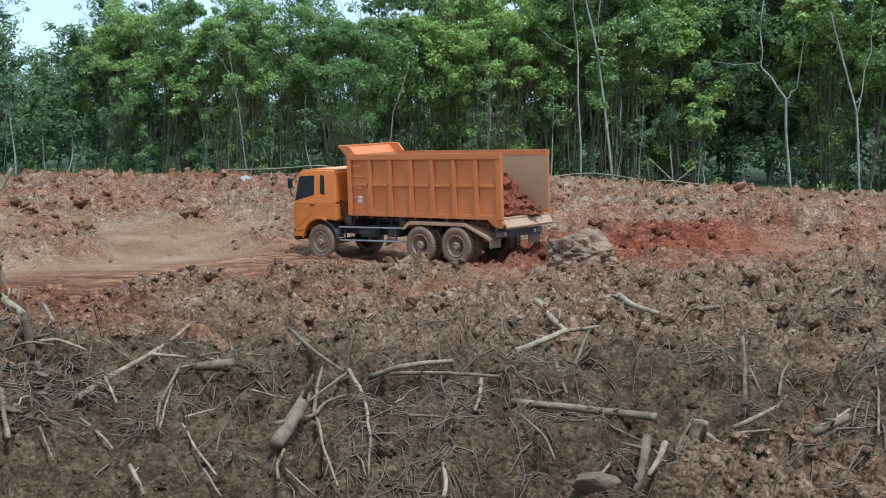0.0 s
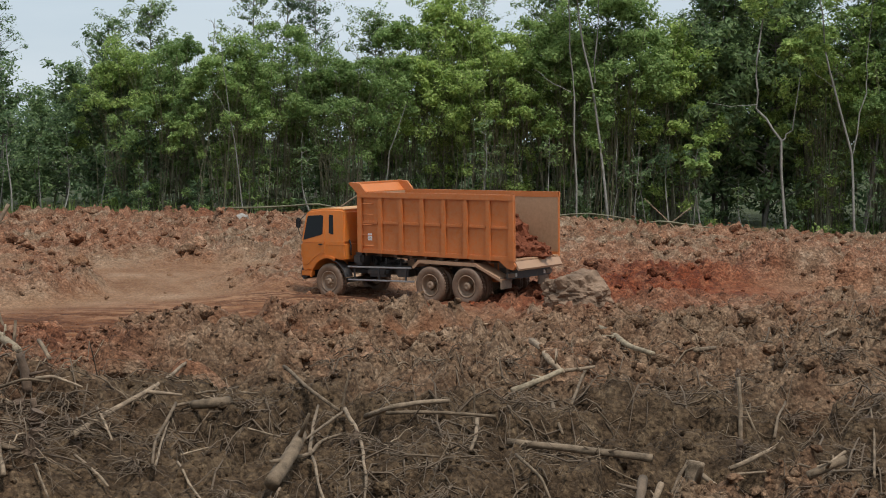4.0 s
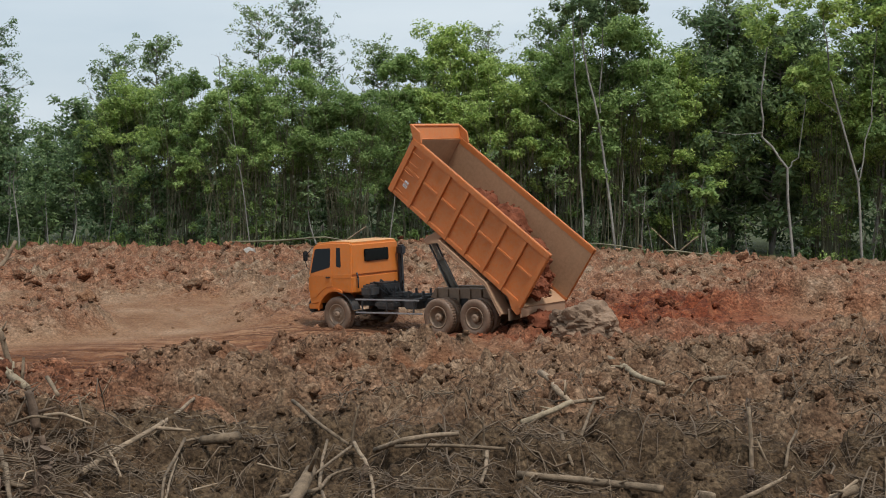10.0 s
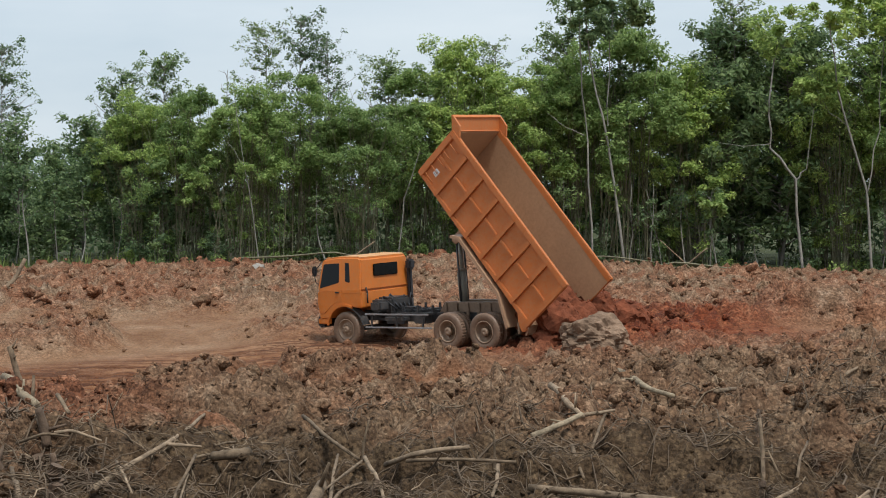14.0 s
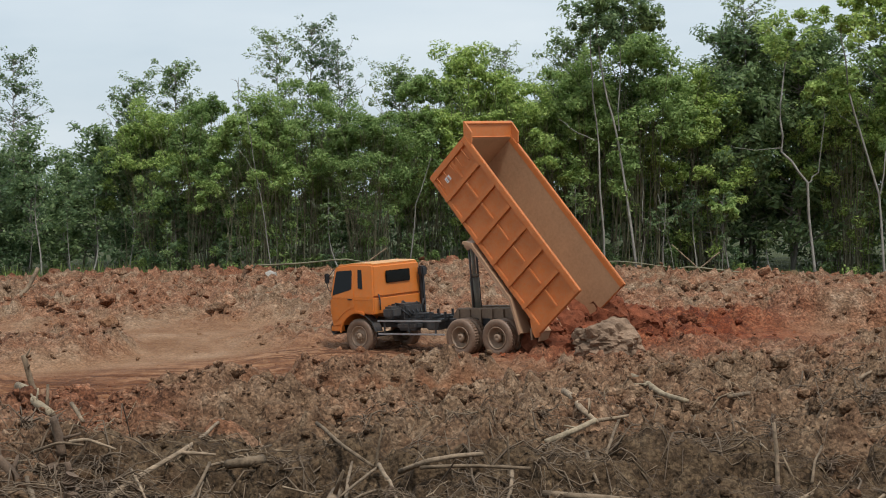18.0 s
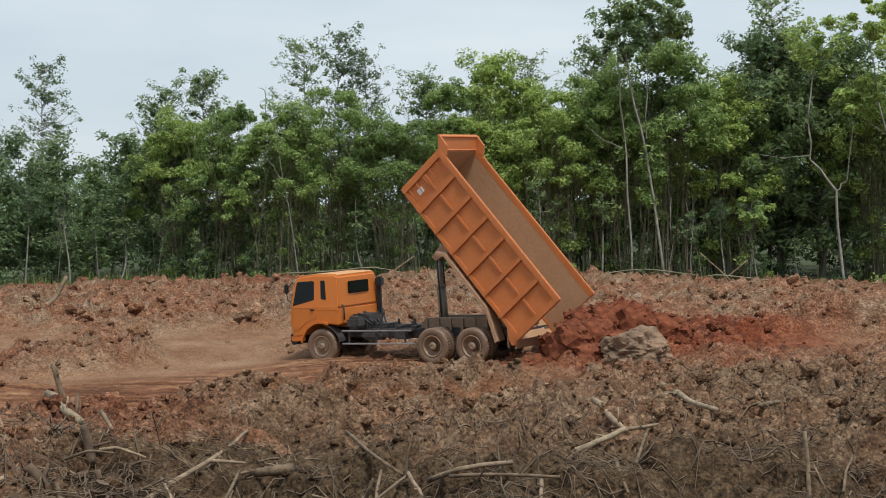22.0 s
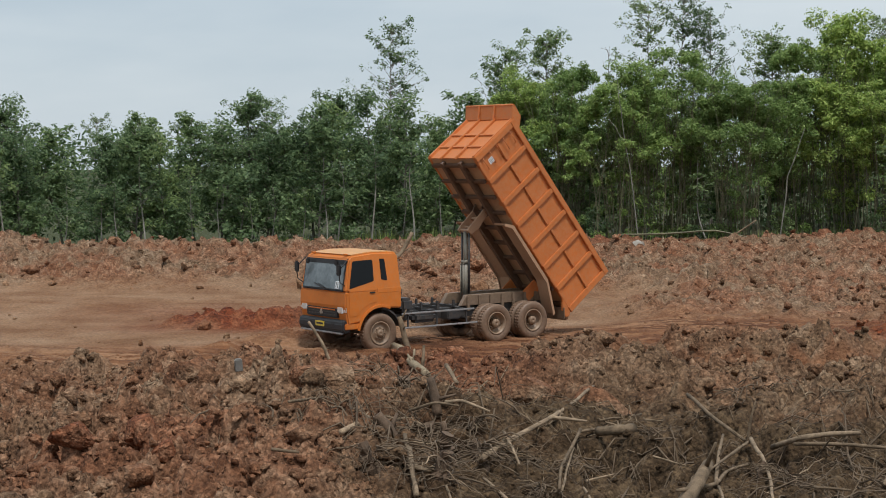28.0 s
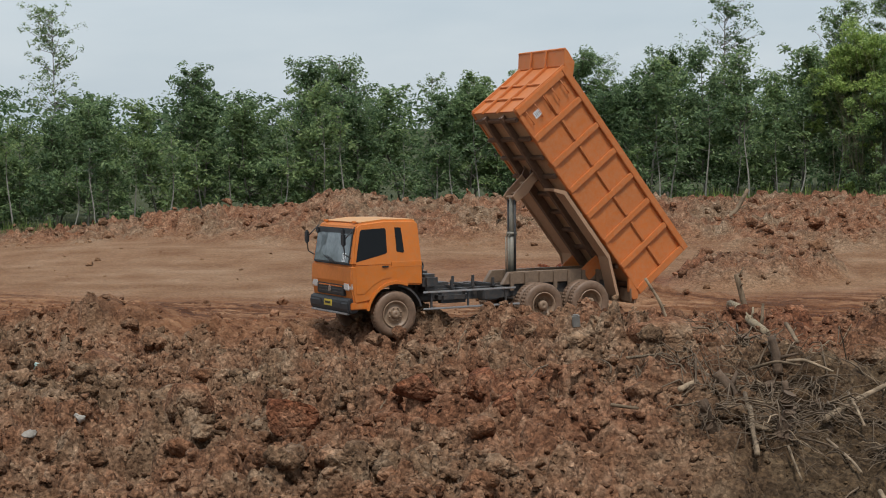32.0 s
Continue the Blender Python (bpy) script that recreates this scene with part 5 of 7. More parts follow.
def build_hoist(truck):
    """A tipping cylinder, its sliding rod and the framed lift arm, each turning about its own pin."""
    barrel = new("hoist_cylinder")
    barrel.parent = truck
    b = bmesh.new()
    rod(b, (0, 0, -0.1), (0, 0, 1.05), 0.105, 20)
    rod(b, (0, 0, 1.0), (0, 0, 1.08), 0.125, 20)
    part("barrel", b, M_CYL, barrel, "oily grey hydraulic cylinder", True)
    for s in (1, -1):
        rodpart("cylinder_pipe", [(0.12, s * 0.06, 0.0), (0.13, s * 0.06, 0.95), (0.09, s * 0.06, 1.02)], 0.018, M_CYL, barrel, "", 6)
    ram = new("hoist_rod")
    ram.parent = truck
    rodpart("ram", [(0, 0, -1.2), (0, 0, 0)], 0.062, M_CYL, ram, "dusty steel piston rod", 16)
    for s in (1, -1):
        rodpart("pull_rod", [(0, s * 0.16, -1.75), (0, s * 0.16, 0)], 0.03, M_STEEL, ram, "", 8)
    arm = new("lift_arm")
    arm.parent = truck
    for s in (1, -1):
        b = bmesh.new()
        slab(b, [(-0.06, -0.10), (0.08, -0.12), (0.95, -0.08), (0.95, 0.10), (0.25, 0.16), (-0.06, 0.08)], s * 0.22 - 0.025, s * 0.22 + 0.025)
        part("arm_plate", soft(b, 0.01, 1), M_ARM, arm, "dusty steel lift arm plate")
    for x, z in ((0.0, 0.0), (0.16, 0.05), (0.5, 0.06)):
        boxpart("arm_bar", (x - 0.04, x + 0.04, -0.2, 0.2, z - 0.06, z + 0.06), M_ARM, arm, "", 0.01)
    return barrel, ram, arm


def build_truck():
    truck = new("dump_truck")
    tagged(truck, "orange three-axle dump truck with an open ribbed bed and muddy wheels", "dump truck")
    build_cab(truck)
    build_chassis(truck)
    bed = build_bed(truck)
    hoist = build_hoist(truck)
    wheels = []
    for x, double in ((0, False), (AX_MID, True), (AX_REAR, True)):
        for s in (1, -1):
            wheels.append(make_wheel(truck, x, s, double))
    return truck, bed, hoist, wheels


TRUCK = [  # seconds, x, y, z, heading, nose up, lean
    (0.0, -2.43, 49.98, -0.06, 139.5, -2.0, -1.6), (1.6, -2.10, 50.14, -0.10, 140.5, -1.9, -1.4),
    (18.0, -2.10, 50.14, -0.10, 140.5, -1.9, -1.4), (18.5, -2.45, 50.2, -0.1, 141.9, -1.9, -1.4), (19.0, -3.17, 50.27, -0.12, 144.8, -2.0, -1.3),
    (19.6, -3.55, 50.32, -0.14, 146.3, -2.0, -1.3), (21.3, -3.60, 50.33, -0.14, 146.2, -2.0, -1.3), (22.5, -5.04, 51.0, -0.21, 156.4, -1.5, -0.8),
    (23.5, -6.55, 49.9, -0.3, 171, -1.6, -0.7), (24.5, -8.23, 48.4, -0.34, 184, -1.6, -0.5), (25.5, -9.7, 47.81, -0.25, 189.8, -0.5, 0), (28.0, -12.34, 43.24, -0.31, 229, -0.5, -0.2),
    (29.0, -13.22, 41.2, -0.23, 235.7, 0.3, 0), (30.0, -14.3, 38.71, -0.13, 238.1, 1.2, 0.4), (31.0, -15.86, 36.82, -0.15, 235.3, 0.8, -0.1),
    (32.0, -17.47, 34.51, -0.16, 231.3, 0.5, 0.9),
]
TIP = [(0, 0.8), (3.5, 0.8), (4.2, 2.5), (5.5, 8.9), (6, 11.3), (7, 17.6), (8, 23.8), (9, 30.6), (10, 36.5), (11, 43.6), (11.5, 47.0), (12, 49.3), (12.6, 50.6), (18, 50.7), (22, 50.9), (24, 51.3), (25, 51.9), (27.5, 52.3), (32, 52.3)]
PIN = [(0, -2.15, 0.86), (9, -2.15, 1.3), (20, -2.3, 1.85), (30.6, -2.58, 2.40), (44, -3.15, 2.85), (52.2, -3.67, 3.05), (60, -3.9, 3.1)]  # tip angle, then the top pin's x and z


def between(rows, t):
    """Values of rows (t, ...) at t, straight from row to row."""
    cols = list(zip(*rows))
    return [float(np.interp(t, cols[0], c)) for c in cols[1:]]


def truck_pose(x, y, z, yaw, pitch, lean):
    return pose(x, y, z, 0, 0, yaw) @ pose(0, 0, 0, 0, -pitch, 0) @ pose(0, 0, 0, lean, 0, 0)


def bed_pose(a):
    return pose(HINGE_X, 0, HINGE_Z, 0, -a, 0)


def aim(px, pz, qx, qz, axis):
    """A pose at (px, pz) in the truck's middle plane with its axis turned towards (qx, qz)."""
    a = math.degrees(math.atan2(qz - pz, qx - px))
    return pose(px, 0, pz, 0, -a, 0) if axis == "x" else pose(px, 0, pz, 0, 90 - a, 0)


truck, bed, hoist, wheels = build_truck()


def move_truck():
    walk(truck, [(t, truck_pose(*r)) for t, *r in TRUCK])
    walk(bed, [(t, bed_pose(a)) for t, a in TIP])
    barrel, ram, arm = hoist
    rows_b, rows_r, rows_a = [], [], []
    for t, a in TIP:
        px, pz = between(PIN, a)
        c, s = math.cos(radians(a)), math.sin(radians(a))
        ax, az = HINGE_X + 3.1 * c, HINGE_Z + 3.1 * s
        rows_b.append((t, aim(-3.65, 1.15, px, pz, "z")))
        m = aim(-3.65, 1.15, px, pz, "z")
        rows_r.append((t, Matrix.Translation((px, 0, pz)) @ m.to_3x3().to_4x4()))
        rows_a.append((t, aim(px, pz, ax, az, "x")))
    walk(barrel, rows_b)
    walk(ram, rows_r)
    walk(arm, rows_a)
    # the wheels roll as far as the truck goes
    for w in wheels:
        turn, rows, last = 0.0, [], None
        for k in range(0, 641):
            t = k * 0.05
            x, y, z, yaw, *_ = between(TRUCK, t)
            if last:
                step_m = (x - last[0]) * math.cos(radians(yaw)) + (y - last[1]) * math.sin(radians(yaw))
                turn += step_m / 0.525
            last = (x, y)
            if k % 4 == 0:
                rows.append((t, Matrix.Translation(w.location) @ Matrix.Rotation(turn, 4, "Y")))
        walk(w, rows)


# ---- clods, stones, branches and roots ----
def clod_shapes(count, seed):
    """Angular lumps with 26 corners each."""
    rng = np.random.default_rng(seed)
    grid = np.array([(x, y, z) for x in (-1, 0, 1) for y in (-1, 0, 1) for z in (-1, 0, 1) if (x, y, z) != (0, 0, 0)], float)
    where = {tuple(p): i for i, p in enumerate(grid.astype(int).tolist())}
    faces = []
    for ax in range(3):
        for s in (-1, 1):
            for a in (-1, 0):
                for b in (-1, 0):
                    q = []
                    for da, db in ((0, 0), (1, 0), (1, 1), (0, 1)):
                        p = [0, 0, 0]
                        p[ax], p[(ax + 1) % 3], p[(ax + 2) % 3] = s, a + da, b + db
                        q.append(where[tuple(p)])
                    faces.append(q if s > 0 else q[::-1])
    out = []
    for k in range(count):
        v = grid / np.linalg.norm(grid, axis=1)[:, None]
        v = v * (1 + rng.normal(size=(26, 1)) * 0.16) + rng.normal(size=(26, 3)) * 0.07
        for c in range(7):  # broken faces
            n = rng.normal(size=3)
            n /= np.linalg.norm(n)
            d = v @ n
            v = v - np.outer(np.maximum(d - (0.3 + 0.35 * rng.random()), 0), n)
        out.append(v * np.array([1.15, 1.0, 0.8]))
    return np.array(out), np.array(faces)


CLODS, CLOD_FACES = clod_shapes(24, 9)


def lumps(rng, pos, size):
    """Verts and faces of clods at pos (n, 3) of the given sizes (n)."""
    n = len(pos)
    v = CLODS[rng.integers(0, len(CLODS), n)]
    a = rng.random(n) * 6.283
    c, s = np.cos(a)[:, None], np.sin(a)[:, None]
    x, y, z = v[:, :, 0] * c - v[:, :, 1] * s, v[:, :, 0] * s + v[:, :, 1] * c, v[:, :, 2]
    t = rng.normal(size=(n, 1)) * 0.5
    y, z = y * np.cos(t) - z * np.sin(t), y * np.sin(t) + z * np.cos(t)
    v = np.stack([x, y, z], -1) * size[:, None, None] + pos[:, None, :]
    f = CLOD_FACES[None] + (np.arange(n) * 26)[:, None, None]
    return v.reshape(-1, 3), f.reshape(-1, 4)


def caps(rng, pos, size):
    """Verts and triangles of small broken lumps that stick out of the soil, all of them different."""
    n = len(pos)
    a = (np.arange(5) * 1.2566)[None] + rng.normal(size=(n, 5)) * 0.22 + rng.random((n, 1)) * 6.283
    low = rng.uniform(0.75, 1.35, (n, 5))
    top = low * rng.uniform(0.6, 0.95, (n, 5))
    rise = rng.uniform(0.3, 0.75, (n, 1)) + rng.normal(size=(n, 5)) * 0.13 + np.cos(a + rng.random((n, 1)) * 6.283) * 0.2
    v = np.concatenate([np.stack([low * np.cos(a), low * np.sin(a), np.full((n, 5), -0.5)], -1), np.stack([top * np.cos(a + 0.15), top * np.sin(a + 0.15), rise], -1)], 1)
    side = [t for k in range(5) for t in ((k, (k + 1) % 5, 5 + (k + 1) % 5), (k, 5 + (k + 1) % 5, 5 + k))]
    f = np.array(side + [(5, 6, 7), (5, 7, 8), (5, 8, 9)])
    v = v * (size[:, None] * np.array([1.1, 1.0, 1.0]))[:, None, :] + pos[:, None, :]
    return v.reshape(-1, 3), (f[None] + (np.arange(n) * 10)[:, None, None]).reshape(-1, 3)


def nodules(seed, count):
    """Big knobbly clods with broken faces, of 162 corners each."""
    b = bmesh.new()
    bmesh.ops.create_icosphere(b, subdivisions=3, radius=1.0)
    b.verts.ensure_lookup_table()
    b.verts.index_update()
    base, faces = [v.co.copy() for v in b.verts], np.array([[v.index for v in f.verts] for f in b.faces])
    b.free()
    rng, out = np.random.default_rng(seed), []
    for k in range(count):
        o = Vector((k * 3.7 + seed, 1.3, 0))
        v = np.array([tuple(p * (1.0 + 0.45 * noise.noise(p * 1.5 + o) + 0.22 * noise.noise(p * 3.9 + o) - 0.25 * abs(noise.noise(p * 2.8 - o)))) for p in base])
        for c in range(5):
            n = rng.normal(size=3)
            n /= np.linalg.norm(n)
            v = v - np.outer(np.maximum(v @ n - (0.55 + 0.3 * rng.random()), 0) * 0.85, n)
        out.append(v * (1 + 0.07 * rng.normal(size=(162, 1))))
    return np.array(out) * np.array([1.15, 1.0, 0.85]), faces


def big_lumps(rng, pos, size):
    shapes, faces = nodules(2, 20)
    n = len(pos)
    a = rng.random(n) * 6.283
    v = shapes[rng.integers(0, len(shapes), n)]
    c, s = np.cos(a)[:, None], np.sin(a)[:, None]
    v = np.stack([v[:, :, 0] * c - v[:, :, 1] * s, v[:, :, 0] * s + v[:, :, 1] * c, v[:, :, 2]], -1) * size[:, None, None] + pos[:, None, :]
    return v.reshape(-1, 3), (faces[None] + (np.arange(n) * 162)[:, None, None]).reshape(-1, 3)


def scatter_clods():
    """Clods of three sizes, thick and clustered where the soil is broken, thin on packed ground and on the dark bank."""
    rng = np.random.default_rng(17)
    for name, make, corners, near, far, low, high, power, dark_keep, least, label in (
            ("large_clods", big_lumps, 162, 1700, 300, 0.11, 0.24, 2.2, 0.1, 0.1, "large knobbly clods of broken clay"),
            ("clods", lumps, 26, 9500, 4600, 0.05, 0.14, 1.8, 0.3, 0.15, "angular clods of broken clay and topsoil"),
            ("crumbs", caps, 10, 56000, 12000, 0.018, 0.055, 1.6, 0.85, 0.4, "small crumbs of clay and topsoil")):
        y = np.concatenate([15.5 * (41 / 15.5) ** rng.random(near), 40 * (88 / 40) ** rng.random(far)])
        x = y * rng.uniform(-0.84, 0.32, len(y))
        pad, track, red, dark, green = zones(x, y)
        patch = np.clip(2.4 * fbm(x * 0.45, y * 0.45, 61) - 0.45, least, 1)
        keep = rng.random(len(y)) < (1 - np.maximum(0.97 * pad, (0.75 if name == "crumbs" else 0.95) * track)) * patch * (1 - (1 - dark_keep) * dark) * (1 - green)
        x, y, dark = x[keep], y[keep], dark[keep]
        size = (low + (high - low) * rng.random(len(x)) ** power) * np.interp(y, (42, 62), (1.0, 1.7)) * (1 - 0.3 * dark)
        v, f = make(rng, np.stack([x, y, height(x, y) + size * (0.12 if name == "crumbs" else 0.3)], 1), size)
        ob = mesh_np(name, v, f, M_CLOD_MIX)
        stain(ob, x, y, corners)
        tagged(ob, label, "soil", kind="stuff")


scatter_clods()


def lump_thing(name, x, y, sx, sy, sz, material, label, category, seed, sink=0.3, level=4, turn=0.0, cuts=9):
    """One big lump with a knobbly broken surface, resting in the ground."""
    b = bmesh.new()
    bmesh.ops.create_icosphere(b, subdivisions=level, radius=1.0)
    noise.seed_set(seed)
    for v in b.verts:
        p = v.co.normalized()
        r = 1 + 0.30 * noise.noise(p * 1.6 + Vector((seed, 0, 0))) + 0.16 * noise.noise(p * 4.0) - 0.14 * abs(noise.noise(p * 3.0 + Vector((0, seed, 0)))) + 0.08 * noise.noise(p * 9) + 0.05 * abs(noise.noise(p * 17))
        v.co = p * r
    cut = random.Random(seed)
    for k in range(cuts):  # broken faces
        n = Vector((cut.gauss(0, 1), cut.gauss(0, 1), cut.gauss(0.2, 0.7))).normalized()
        d = cut.uniform(0.5, 0.8)
        for v in b.verts:
            v.co -= n * max(0.0, v.co.dot(n) - d) * 0.9
    for v in b.verts:
        v.co = Vector((v.co.x * sx, v.co.y * sy, v.co.z * sz)) * 1.25
    ob = part(name, b, material)
    ob.matrix_basis = pose(x, y, gz(x, y) + sz * (1 - 2 * sink), 0, 0, turn)
    return tagged(ob, label, category)


M_STONE = mat_plain("pale_stone", (0.34, 0.31, 0.27), 0.9, 0, 0.25, 4.0, 0.5)
M_GREYCON = mat_plain("grey_block", (0.2, 0.185, 0.165), 0.9, 0, 0.2, 6.0, 0.4)
M_BLUE = mat_plain("pale_blue_plastic", (0.42, 0.55, 0.52), 0.5, 0, 0.15)
M_ROCK = mat_plain("weathered_boulder", (0.215, 0.142, 0.094), 0.95, 0, 0.5, 1.6, 0.9, 0.2)

lump_thing("boulder", 4.05, 44.2, 0.84, 0.68, 0.52, M_ROCK, "big knobbly grey-brown boulder beside the red tip", "boulder", 3, 0.26, 5, 0.0, 2)
lump_thing("stone", -8.6, 77.5, 0.30, 0.28, 0.24, M_STONE, "pale rounded stone lying on the broken clay", "stone", 4, 0.25, 3)
lump_thing("red_clod", -10.82, 25.1, 0.30, 0.26, 0.30, M_CLOD_RED, "large angular clod of bright red clay", "clod", 5, 0.2, 3)
lump_thing("red_clod", -11.8, 24.6, 0.36, 0.28, 0.20, M_CLOD_RED, "broad flat clod of bright red clay", "clod", 6, 0.25, 3, 20)
lump_thing("red_clod", -9.91, 23.8, 0.20, 0.18, 0.17, M_CLOD_RED, "small clod of bright red clay", "clod", 7, 0.25, 3)
lump_thing("stone", -17.77, 23.6, 0.11, 0.10, 0.09, M_STONE, "small whitish stone among clay clods", "stone", 8, 0.2, 3)
lump_thing("stone", -18.0, 22.5, 0.12, 0.10, 0.07, M_STONE, "flat whitish stone among clay clods", "stone", 9, 0.2, 3)
lump_thing("clay_block", -9.2, 30.0, 0.75, 0.5, 0.36, M_CLOD, "tilted slab of pinkish clay", "clod", 10, 0.3, 3, 30)
lump_thing("clay_block", -4.3, 31.4, 0.62, 0.45, 0.36, M_CLOD, "knobbly heap of dark brown clay", "clod", 12, 0.35, 4)
lump_thing("clay_block", -5.6, 31.6, 0.5, 0.4, 0.3, M_CLOD, "knobbly heap of dark brown clay", "clod", 13, 0.35, 4)
lump_thing("clay_block", -21.2, 29.0, 0.6, 0.45, 0.36, M_CLOD, "knobbly heap of brown clay", "clod", 14, 0.35, 4)
lump_thing("clay_block", -12.2, 31.0, 0.6, 0.45, 0.36, M_CLOD, "knobbly heap of brown clay", "clod", 15, 0.35, 4)
lump_thing("clay_block", -16.2, 24.6, 0.42, 0.36, 0.32, M_CLOD, "smooth-faced block of brown clay", "clod", 16, 0.3, 3)
lump_thing("clay_block", -13.2, 22.8, 0.40, 0.30, 0.34, M_CLOD_RED, "smooth-faced block of reddish clay", "clod", 18, 0.3, 3)
lump_thing("wood_lump", 2.52, 24.0, 0.30, 0.16, 0.14, M_ROOT, "short muddy lump of wood on the bank", "wood", 19, 0.25, 3)

b = bmesh.new()
box(b, -0.075, 0.075, -0.06, 0.06, -0.05, 0.2)
blk = part("concrete_block", soft(b, 0.02, 2), M_GREYCON)
blk.matrix_basis = pose(-10.98, 30.1, gz(-10.98, 30.1), 6, -5, 20)
tagged(blk, "grey concrete block standing upright in the clay", "block")
b = bmesh.new()
box(b, -0.10, 0.10, -0.06, 0.06, -0.02, 0.16)
scrap = part("plastic_scrap", soft(b, 0.03, 2), M_BLUE)
scrap.matrix_basis = pose(-23.05, 29.2, gz(-23.05, 29.2), 20, 25, 40)
tagged(scrap, "pale blue-green plastic scrap half buried in clay", "scrap")


def branch(points, r0, r1, name="fallen_branch", label="", material=None):
    """A dead branch over points (x, y, height above the ground), from radius r0 to r1, with knots and gentle bends."""
    rng = random.Random(int(abs(points[0][0]) * 1000 + points[0][1] * 77))
    p = [Vector((x, y, gz(x, y) + h)) for x, y, h in points]
    q = [p[0]]
    for a, c in zip(p, p[1:]):
        d = (c - a).length
        for k in range(1, 5):
            w = a.lerp(c, k / 4)
            if k < 4:
                w += Vector((rng.gauss(0, 1), rng.gauss(0, 1), rng.gauss(0, 0.6))) * 0.009 * d
            q.append(w)
    n = len(q)
    q = [q[0]] + [q[k] * 0.6 + (q[k - 1] + q[k + 1]) * 0.2 for k in range(1, n - 1)] + [q[-1]]
    rad = [(r0 + (r1 - r0) * k / (n - 1)) * rng.uniform(0.94, 1.06) for k in range(n)]
    rods = [([tuple(w) for w in q], rad)]
    for k in range(2):  # broken side twigs
        i = rng.randrange(1, n - 1)
        d = Vector((rng.gauss(0, 1), rng.gauss(0, 1), abs(rng.gauss(0.3, 0.5)))).normalized() * rng.uniform(2, 5) * max(r0, 0.03)
        rods.append(([tuple(q[i]), tuple(q[i] + d)], [rad[i] * 0.45, rad[i] * 0.22]))
    b = bmesh.new()
    for pts, rr in rods:
        vs, fs = tube(pts, rr, 8)
        w = [b.verts.new(v) for v in vs]
        for f in fs:
            b.faces.new([w[i] for i in f])
        b.faces.new(w[:8][::-1])
        b.faces.new(w[-8:])
    ob = part(name, b, material or M_WOOD, None, "", True)
    if not label:
        upright = abs(p[-1].z - p[0].z) > 0.6 and points[0][2] < -0.1
        label = "weathered stick standing in the soil" if upright else "thin bare stick on the dark soil" if max(r0, r1) < 0.04 else "weathered dead branch lying on the dark soil"
    return tagged(ob, label, "branch", "branches on the cleared ground")


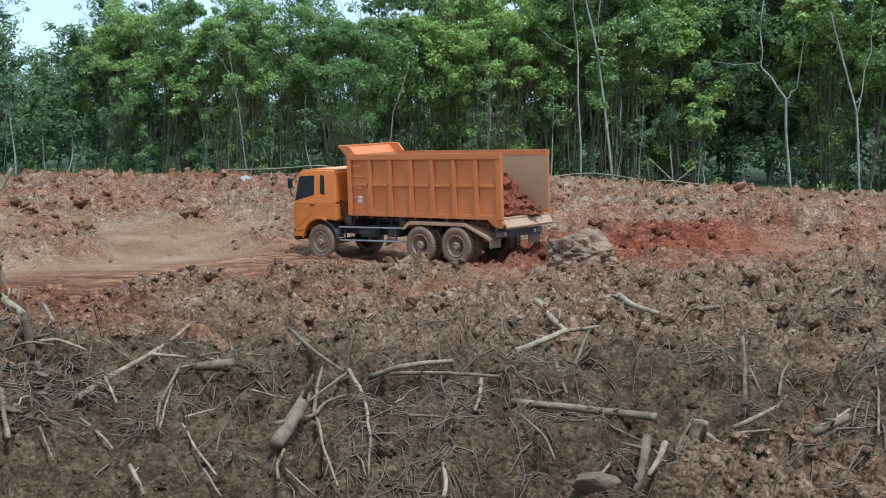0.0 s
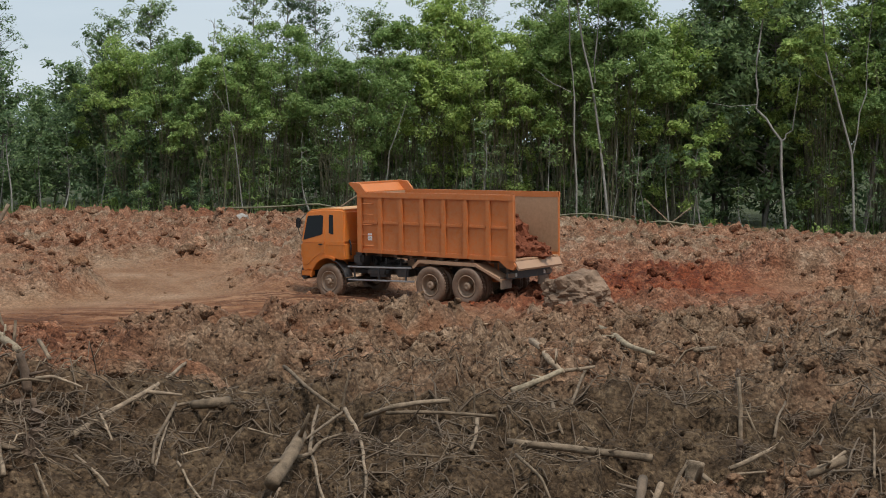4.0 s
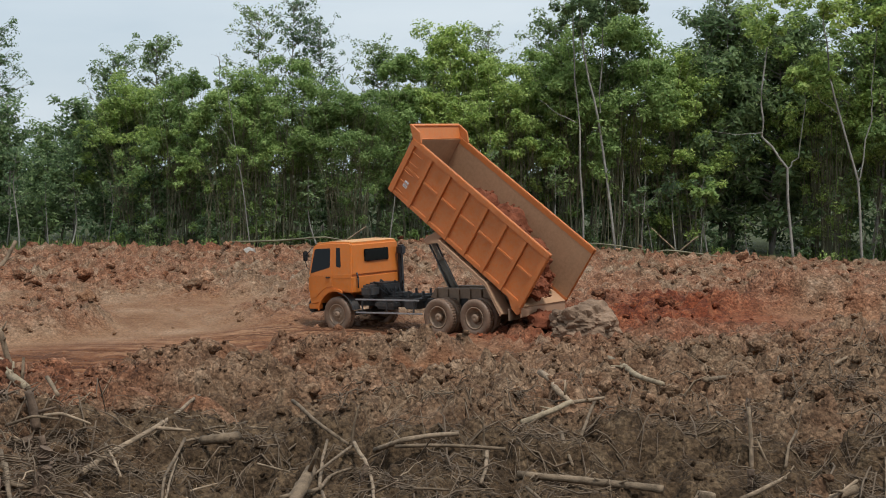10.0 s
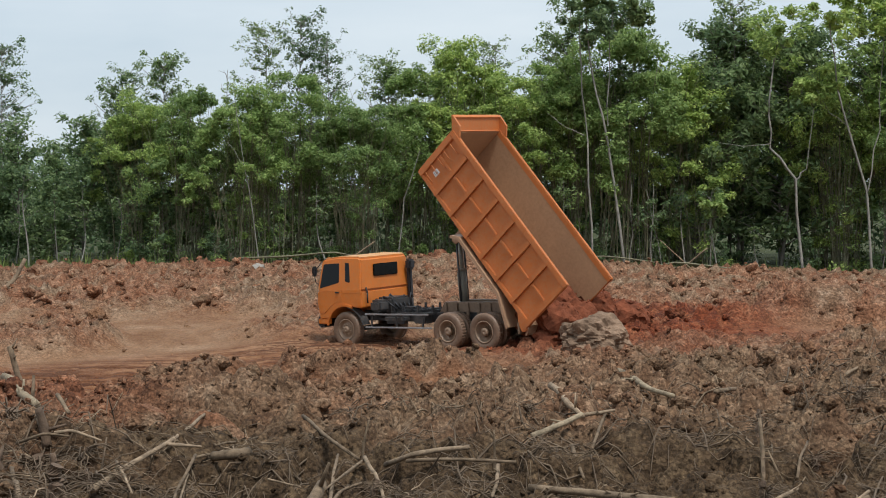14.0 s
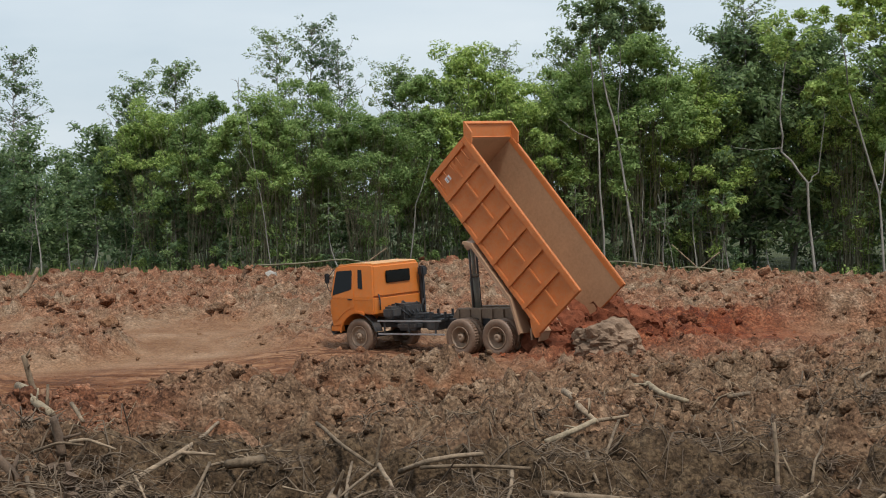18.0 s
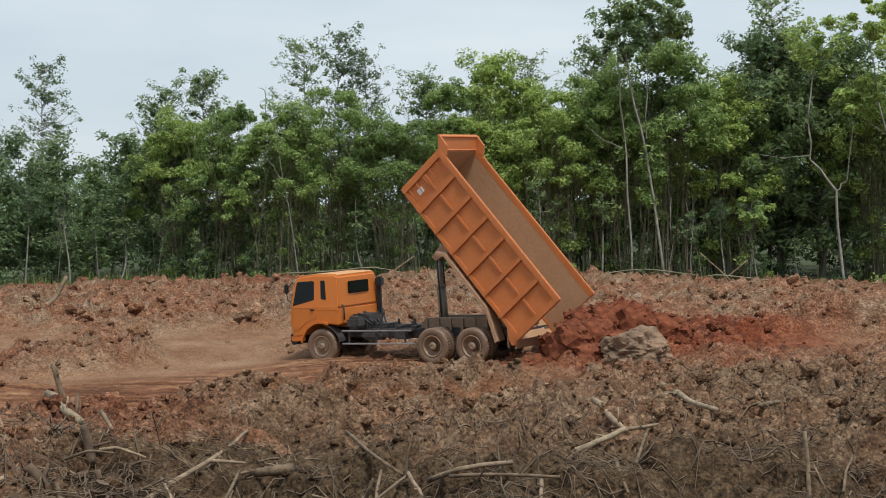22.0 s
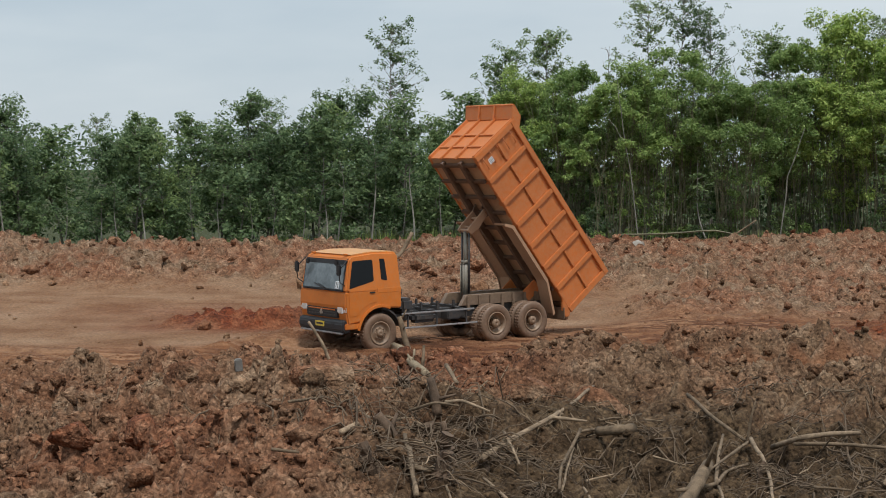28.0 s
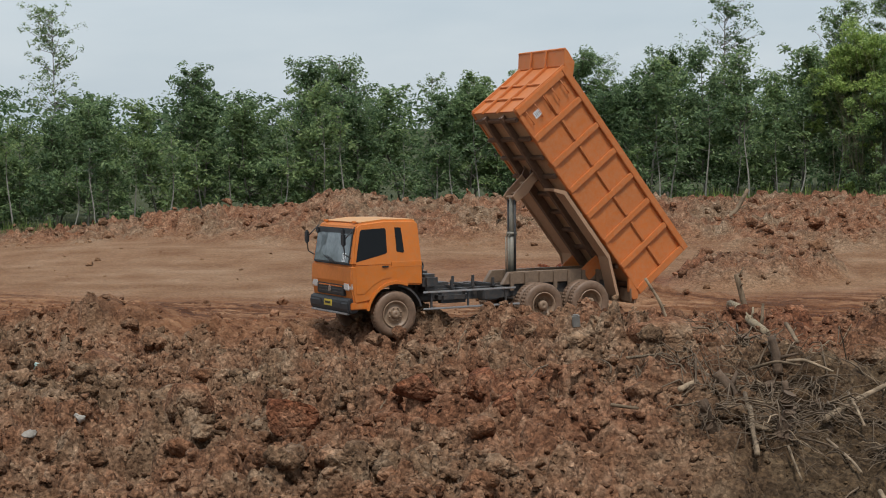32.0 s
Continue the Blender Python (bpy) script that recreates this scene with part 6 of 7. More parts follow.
def lay_branches():
    branch([(-5.43, 25.84, 0.27), (-4.95, 27.07, 0.31), (-4.54, 27.65, 0.21), (-4.45, 31.96, 0.24)], 0.057, 0.027, label="long dead branch leaning over the dark bank")
    branch([(-4.6, 27.7, 0.23), (-4.28, 27.81, 0.23), (-4.02, 27.9, 0.35)], 0.038, 0.019)
    branch([(-3.82, 27.84, 0.14), (-3.5, 27.58, 0.36), (-3.25, 27.98, 0.25)], 0.08, 0.09, label="short muddy log stub on the bank")
    branch([(-4.13, 27.74, 0.18), (-3.85, 28.22, 0.1)], 0.024, 0.024)
    branch([(-3.92, 24.49, 0.29), (-4.02, 25.62, 0.27), (-4.09, 26.88, 0.24)], 0.021, 0.018)
    branch([(-3.74, 25.83, 0.08), (-3.38, 26.43, 0.27)], 0.018, 0.013)
    branch([(-2.58, 30.99, 0.32), (-1.91, 28.97, 0.51), (-1.41, 28.25, 0.13)], 0.037, 0.029, label="pale straight stick on the dark bank")
    branch([(-1.39, 28.62, -0.12), (-1.33, 28.65, 0.31), (-1.25, 28.68, 0.6)], 0.029, 0.015)
    branch([(-1.31, 28.22, 0.22), (-1.03, 26.69, 0.25), (-0.8, 24.15, 0.2)], 0.038, 0.021)
    branch([(-1.34, 28.21, 0.15), (-1.59, 26.89, 0.51), (-1.79, 25.61, 0.14)], 0.029, 0.017)
    branch([(-0.94, 27.79, 0.27), (-0.5, 27.15, 0.52), (-0.04, 27.46, 0.34), (0.45, 27.52, 0.49)], 0.047, 0.037, label="pale bent branch lying on the dark bank")
    branch([(-0.59, 27.17, 0.35), (0.33, 27.01, 0.22), (1.19, 26.87, 0.23)], 0.032, 0.027)
    branch([(-2.13, 23.7, 0.33), (-1.97, 24.4, 0.45), (-1.81, 25.16, 0.41)], 0.125, 0.086, label="thick muddy log with a sawn end")
    branch([(-2.04, 24.84, 0.13), (-1.7, 25.26, 0.07), (-1.61, 26.55, 0.14), (-1.33, 27.44, 0.46)], 0.034, 0.023)
    branch([(-1.69, 25.26, 0.07), (-1.78, 27.13, 0.32), (-1.8, 28.79, 0.24)], 0.034, 0.024)
    branch([(-2.03, 22.94, 0.29), (-2.08, 23.24, 0.24), (-2, 23.56, 0.34)], 0.027, 0.02)
    branch([(-0.8, 24.22, 0.14), (-0.78, 23.03, 0.24)], 0.025, 0.016)
    branch([(-6.46, 25.33, 0.18), (-6.2, 24.46, 0.18), (-5.95, 23.69, 0.33)], 0.039, 0.036)
    branch([(-6.28, 24.82, 0.17), (-6.04, 24.8, 0.03), (-5.94, 25.66, 0.23)], 0.038, 0.031)
    branch([(-5.27, 26.98, 0.37), (-4.7, 25.27, 0.23)], 0.027, 0.017)
    branch([(-5.63, 24.26, 0.2), (-5.29, 23.61, 0.22)], 0.021, 0.016)
    branch([(-3.65, 24.91, 0.14), (-3.27, 23.87, 0.17), (-2.88, 22.89, 0.51)], 0.021, 0.016)
    branch([(-4.12, 23.14, 0.18), (-3.79, 22.34, 0.51)], 0.036, 0.027)
    branch([(-3.09, 23.1, 0.18), (-2.79, 22.74, 0.43)], 0.02, 0.016)
    branch([(-1.96, 23.28, 0.15), (-1.5, 22.83, 0.04)], 0.02, 0.012)
    branch([(-1.65, 25.14, 0.16), (-1.42, 23.54, 0.4), (-1.19, 22.64, 0.28)], 0.026, 0.015)
    branch([(-5.29, 25.39, 0.09), (-4.69, 24.25, 0.18), (-4.52, 24, 0.16)], 0.026, 0.02)
    branch([(-2.75, 26.26, 0.67), (-2.23, 26.32, 0)], 0.018, 0.013)
    branch([(1.36, 26.29, 0.11), (2.18, 25.92, 0.12), (2.84, 25.5, 0.09), (3.52, 25.28, 0.2)], 0.058, 0.065, label="straight grey pole lying along the bank")
    branch([(3.78, 38.41, 0.16), (4.04, 33.68, 0.26), (4.43, 32.05, 0.12)], 0.072, 0.049, label="pale weathered log lying on the clods", material=M_PALEWOOD)
    branch([(2.96, 33.11, 0.4), (3.78, 34.88, 0.22)], 0.051, 0.047)
    branch([(1.56, 28.98, 0.2), (2.03, 29.2, 0.13), (2.5, 29.9, 0.24)], 0.059, 0.046, label="pale weathered log lying on the clods", material=M_PALEWOOD)
    branch([(2.51, 29.99, 0.25), (3.11, 30.05, 0.28)], 0.041, 0.025)
    branch([(2.5, 27.85, 0.15), (2.8, 29.42, 0.06), (3.34, 32.2, 0.08)], 0.028, 0.027)
    branch([(2.18, 28.05, 0.05), (2.25, 26.52, 0.28)], 0.038, 0.023)
    branch([(2.2, 33.86, 0.36), (2.26, 30.28, 0.42), (2.52, 29.85, 0.21)], 0.069, 0.046)
    branch([(0.85, 27.35, -0.12), (0.86, 27.38, 0.24), (0.85, 27.41, 0.54)], 0.023, 0.014)
    branch([(0.9, 26.98, 0.27), (0.86, 26.15, 0.19), (0.76, 25.64, 0.14)], 0.037, 0.026)
    branch([(3.32, 24.79, 0.35), (3.2, 24.18, 0.76), (3.02, 23.73, 0.63)], 0.08, 0.057, label="grey split root half buried in the bank", material=M_ROOT)
    branch([(3.56, 24.54, 0.41), (3.42, 24.25, 0.55), (3.24, 23.97, 0.87)], 0.054, 0.037)
    branch([(4.14, 25.29, -0.12), (4.15, 25.31, 0.18), (4.17, 25.32, 0.34)], 0.112, 0.13, label="pale knotted root crown standing in the bank")
    branch([(3.96, 24.72, 0.87), (3.84, 24.47, 0.58), (3.77, 24.27, 0.26)], 0.076, 0.05, label="pale stripped root hanging down the bank")
    branch([(4.06, 24.71, 0.92), (3.89, 23.93, 0.36), (3.93, 23.17, 0.61)], 0.076, 0.044, label="pale stripped root hanging down the bank")
    branch([(4.04, 25.08, 0.88), (3.87, 24.89, 0.64), (3.73, 24.68, 0.37)], 0.03, 0.021)
    branch([(4.22, 24.88, 0.67), (4.45, 24.69, 0.46), (4.72, 24.69, 0.54)], 0.042, 0.025)
    branch([(5.2, 27.05, -0.12), (5.2, 27.09, 0.32), (5.16, 27.14, 0.71)], 0.041, 0.028, label="grey weathered plank standing in the soil")
    branch([(5.72, 24.96, 0.14), (6.19, 25.13, 0.1), (6.5, 25.41, 0.22)], 0.03, 0.026)
    branch([(4.64, 24.94, 0.71), (4.96, 25.01, 0.68), (5.4, 25.37, 0.33)], 0.043, 0.03)
    branch([(4.67, 25.01, 0.59), (5.37, 24.7, 0.42), (5.84, 24.47, 0.2)], 0.021, 0.017)
    branch([(6.74, 24.59, 0.22), (7.15, 26.14, 0.28), (7.42, 27.44, 0.15)], 0.021, 0.014)
    branch([(5.73, 26.95, 0.21), (5.87, 27.4, 0.2), (6.31, 28.87, 0.29)], 0.028, 0.02)
    branch([(5.35, 22.87, 0.33), (5.88, 22.94, 0.56)], 0.067, 0.059)
    branch([(5.18, 31.65, 0.34), (6.23, 34.36, 0.21)], 0.048, 0.041)
    branch([(5.13, 30.02, 0.21), (5.18, 27.83, 0.11)], 0.025, 0.014)
    branch([(7.82, 32.47, 0.33), (8.51, 33.23, 0.28)], 0.033, 0.023)
    branch([(0.26, 22.08, 0.23), (0.3, 22.63, 0.17), (0.25, 23.19, 0.2)], 0.034, 0.028)
    branch([(5.12, 24.05, 0.66), (5.34, 23.51, 0.13), (5.45, 23.19, 0.31)], 0.025, 0.016)
    branch([(1.45, 25.47, 0.16), (1.77, 24.41, 0.41), (1.89, 23.99, 0.58)], 0.026, 0.016)
    branch([(6.07, 24.78, 0.05), (6.2, 23.31, 0.26)], 0.025, 0.016)
    branch([(-0.46, 25.35, 0.12), (-0.11, 25.02, 0.17), (0.27, 25.26, 0.11)], 0.022, 0.017)
    branch([(2.74, 24.45, 0.3), (2.52, 23.95, 0.14)], 0.025, 0.02)
    branch([(-11.13, 42.48, 0.09), (-8.62, 34.11, 0.09), (-7.81, 32.26, 0.06)], 0.111, 0.073, label="pale weathered log lying on the clods", material=M_PALEWOOD)
    branch([(-8.21, 33.44, -0.12), (-8.17, 33.49, 0.45)], 0.041, 0.029)
    branch([(-10.7, 42.42, -0.12), (-10.84, 42.4, 0.36), (-10.96, 42.39, 0.84)], 0.081, 0.066, label="brown stake standing in the soil by the track")
    branch([(-7.59, 32.99, 0.35), (-7.18, 32.14, 0.13)], 0.046, 0.039)
    branch([(-10.17, 33.61, -0.12), (-10.39, 33.57, 0.6), (-10.66, 33.5, 1.05)], 0.036, 0.03, label="thin pale stick leaning out of the clods")
    branch([(-7.57, 25.33, 0.19), (-7.58, 26.98, 0.31)], 0.049, 0.043)
    branch([(-6.94, 26.34, -0.12), (-7.06, 26.31, 0.03), (-7.24, 26.27, 0.18)], 0.12, 0.088, label="dark broken stump leaning out of the soil", material=M_STUMP)
    branch([(-6.51, 27.5, -0.12), (-6.55, 27.5, 0.2), (-6.64, 27.49, 0.5)], 0.095, 0.062, label="dark stump with a forked top", material=M_STUMP)
    branch([(-6.1, 26.51, -0.12), (-6.14, 26.52, 0.36), (-6.19, 26.52, 0.66)], 0.064, 0.05, label="dark broken stake in the soil", material=M_STUMP)
    branch([(-6.71, 26.02, 0.16), (-6.29, 24.74, 0.15), (-5.97, 23.71, 0.32)], 0.036, 0.029, label="pale stick hanging down the bank")
    branch([(-6.24, 24.73, 0.14), (-5.99, 24.82, 0.06), (-5.91, 25.68, 0.23)], 0.039, 0.027)
    branch([(-8.11, 23.49, 0.29), (-7.69, 23.51, 0.22)], 0.03, 0.021)
    branch([(-8.88, 26.69, 0.27), (-8.65, 27.91, 0.16)], 0.029, 0.02)
    branch([(-6.31, 27.22, 0.54), (-6.01, 27.18, 0.59), (-5.52, 27.08, 0.47)], 0.033, 0.019)
    branch([(-6.96, 27.33, 0.06), (-6.49, 27.19, 0.63), (-6.06, 27.17, 0.48)], 0.029, 0.019)
    branch([(-4.1, 27.73, 0.24), (-4.1, 25.6, 0.25), (-3.95, 24.44, 0.3)], 0.028, 0.021)
    branch([(-3.39, 30.58, 0.17), (-3.86, 28.38, 0.19)], 0.025, 0.019)
    branch([(-8.01, 27.56, 0.11), (-8.83, 33.72, 0.11)], 0.019, 0.018)
    branch([(-17.5, 66.6, 0.0), (-17.1, 67.0, 0.45), (-16.7, 67.2, 0.85)], 0.10, 0.08, label="pale log end leaning out of the broken clay")
    branch([(-10.2, 84.5, 0.1), (-8.0, 84.0, 0.55), (-5.4, 84.0, 0.75), (-2.6, 84.2, 0.15)], 0.05, 0.03, label="long cut bamboo stem arching over the ground", material=M_CULM)
    branch([(9.5, 83.5, 0.1), (11.5, 83.0, 0.5), (14.0, 83.2, 0.35), (16.5, 84, 0.1)], 0.04, 0.03, label="long cut bamboo stem arching over the ground", material=M_CULM)
    branch([(4.5, 83.0, 0.2), (8.0, 82.6, 0.5), (10.6, 83.0, 0.3)], 0.035, 0.03, label="long cut bamboo stem lying over the clods", material=M_CULM)
    branch([(-5.2, 84.6, 0.0), (-4.2, 84.6, 0.5), (-3.4, 84.6, 1.1)], 0.05, 0.03, label="broken stick leaning at the edge of the wood")
    branch([(11.0, 83.5, 0.0), (12.0, 83.5, 0.6), (13.2, 83.5, 1.4)], 0.05, 0.03, label="broken stick leaning at the edge of the wood")
    branch([(12.5, 83.2, 0.0), (11.8, 83.2, 0.7), (10.8, 83.2, 1.2)], 0.04, 0.02, label="broken stick leaning at the edge of the wood")


lay_branches()


def tangle(name, spots, label, seed, material):
    """Fine roots and twigs strewn over the soil: too many to count."""
    g = np.random.default_rng(seed)
    rods = []
    for cx, cy, rx, ry, n, ln, up in spots:
        n = int(n * 0.5)
        knot = g.integers(0, max(3, n // 22), n)  # they lie in loose bunches
        kx, ky = g.normal(cx, rx, n)[knot], g.normal(cy, ry, n)[knot]
        stray = g.random(n) < 0.2
        x = np.where(stray, g.normal(cx, rx * 1.2, n), kx + g.normal(0, 0.28, n))
        y = np.clip(np.where(stray, g.normal(cy, ry * 1.2, n), ky + g.normal(0, 0.3, n)), 16.5, 39.5)
        a, bend, l = g.uniform(0, 6.283, n), g.normal(0, 0.22, n), ln * g.uniform(0.35, 1.5, n)
        rise = up * g.random(n) ** 2 * l
        r = g.choice((0.006, 0.007, 0.009, 0.012, 0.018), n)
        px = [x + np.cos(a + bend * s / 3) * l * s / 3 for s in range(4)]
        py = [y + np.sin(a + bend * s / 3) * l * s / 3 for s in range(4)]
        pz = [height(px[s], py[s]) + 0.012 + rise * math.sin(s * 0.8) for s in range(4)]
        for k in range(n):
            rods.append(([(px[s][k], py[s][k], pz[s][k]) for s in range(4)], [r[k], r[k], r[k] * 0.8, r[k] * 0.5]))
    v, f = tubes(rods, 4)
    return tagged(mesh_np(name, v, f, material, None, True), label, "roots", kind="stuff")


tangle("root_tangle", ((-6.3, 27.0, 0.8, 1.1, 291, 0.72, 0.6), (-8.0, 30.5, 0.9, 0.7, 179, 0.72, 0.7), (-3.5, 25.0, 2.4, 2.6, 369, 0.72, 0.25), (0.5, 25.0, 2.4, 2.8, 582, 0.72, 0.3), (4.0, 25.0, 2.4, 3.0, 582, 0.72, 0.3),
                       (7.0, 28.5, 2.0, 3.0, 470, 0.72, 0.3), (3.0, 31.0, 3.5, 1.6, 369, 0.60, 0.25), (9.5, 33.0, 1.6, 2.0, 369, 0.72, 0.5), (-4.2, 26.3, 0.6, 0.6, 168, 0.48, 0.6), (0.2, 26.0, 0.8, 0.7, 224, 0.54, 0.6)),
       "tangled thin roots and twigs strewn over the dark bank", 23, M_ROOT)
tangle("pale_twigs", ((0.5, 26.0, 4.0, 4.0, 369, 0.60, 0.25), (6.0, 27.0, 3.0, 4.0, 224, 0.60, 0.25), (-7.0, 28.5, 1.5, 1.8, 78, 0.60, 0.4), (-13, 27, 4.0, 4.0, 44, 0.48, 0.1)),
       "pale bare twigs scattered over the soil", 29, M_WOOD)


def root_mass(x, y, size, high, roots, seed, label):
    """A torn-out stump: a knotty short trunk and the roots that spread and hang from it."""
    rng = random.Random(seed)
    root = new("tree_stump")
    root.matrix_basis = pose(x, y, gz(x, y) - 0.04, 0, 0, rng.uniform(-25, 25))
    b = bmesh.new()
    pts, rr = [], []
    lean = (rng.uniform(-0.5, 0.5), rng.uniform(-0.3, 0.3))
    for k in range(7):
        u = k / 6
        pts.append((lean[0] * high * u + rng.gauss(0, 0.015), lean[1] * high * u + rng.gauss(0, 0.015), high * u - 0.1))
        rr.append(size * (0.34 + 0.3 * (1 - u) ** 2 + rng.uniform(-0.04, 0.04)))
    vs, fs = tube(pts, rr, 10)
    w = [b.verts.new((v[0] * rng.uniform(0.9, 1.1), v[1] * rng.uniform(0.9, 1.1), v[2])) for v in vs]
    for f in fs:
        b.faces.new([w[i] for i in f])
    b.faces.new(w[-10:])
    part("trunk", b, M_STUMP, root)
    for k in range(int(roots * 1.8)):
        a, ln = rng.gauss(-1.57, 1.3), size * rng.uniform(1.5, 4.5)
        h0, r0 = rng.uniform(0.0, high * 0.7), 0.006 + 0.3 * size * rng.uniform(0.0, 0.42) ** 2
        p, q, d = Vector((math.cos(a) * size * 0.3, math.sin(a) * size * 0.3, h0)), [], rng.uniform(-0.9, 0.9)
        for j in range(7):
            u = j / 6
            c = a + d * u + rng.gauss(0, 0.12)
            q.append(tuple(p))
            p = p + Vector((math.cos(c), math.sin(c), rng.gauss(0.25 - 0.75 * u, 0.3))) * ln / 6
            p.z = max(p.z, -0.05 - 0.12 * size * 4 * u)
        b = bmesh.new()
        vs, fs = tube(q, [r0 * (1 - 0.75 * j / 6) for j in range(7)], 5)
        w = [b.verts.new(v) for v in vs]
        for f in fs:
            b.faces.new([w[i] for i in f])
        b.faces.new(w[-5:])
        part("root", b, M_ROOT if k % 7 else M_WOOD, root, "", True)
    return tagged(root, label, "stump", "torn roots on the bank")


root_mass(-5.95, 25.67, 0.3, 0.75, 16, 3, "knotty torn-out stump with spreading roots")
root_mass(-4.19, 24.77, 0.16, 0.2, 12, 4, "low clump of torn roots on the dark soil")
root_mass(-1.10, 26.18, 0.12, 0.35, 12, 5, "knotty torn-out stump with spreading roots")
root_mass(0.24, 25.22, 0.22, 0.16, 18, 6, "low clump of torn roots on the dark soil")
root_mass(2.68, 24.71, 0.2, 0.15, 14, 7, "low clump of torn roots on the dark soil")
root_mass(3.16, 23.17, 0.22, 0.3, 14, 8, "knotty torn-out stump with spreading roots")
root_mass(4.15, 25.15, 0.2, 0.3, 16, 9, "knotty torn-out stump with spreading roots")
root_mass(4.95, 25.60, 0.16, 0.5, 16, 10, "knotty torn-out stump with spreading roots")
root_mass(5.47, 28.93, 0.14, 0.5, 14, 11, "knotty torn-out stump with spreading roots")
root_mass(7.64, 30.60, 0.2, 0.35, 16, 12, "knotty torn-out stump with spreading roots")
root_mass(-0.32, 23.30, 0.16, 0.12, 14, 13, "low clump of torn roots on the dark soil")
root_mass(-2.74, 23.62, 0.15, 0.1, 14, 14, "low clump of torn roots on the dark soil")
root_mass(-5.43, 26.11, 0.2, 0.3, 16, 15, "knotty torn-out stump with spreading roots")
root_mass(1.59, 30.21, 0.12, 0.1, 10, 16, "low clump of torn roots on the dark soil")
root_mass(6.45, 28.87, 0.18, 0.2, 16, 17, "low clump of torn roots on the dark soil")
root_mass(7.36, 27.46, 0.18, 0.2, 14, 18, "low clump of torn roots on the dark soil")
root_mass(1.86, 26.37, 0.14, 0.1, 12, 19, "low clump of torn roots on the dark soil")
root_mass(-2.27, 29.70, 0.12, 0.12, 10, 20, "low clump of torn roots on the dark soil")
root_mass(-5.85, 24.80, 0.28, 0.55, 18, 21, "knotty torn-out stump with spreading roots")
root_mass(-6.94, 24.86, 0.25, 0.5, 16, 22, "knotty torn-out stump with spreading roots")
root_mass(-5.85, 27.29, 0.2, 0.25, 16, 23, "low clump of torn roots on the dark soil")
root_mass(-3.04, 28.69, 0.2, 0.2, 14, 24, "low clump of torn roots on the dark soil")
root_mass(-0.61, 26.07, 0.2, 0.2, 14, 25, "low clump of torn roots on the dark soil")
root_mass(-4.31, 24.99, 0.18, 0.15, 14, 26, "low clump of torn roots on the dark soil")
root_mass(-1.75, 31.64, 0.15, 0.15, 12, 27, "low clump of torn roots on the dark soil")

root_mass(-6.6, 27.3, 0.34, 0.3, 26, 51, "low clump of torn roots on the dark soil")
root_mass(-5.6, 26.6, 0.32, 0.25, 26, 52, "low clump of torn roots on the dark soil")
root_mass(-8.1, 31.0, 0.32, 0.35, 24, 53, "knotty torn-out stump with spreading roots")


# ---- the load of clay, in lumps that slide off the tipping bed ----
LOAD = [  # place in the bed (along, across, up), size, when it starts to slide, where it comes to rest
    ((-0.25, -0.35, 0.30), (0.60, 0.60, 0.30), 8.9, (3, 45.3, 0.02)), ((0.05, 0.40, 0.36), (0.62, 0.58, 0.36), 9.6, (3.9, 45.8, 0.07)),
    ((0.65, -0.40, 0.72), (0.75, 0.60, 0.66), 10.7, (3.2, 46.3, 0.27)), ((1.10, 0.40, 0.80), (0.75, 0.60, 0.70), 11.0, (4.3, 46.7, 0.17)),
    ((1.75, -0.45, 0.95), (0.80, 0.58, 0.72), 11.1, (2.9, 47.2, 0.44)), ((2.20, 0.35, 0.90), (0.80, 0.62, 0.70), 11.35, (4.1, 47.8, 0.5)),
    ((2.75, -0.40, 0.85), (0.75, 0.60, 0.66), 11.6, (3.5, 47.1, 0.57)), ((3.30, 0.30, 0.70), (0.70, 0.62, 0.56), 11.5, (2.3, 46.3, 0.17)),
    ((1.10, -0.30, 0.40), (0.70, 0.62, 0.40), 11.1, (5.3, 47.2, 0.12)), ((1.90, 0.45, 0.40), (0.70, 0.55, 0.40), 11.6, (5.1, 48.2, 0.22)),
    ((2.90, 0.10, 0.38), (0.72, 0.65, 0.36), 11.8, (3.2, 48.2, 0.22)), ((3.80, -0.40, 0.42), (0.62, 0.58, 0.42), 11.6, (2.1, 47.2, 0.22)),
    ((3.40, -0.50, 0.55), (0.70, 0.55, 0.50), 11.7, (2.7, 46.6, 0.35)), ((4.20, 0.30, 0.55), (0.60, 0.60, 0.50), 11.8, (3.7, 46.3, 0.2)),
    ((2.40, -0.60, 0.50), (0.75, 0.45, 0.45), 11.4, (4.6, 47.4, 0.15)), ((0.35, -0.55, 0.45), (0.65, 0.45, 0.45), 10.9, (2.5, 45.9, 0.2)),
]


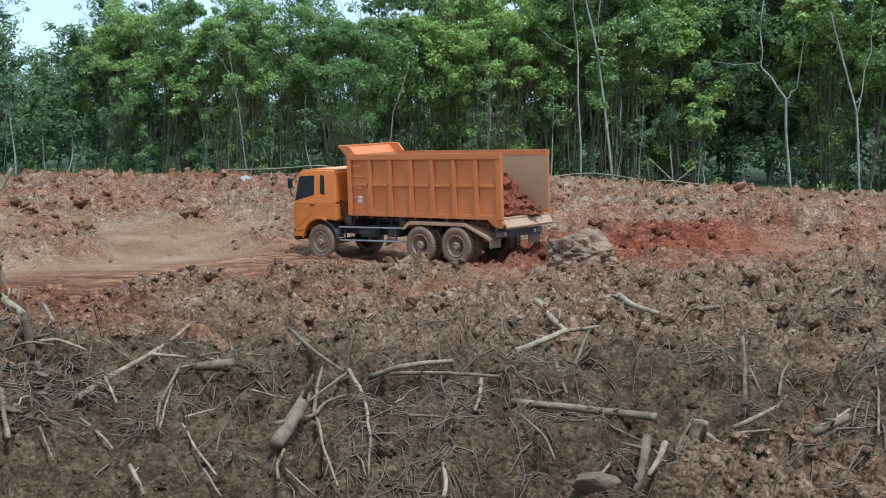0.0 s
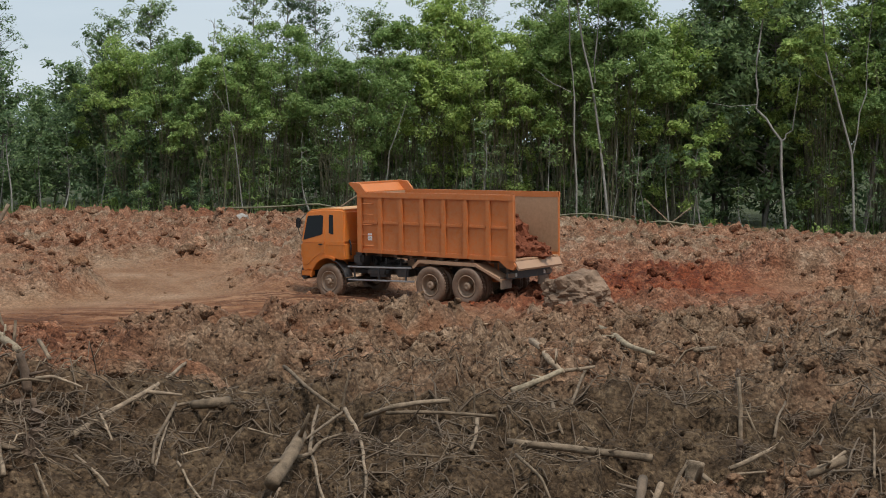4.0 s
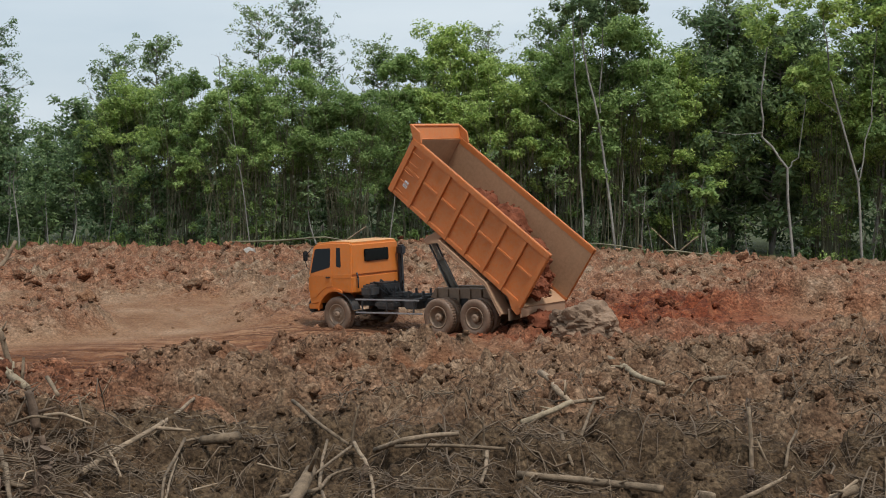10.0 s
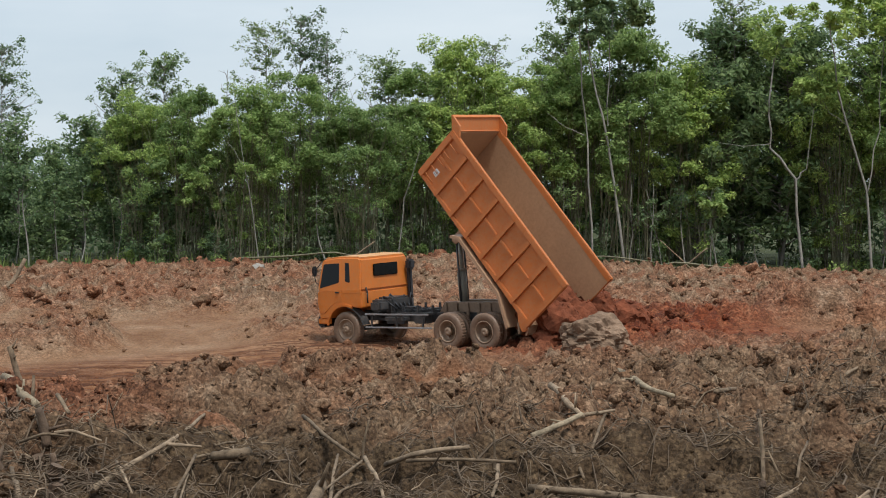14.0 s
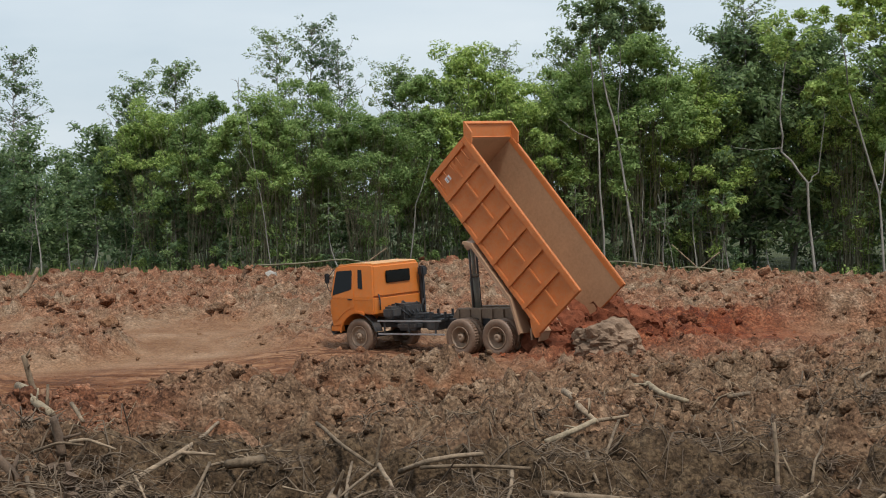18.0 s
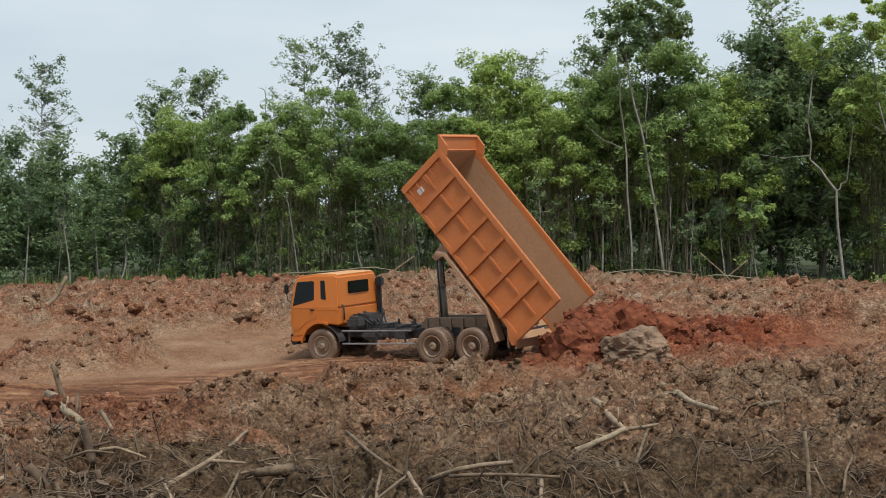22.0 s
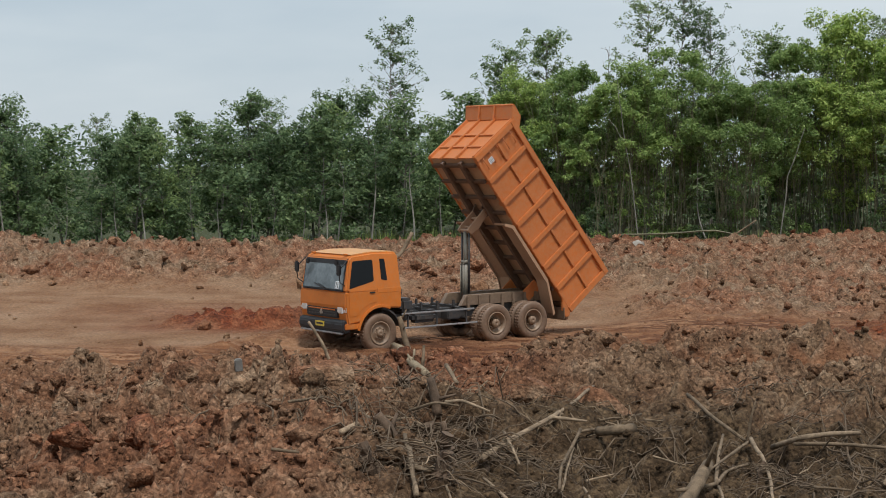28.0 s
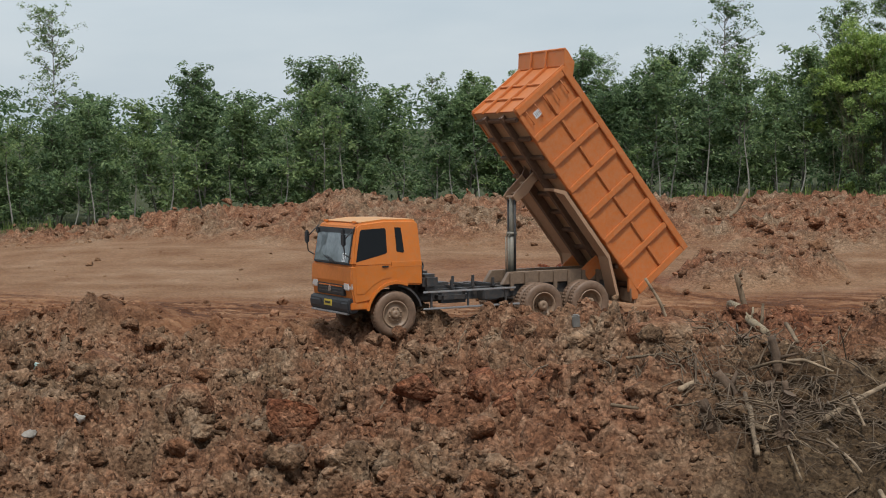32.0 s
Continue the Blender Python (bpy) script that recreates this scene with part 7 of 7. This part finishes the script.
def clay_lump(seed, sx, sy, sz, across):
    rng = np.random.default_rng(seed)
    b = bmesh.new()
    bmesh.ops.create_icosphere(b, subdivisions=3, radius=1.0)
    noise.seed_set(seed)
    for v in b.verts:
        p = v.co.normalized()
        r = 0.9 + 0.25 * noise.noise(p * 2.2) + 0.14 * noise.noise(p * 6.0)
        v.co = Vector((p.x * sx * r, p.y * sy * r, p.z * sz * r))
    v0 = np.array([v.co[:] for v in b.verts])
    pick = v0[rng.integers(0, len(v0), 110)] * np.array([1.05, 0.85, 1.0])
    v, f = lumps(rng, pick, 0.03 + 0.07 * rng.random(110) ** 2)
    ws = [b.verts.new(p) for p in v]
    for q in f:
        b.faces.new([ws[i] for i in q])
    for v in b.verts:  # pressed between the side walls
        v.co.y = min(max(v.co.y, -0.98 - across), 0.98 - across)
    return tagged(part("clay_load", b, M_LOAD), "crumbling lump of red clay from the truck's load", "soil", "lumps of the load")


load = [clay_lump(100 + k, *row[1], row[0][1]) for k, row in enumerate(LOAD)]


def move_load():
    for ob, (at, size, start, rest) in zip(load, LOAD):
        rows = []
        slide = 0.55 * (at[0] + 1.5)
        steps = sorted({0.0, 0.4, 0.8, 1.2, 1.6, 3.5, 4.2, 5.5, 6.0, 6.5, *[start + slide * k / 4 for k in range(5)], *[k * 0.5 for k in range(13, 24) if k * 0.5 < start]})
        for t in steps:
            if t > start + slide + 1e-6:
                continue
            u = max(0.0, (t - start) / slide)
            along = at[0] + (-1.15 - at[0]) * u * u
            up = at[2] - 0.3 * u * max(0.0, at[2] - 0.3) + 0.2 * math.sin(math.pi * min(1.0, 1.25 * u))
            m = truck_pose(*between(TRUCK, t)) @ bed_pose(between(TIP, t)[0]) @ pose(along, at[1], up, 0, 25 * u, 0)
            rows.append((t, m))
        end = start + slide
        z = gz(rest[0], rest[1]) + rest[2]
        last = rows[-1][1]
        q = last.to_quaternion()
        rows.append((end + 0.25, Matrix.LocRotScale(last.translation.lerp(Vector((rest[0], rest[1], z)), 0.45), q, None)))
        rows.append((end + 0.7, Matrix.LocRotScale(Vector((rest[0], rest[1], z)), q, None)))
        rows.append((32.0, Matrix.LocRotScale(Vector((rest[0], rest[1], z)), q, None)))
        walk(ob, rows)


def motions():
    move_truck()
    move_load()


motions()
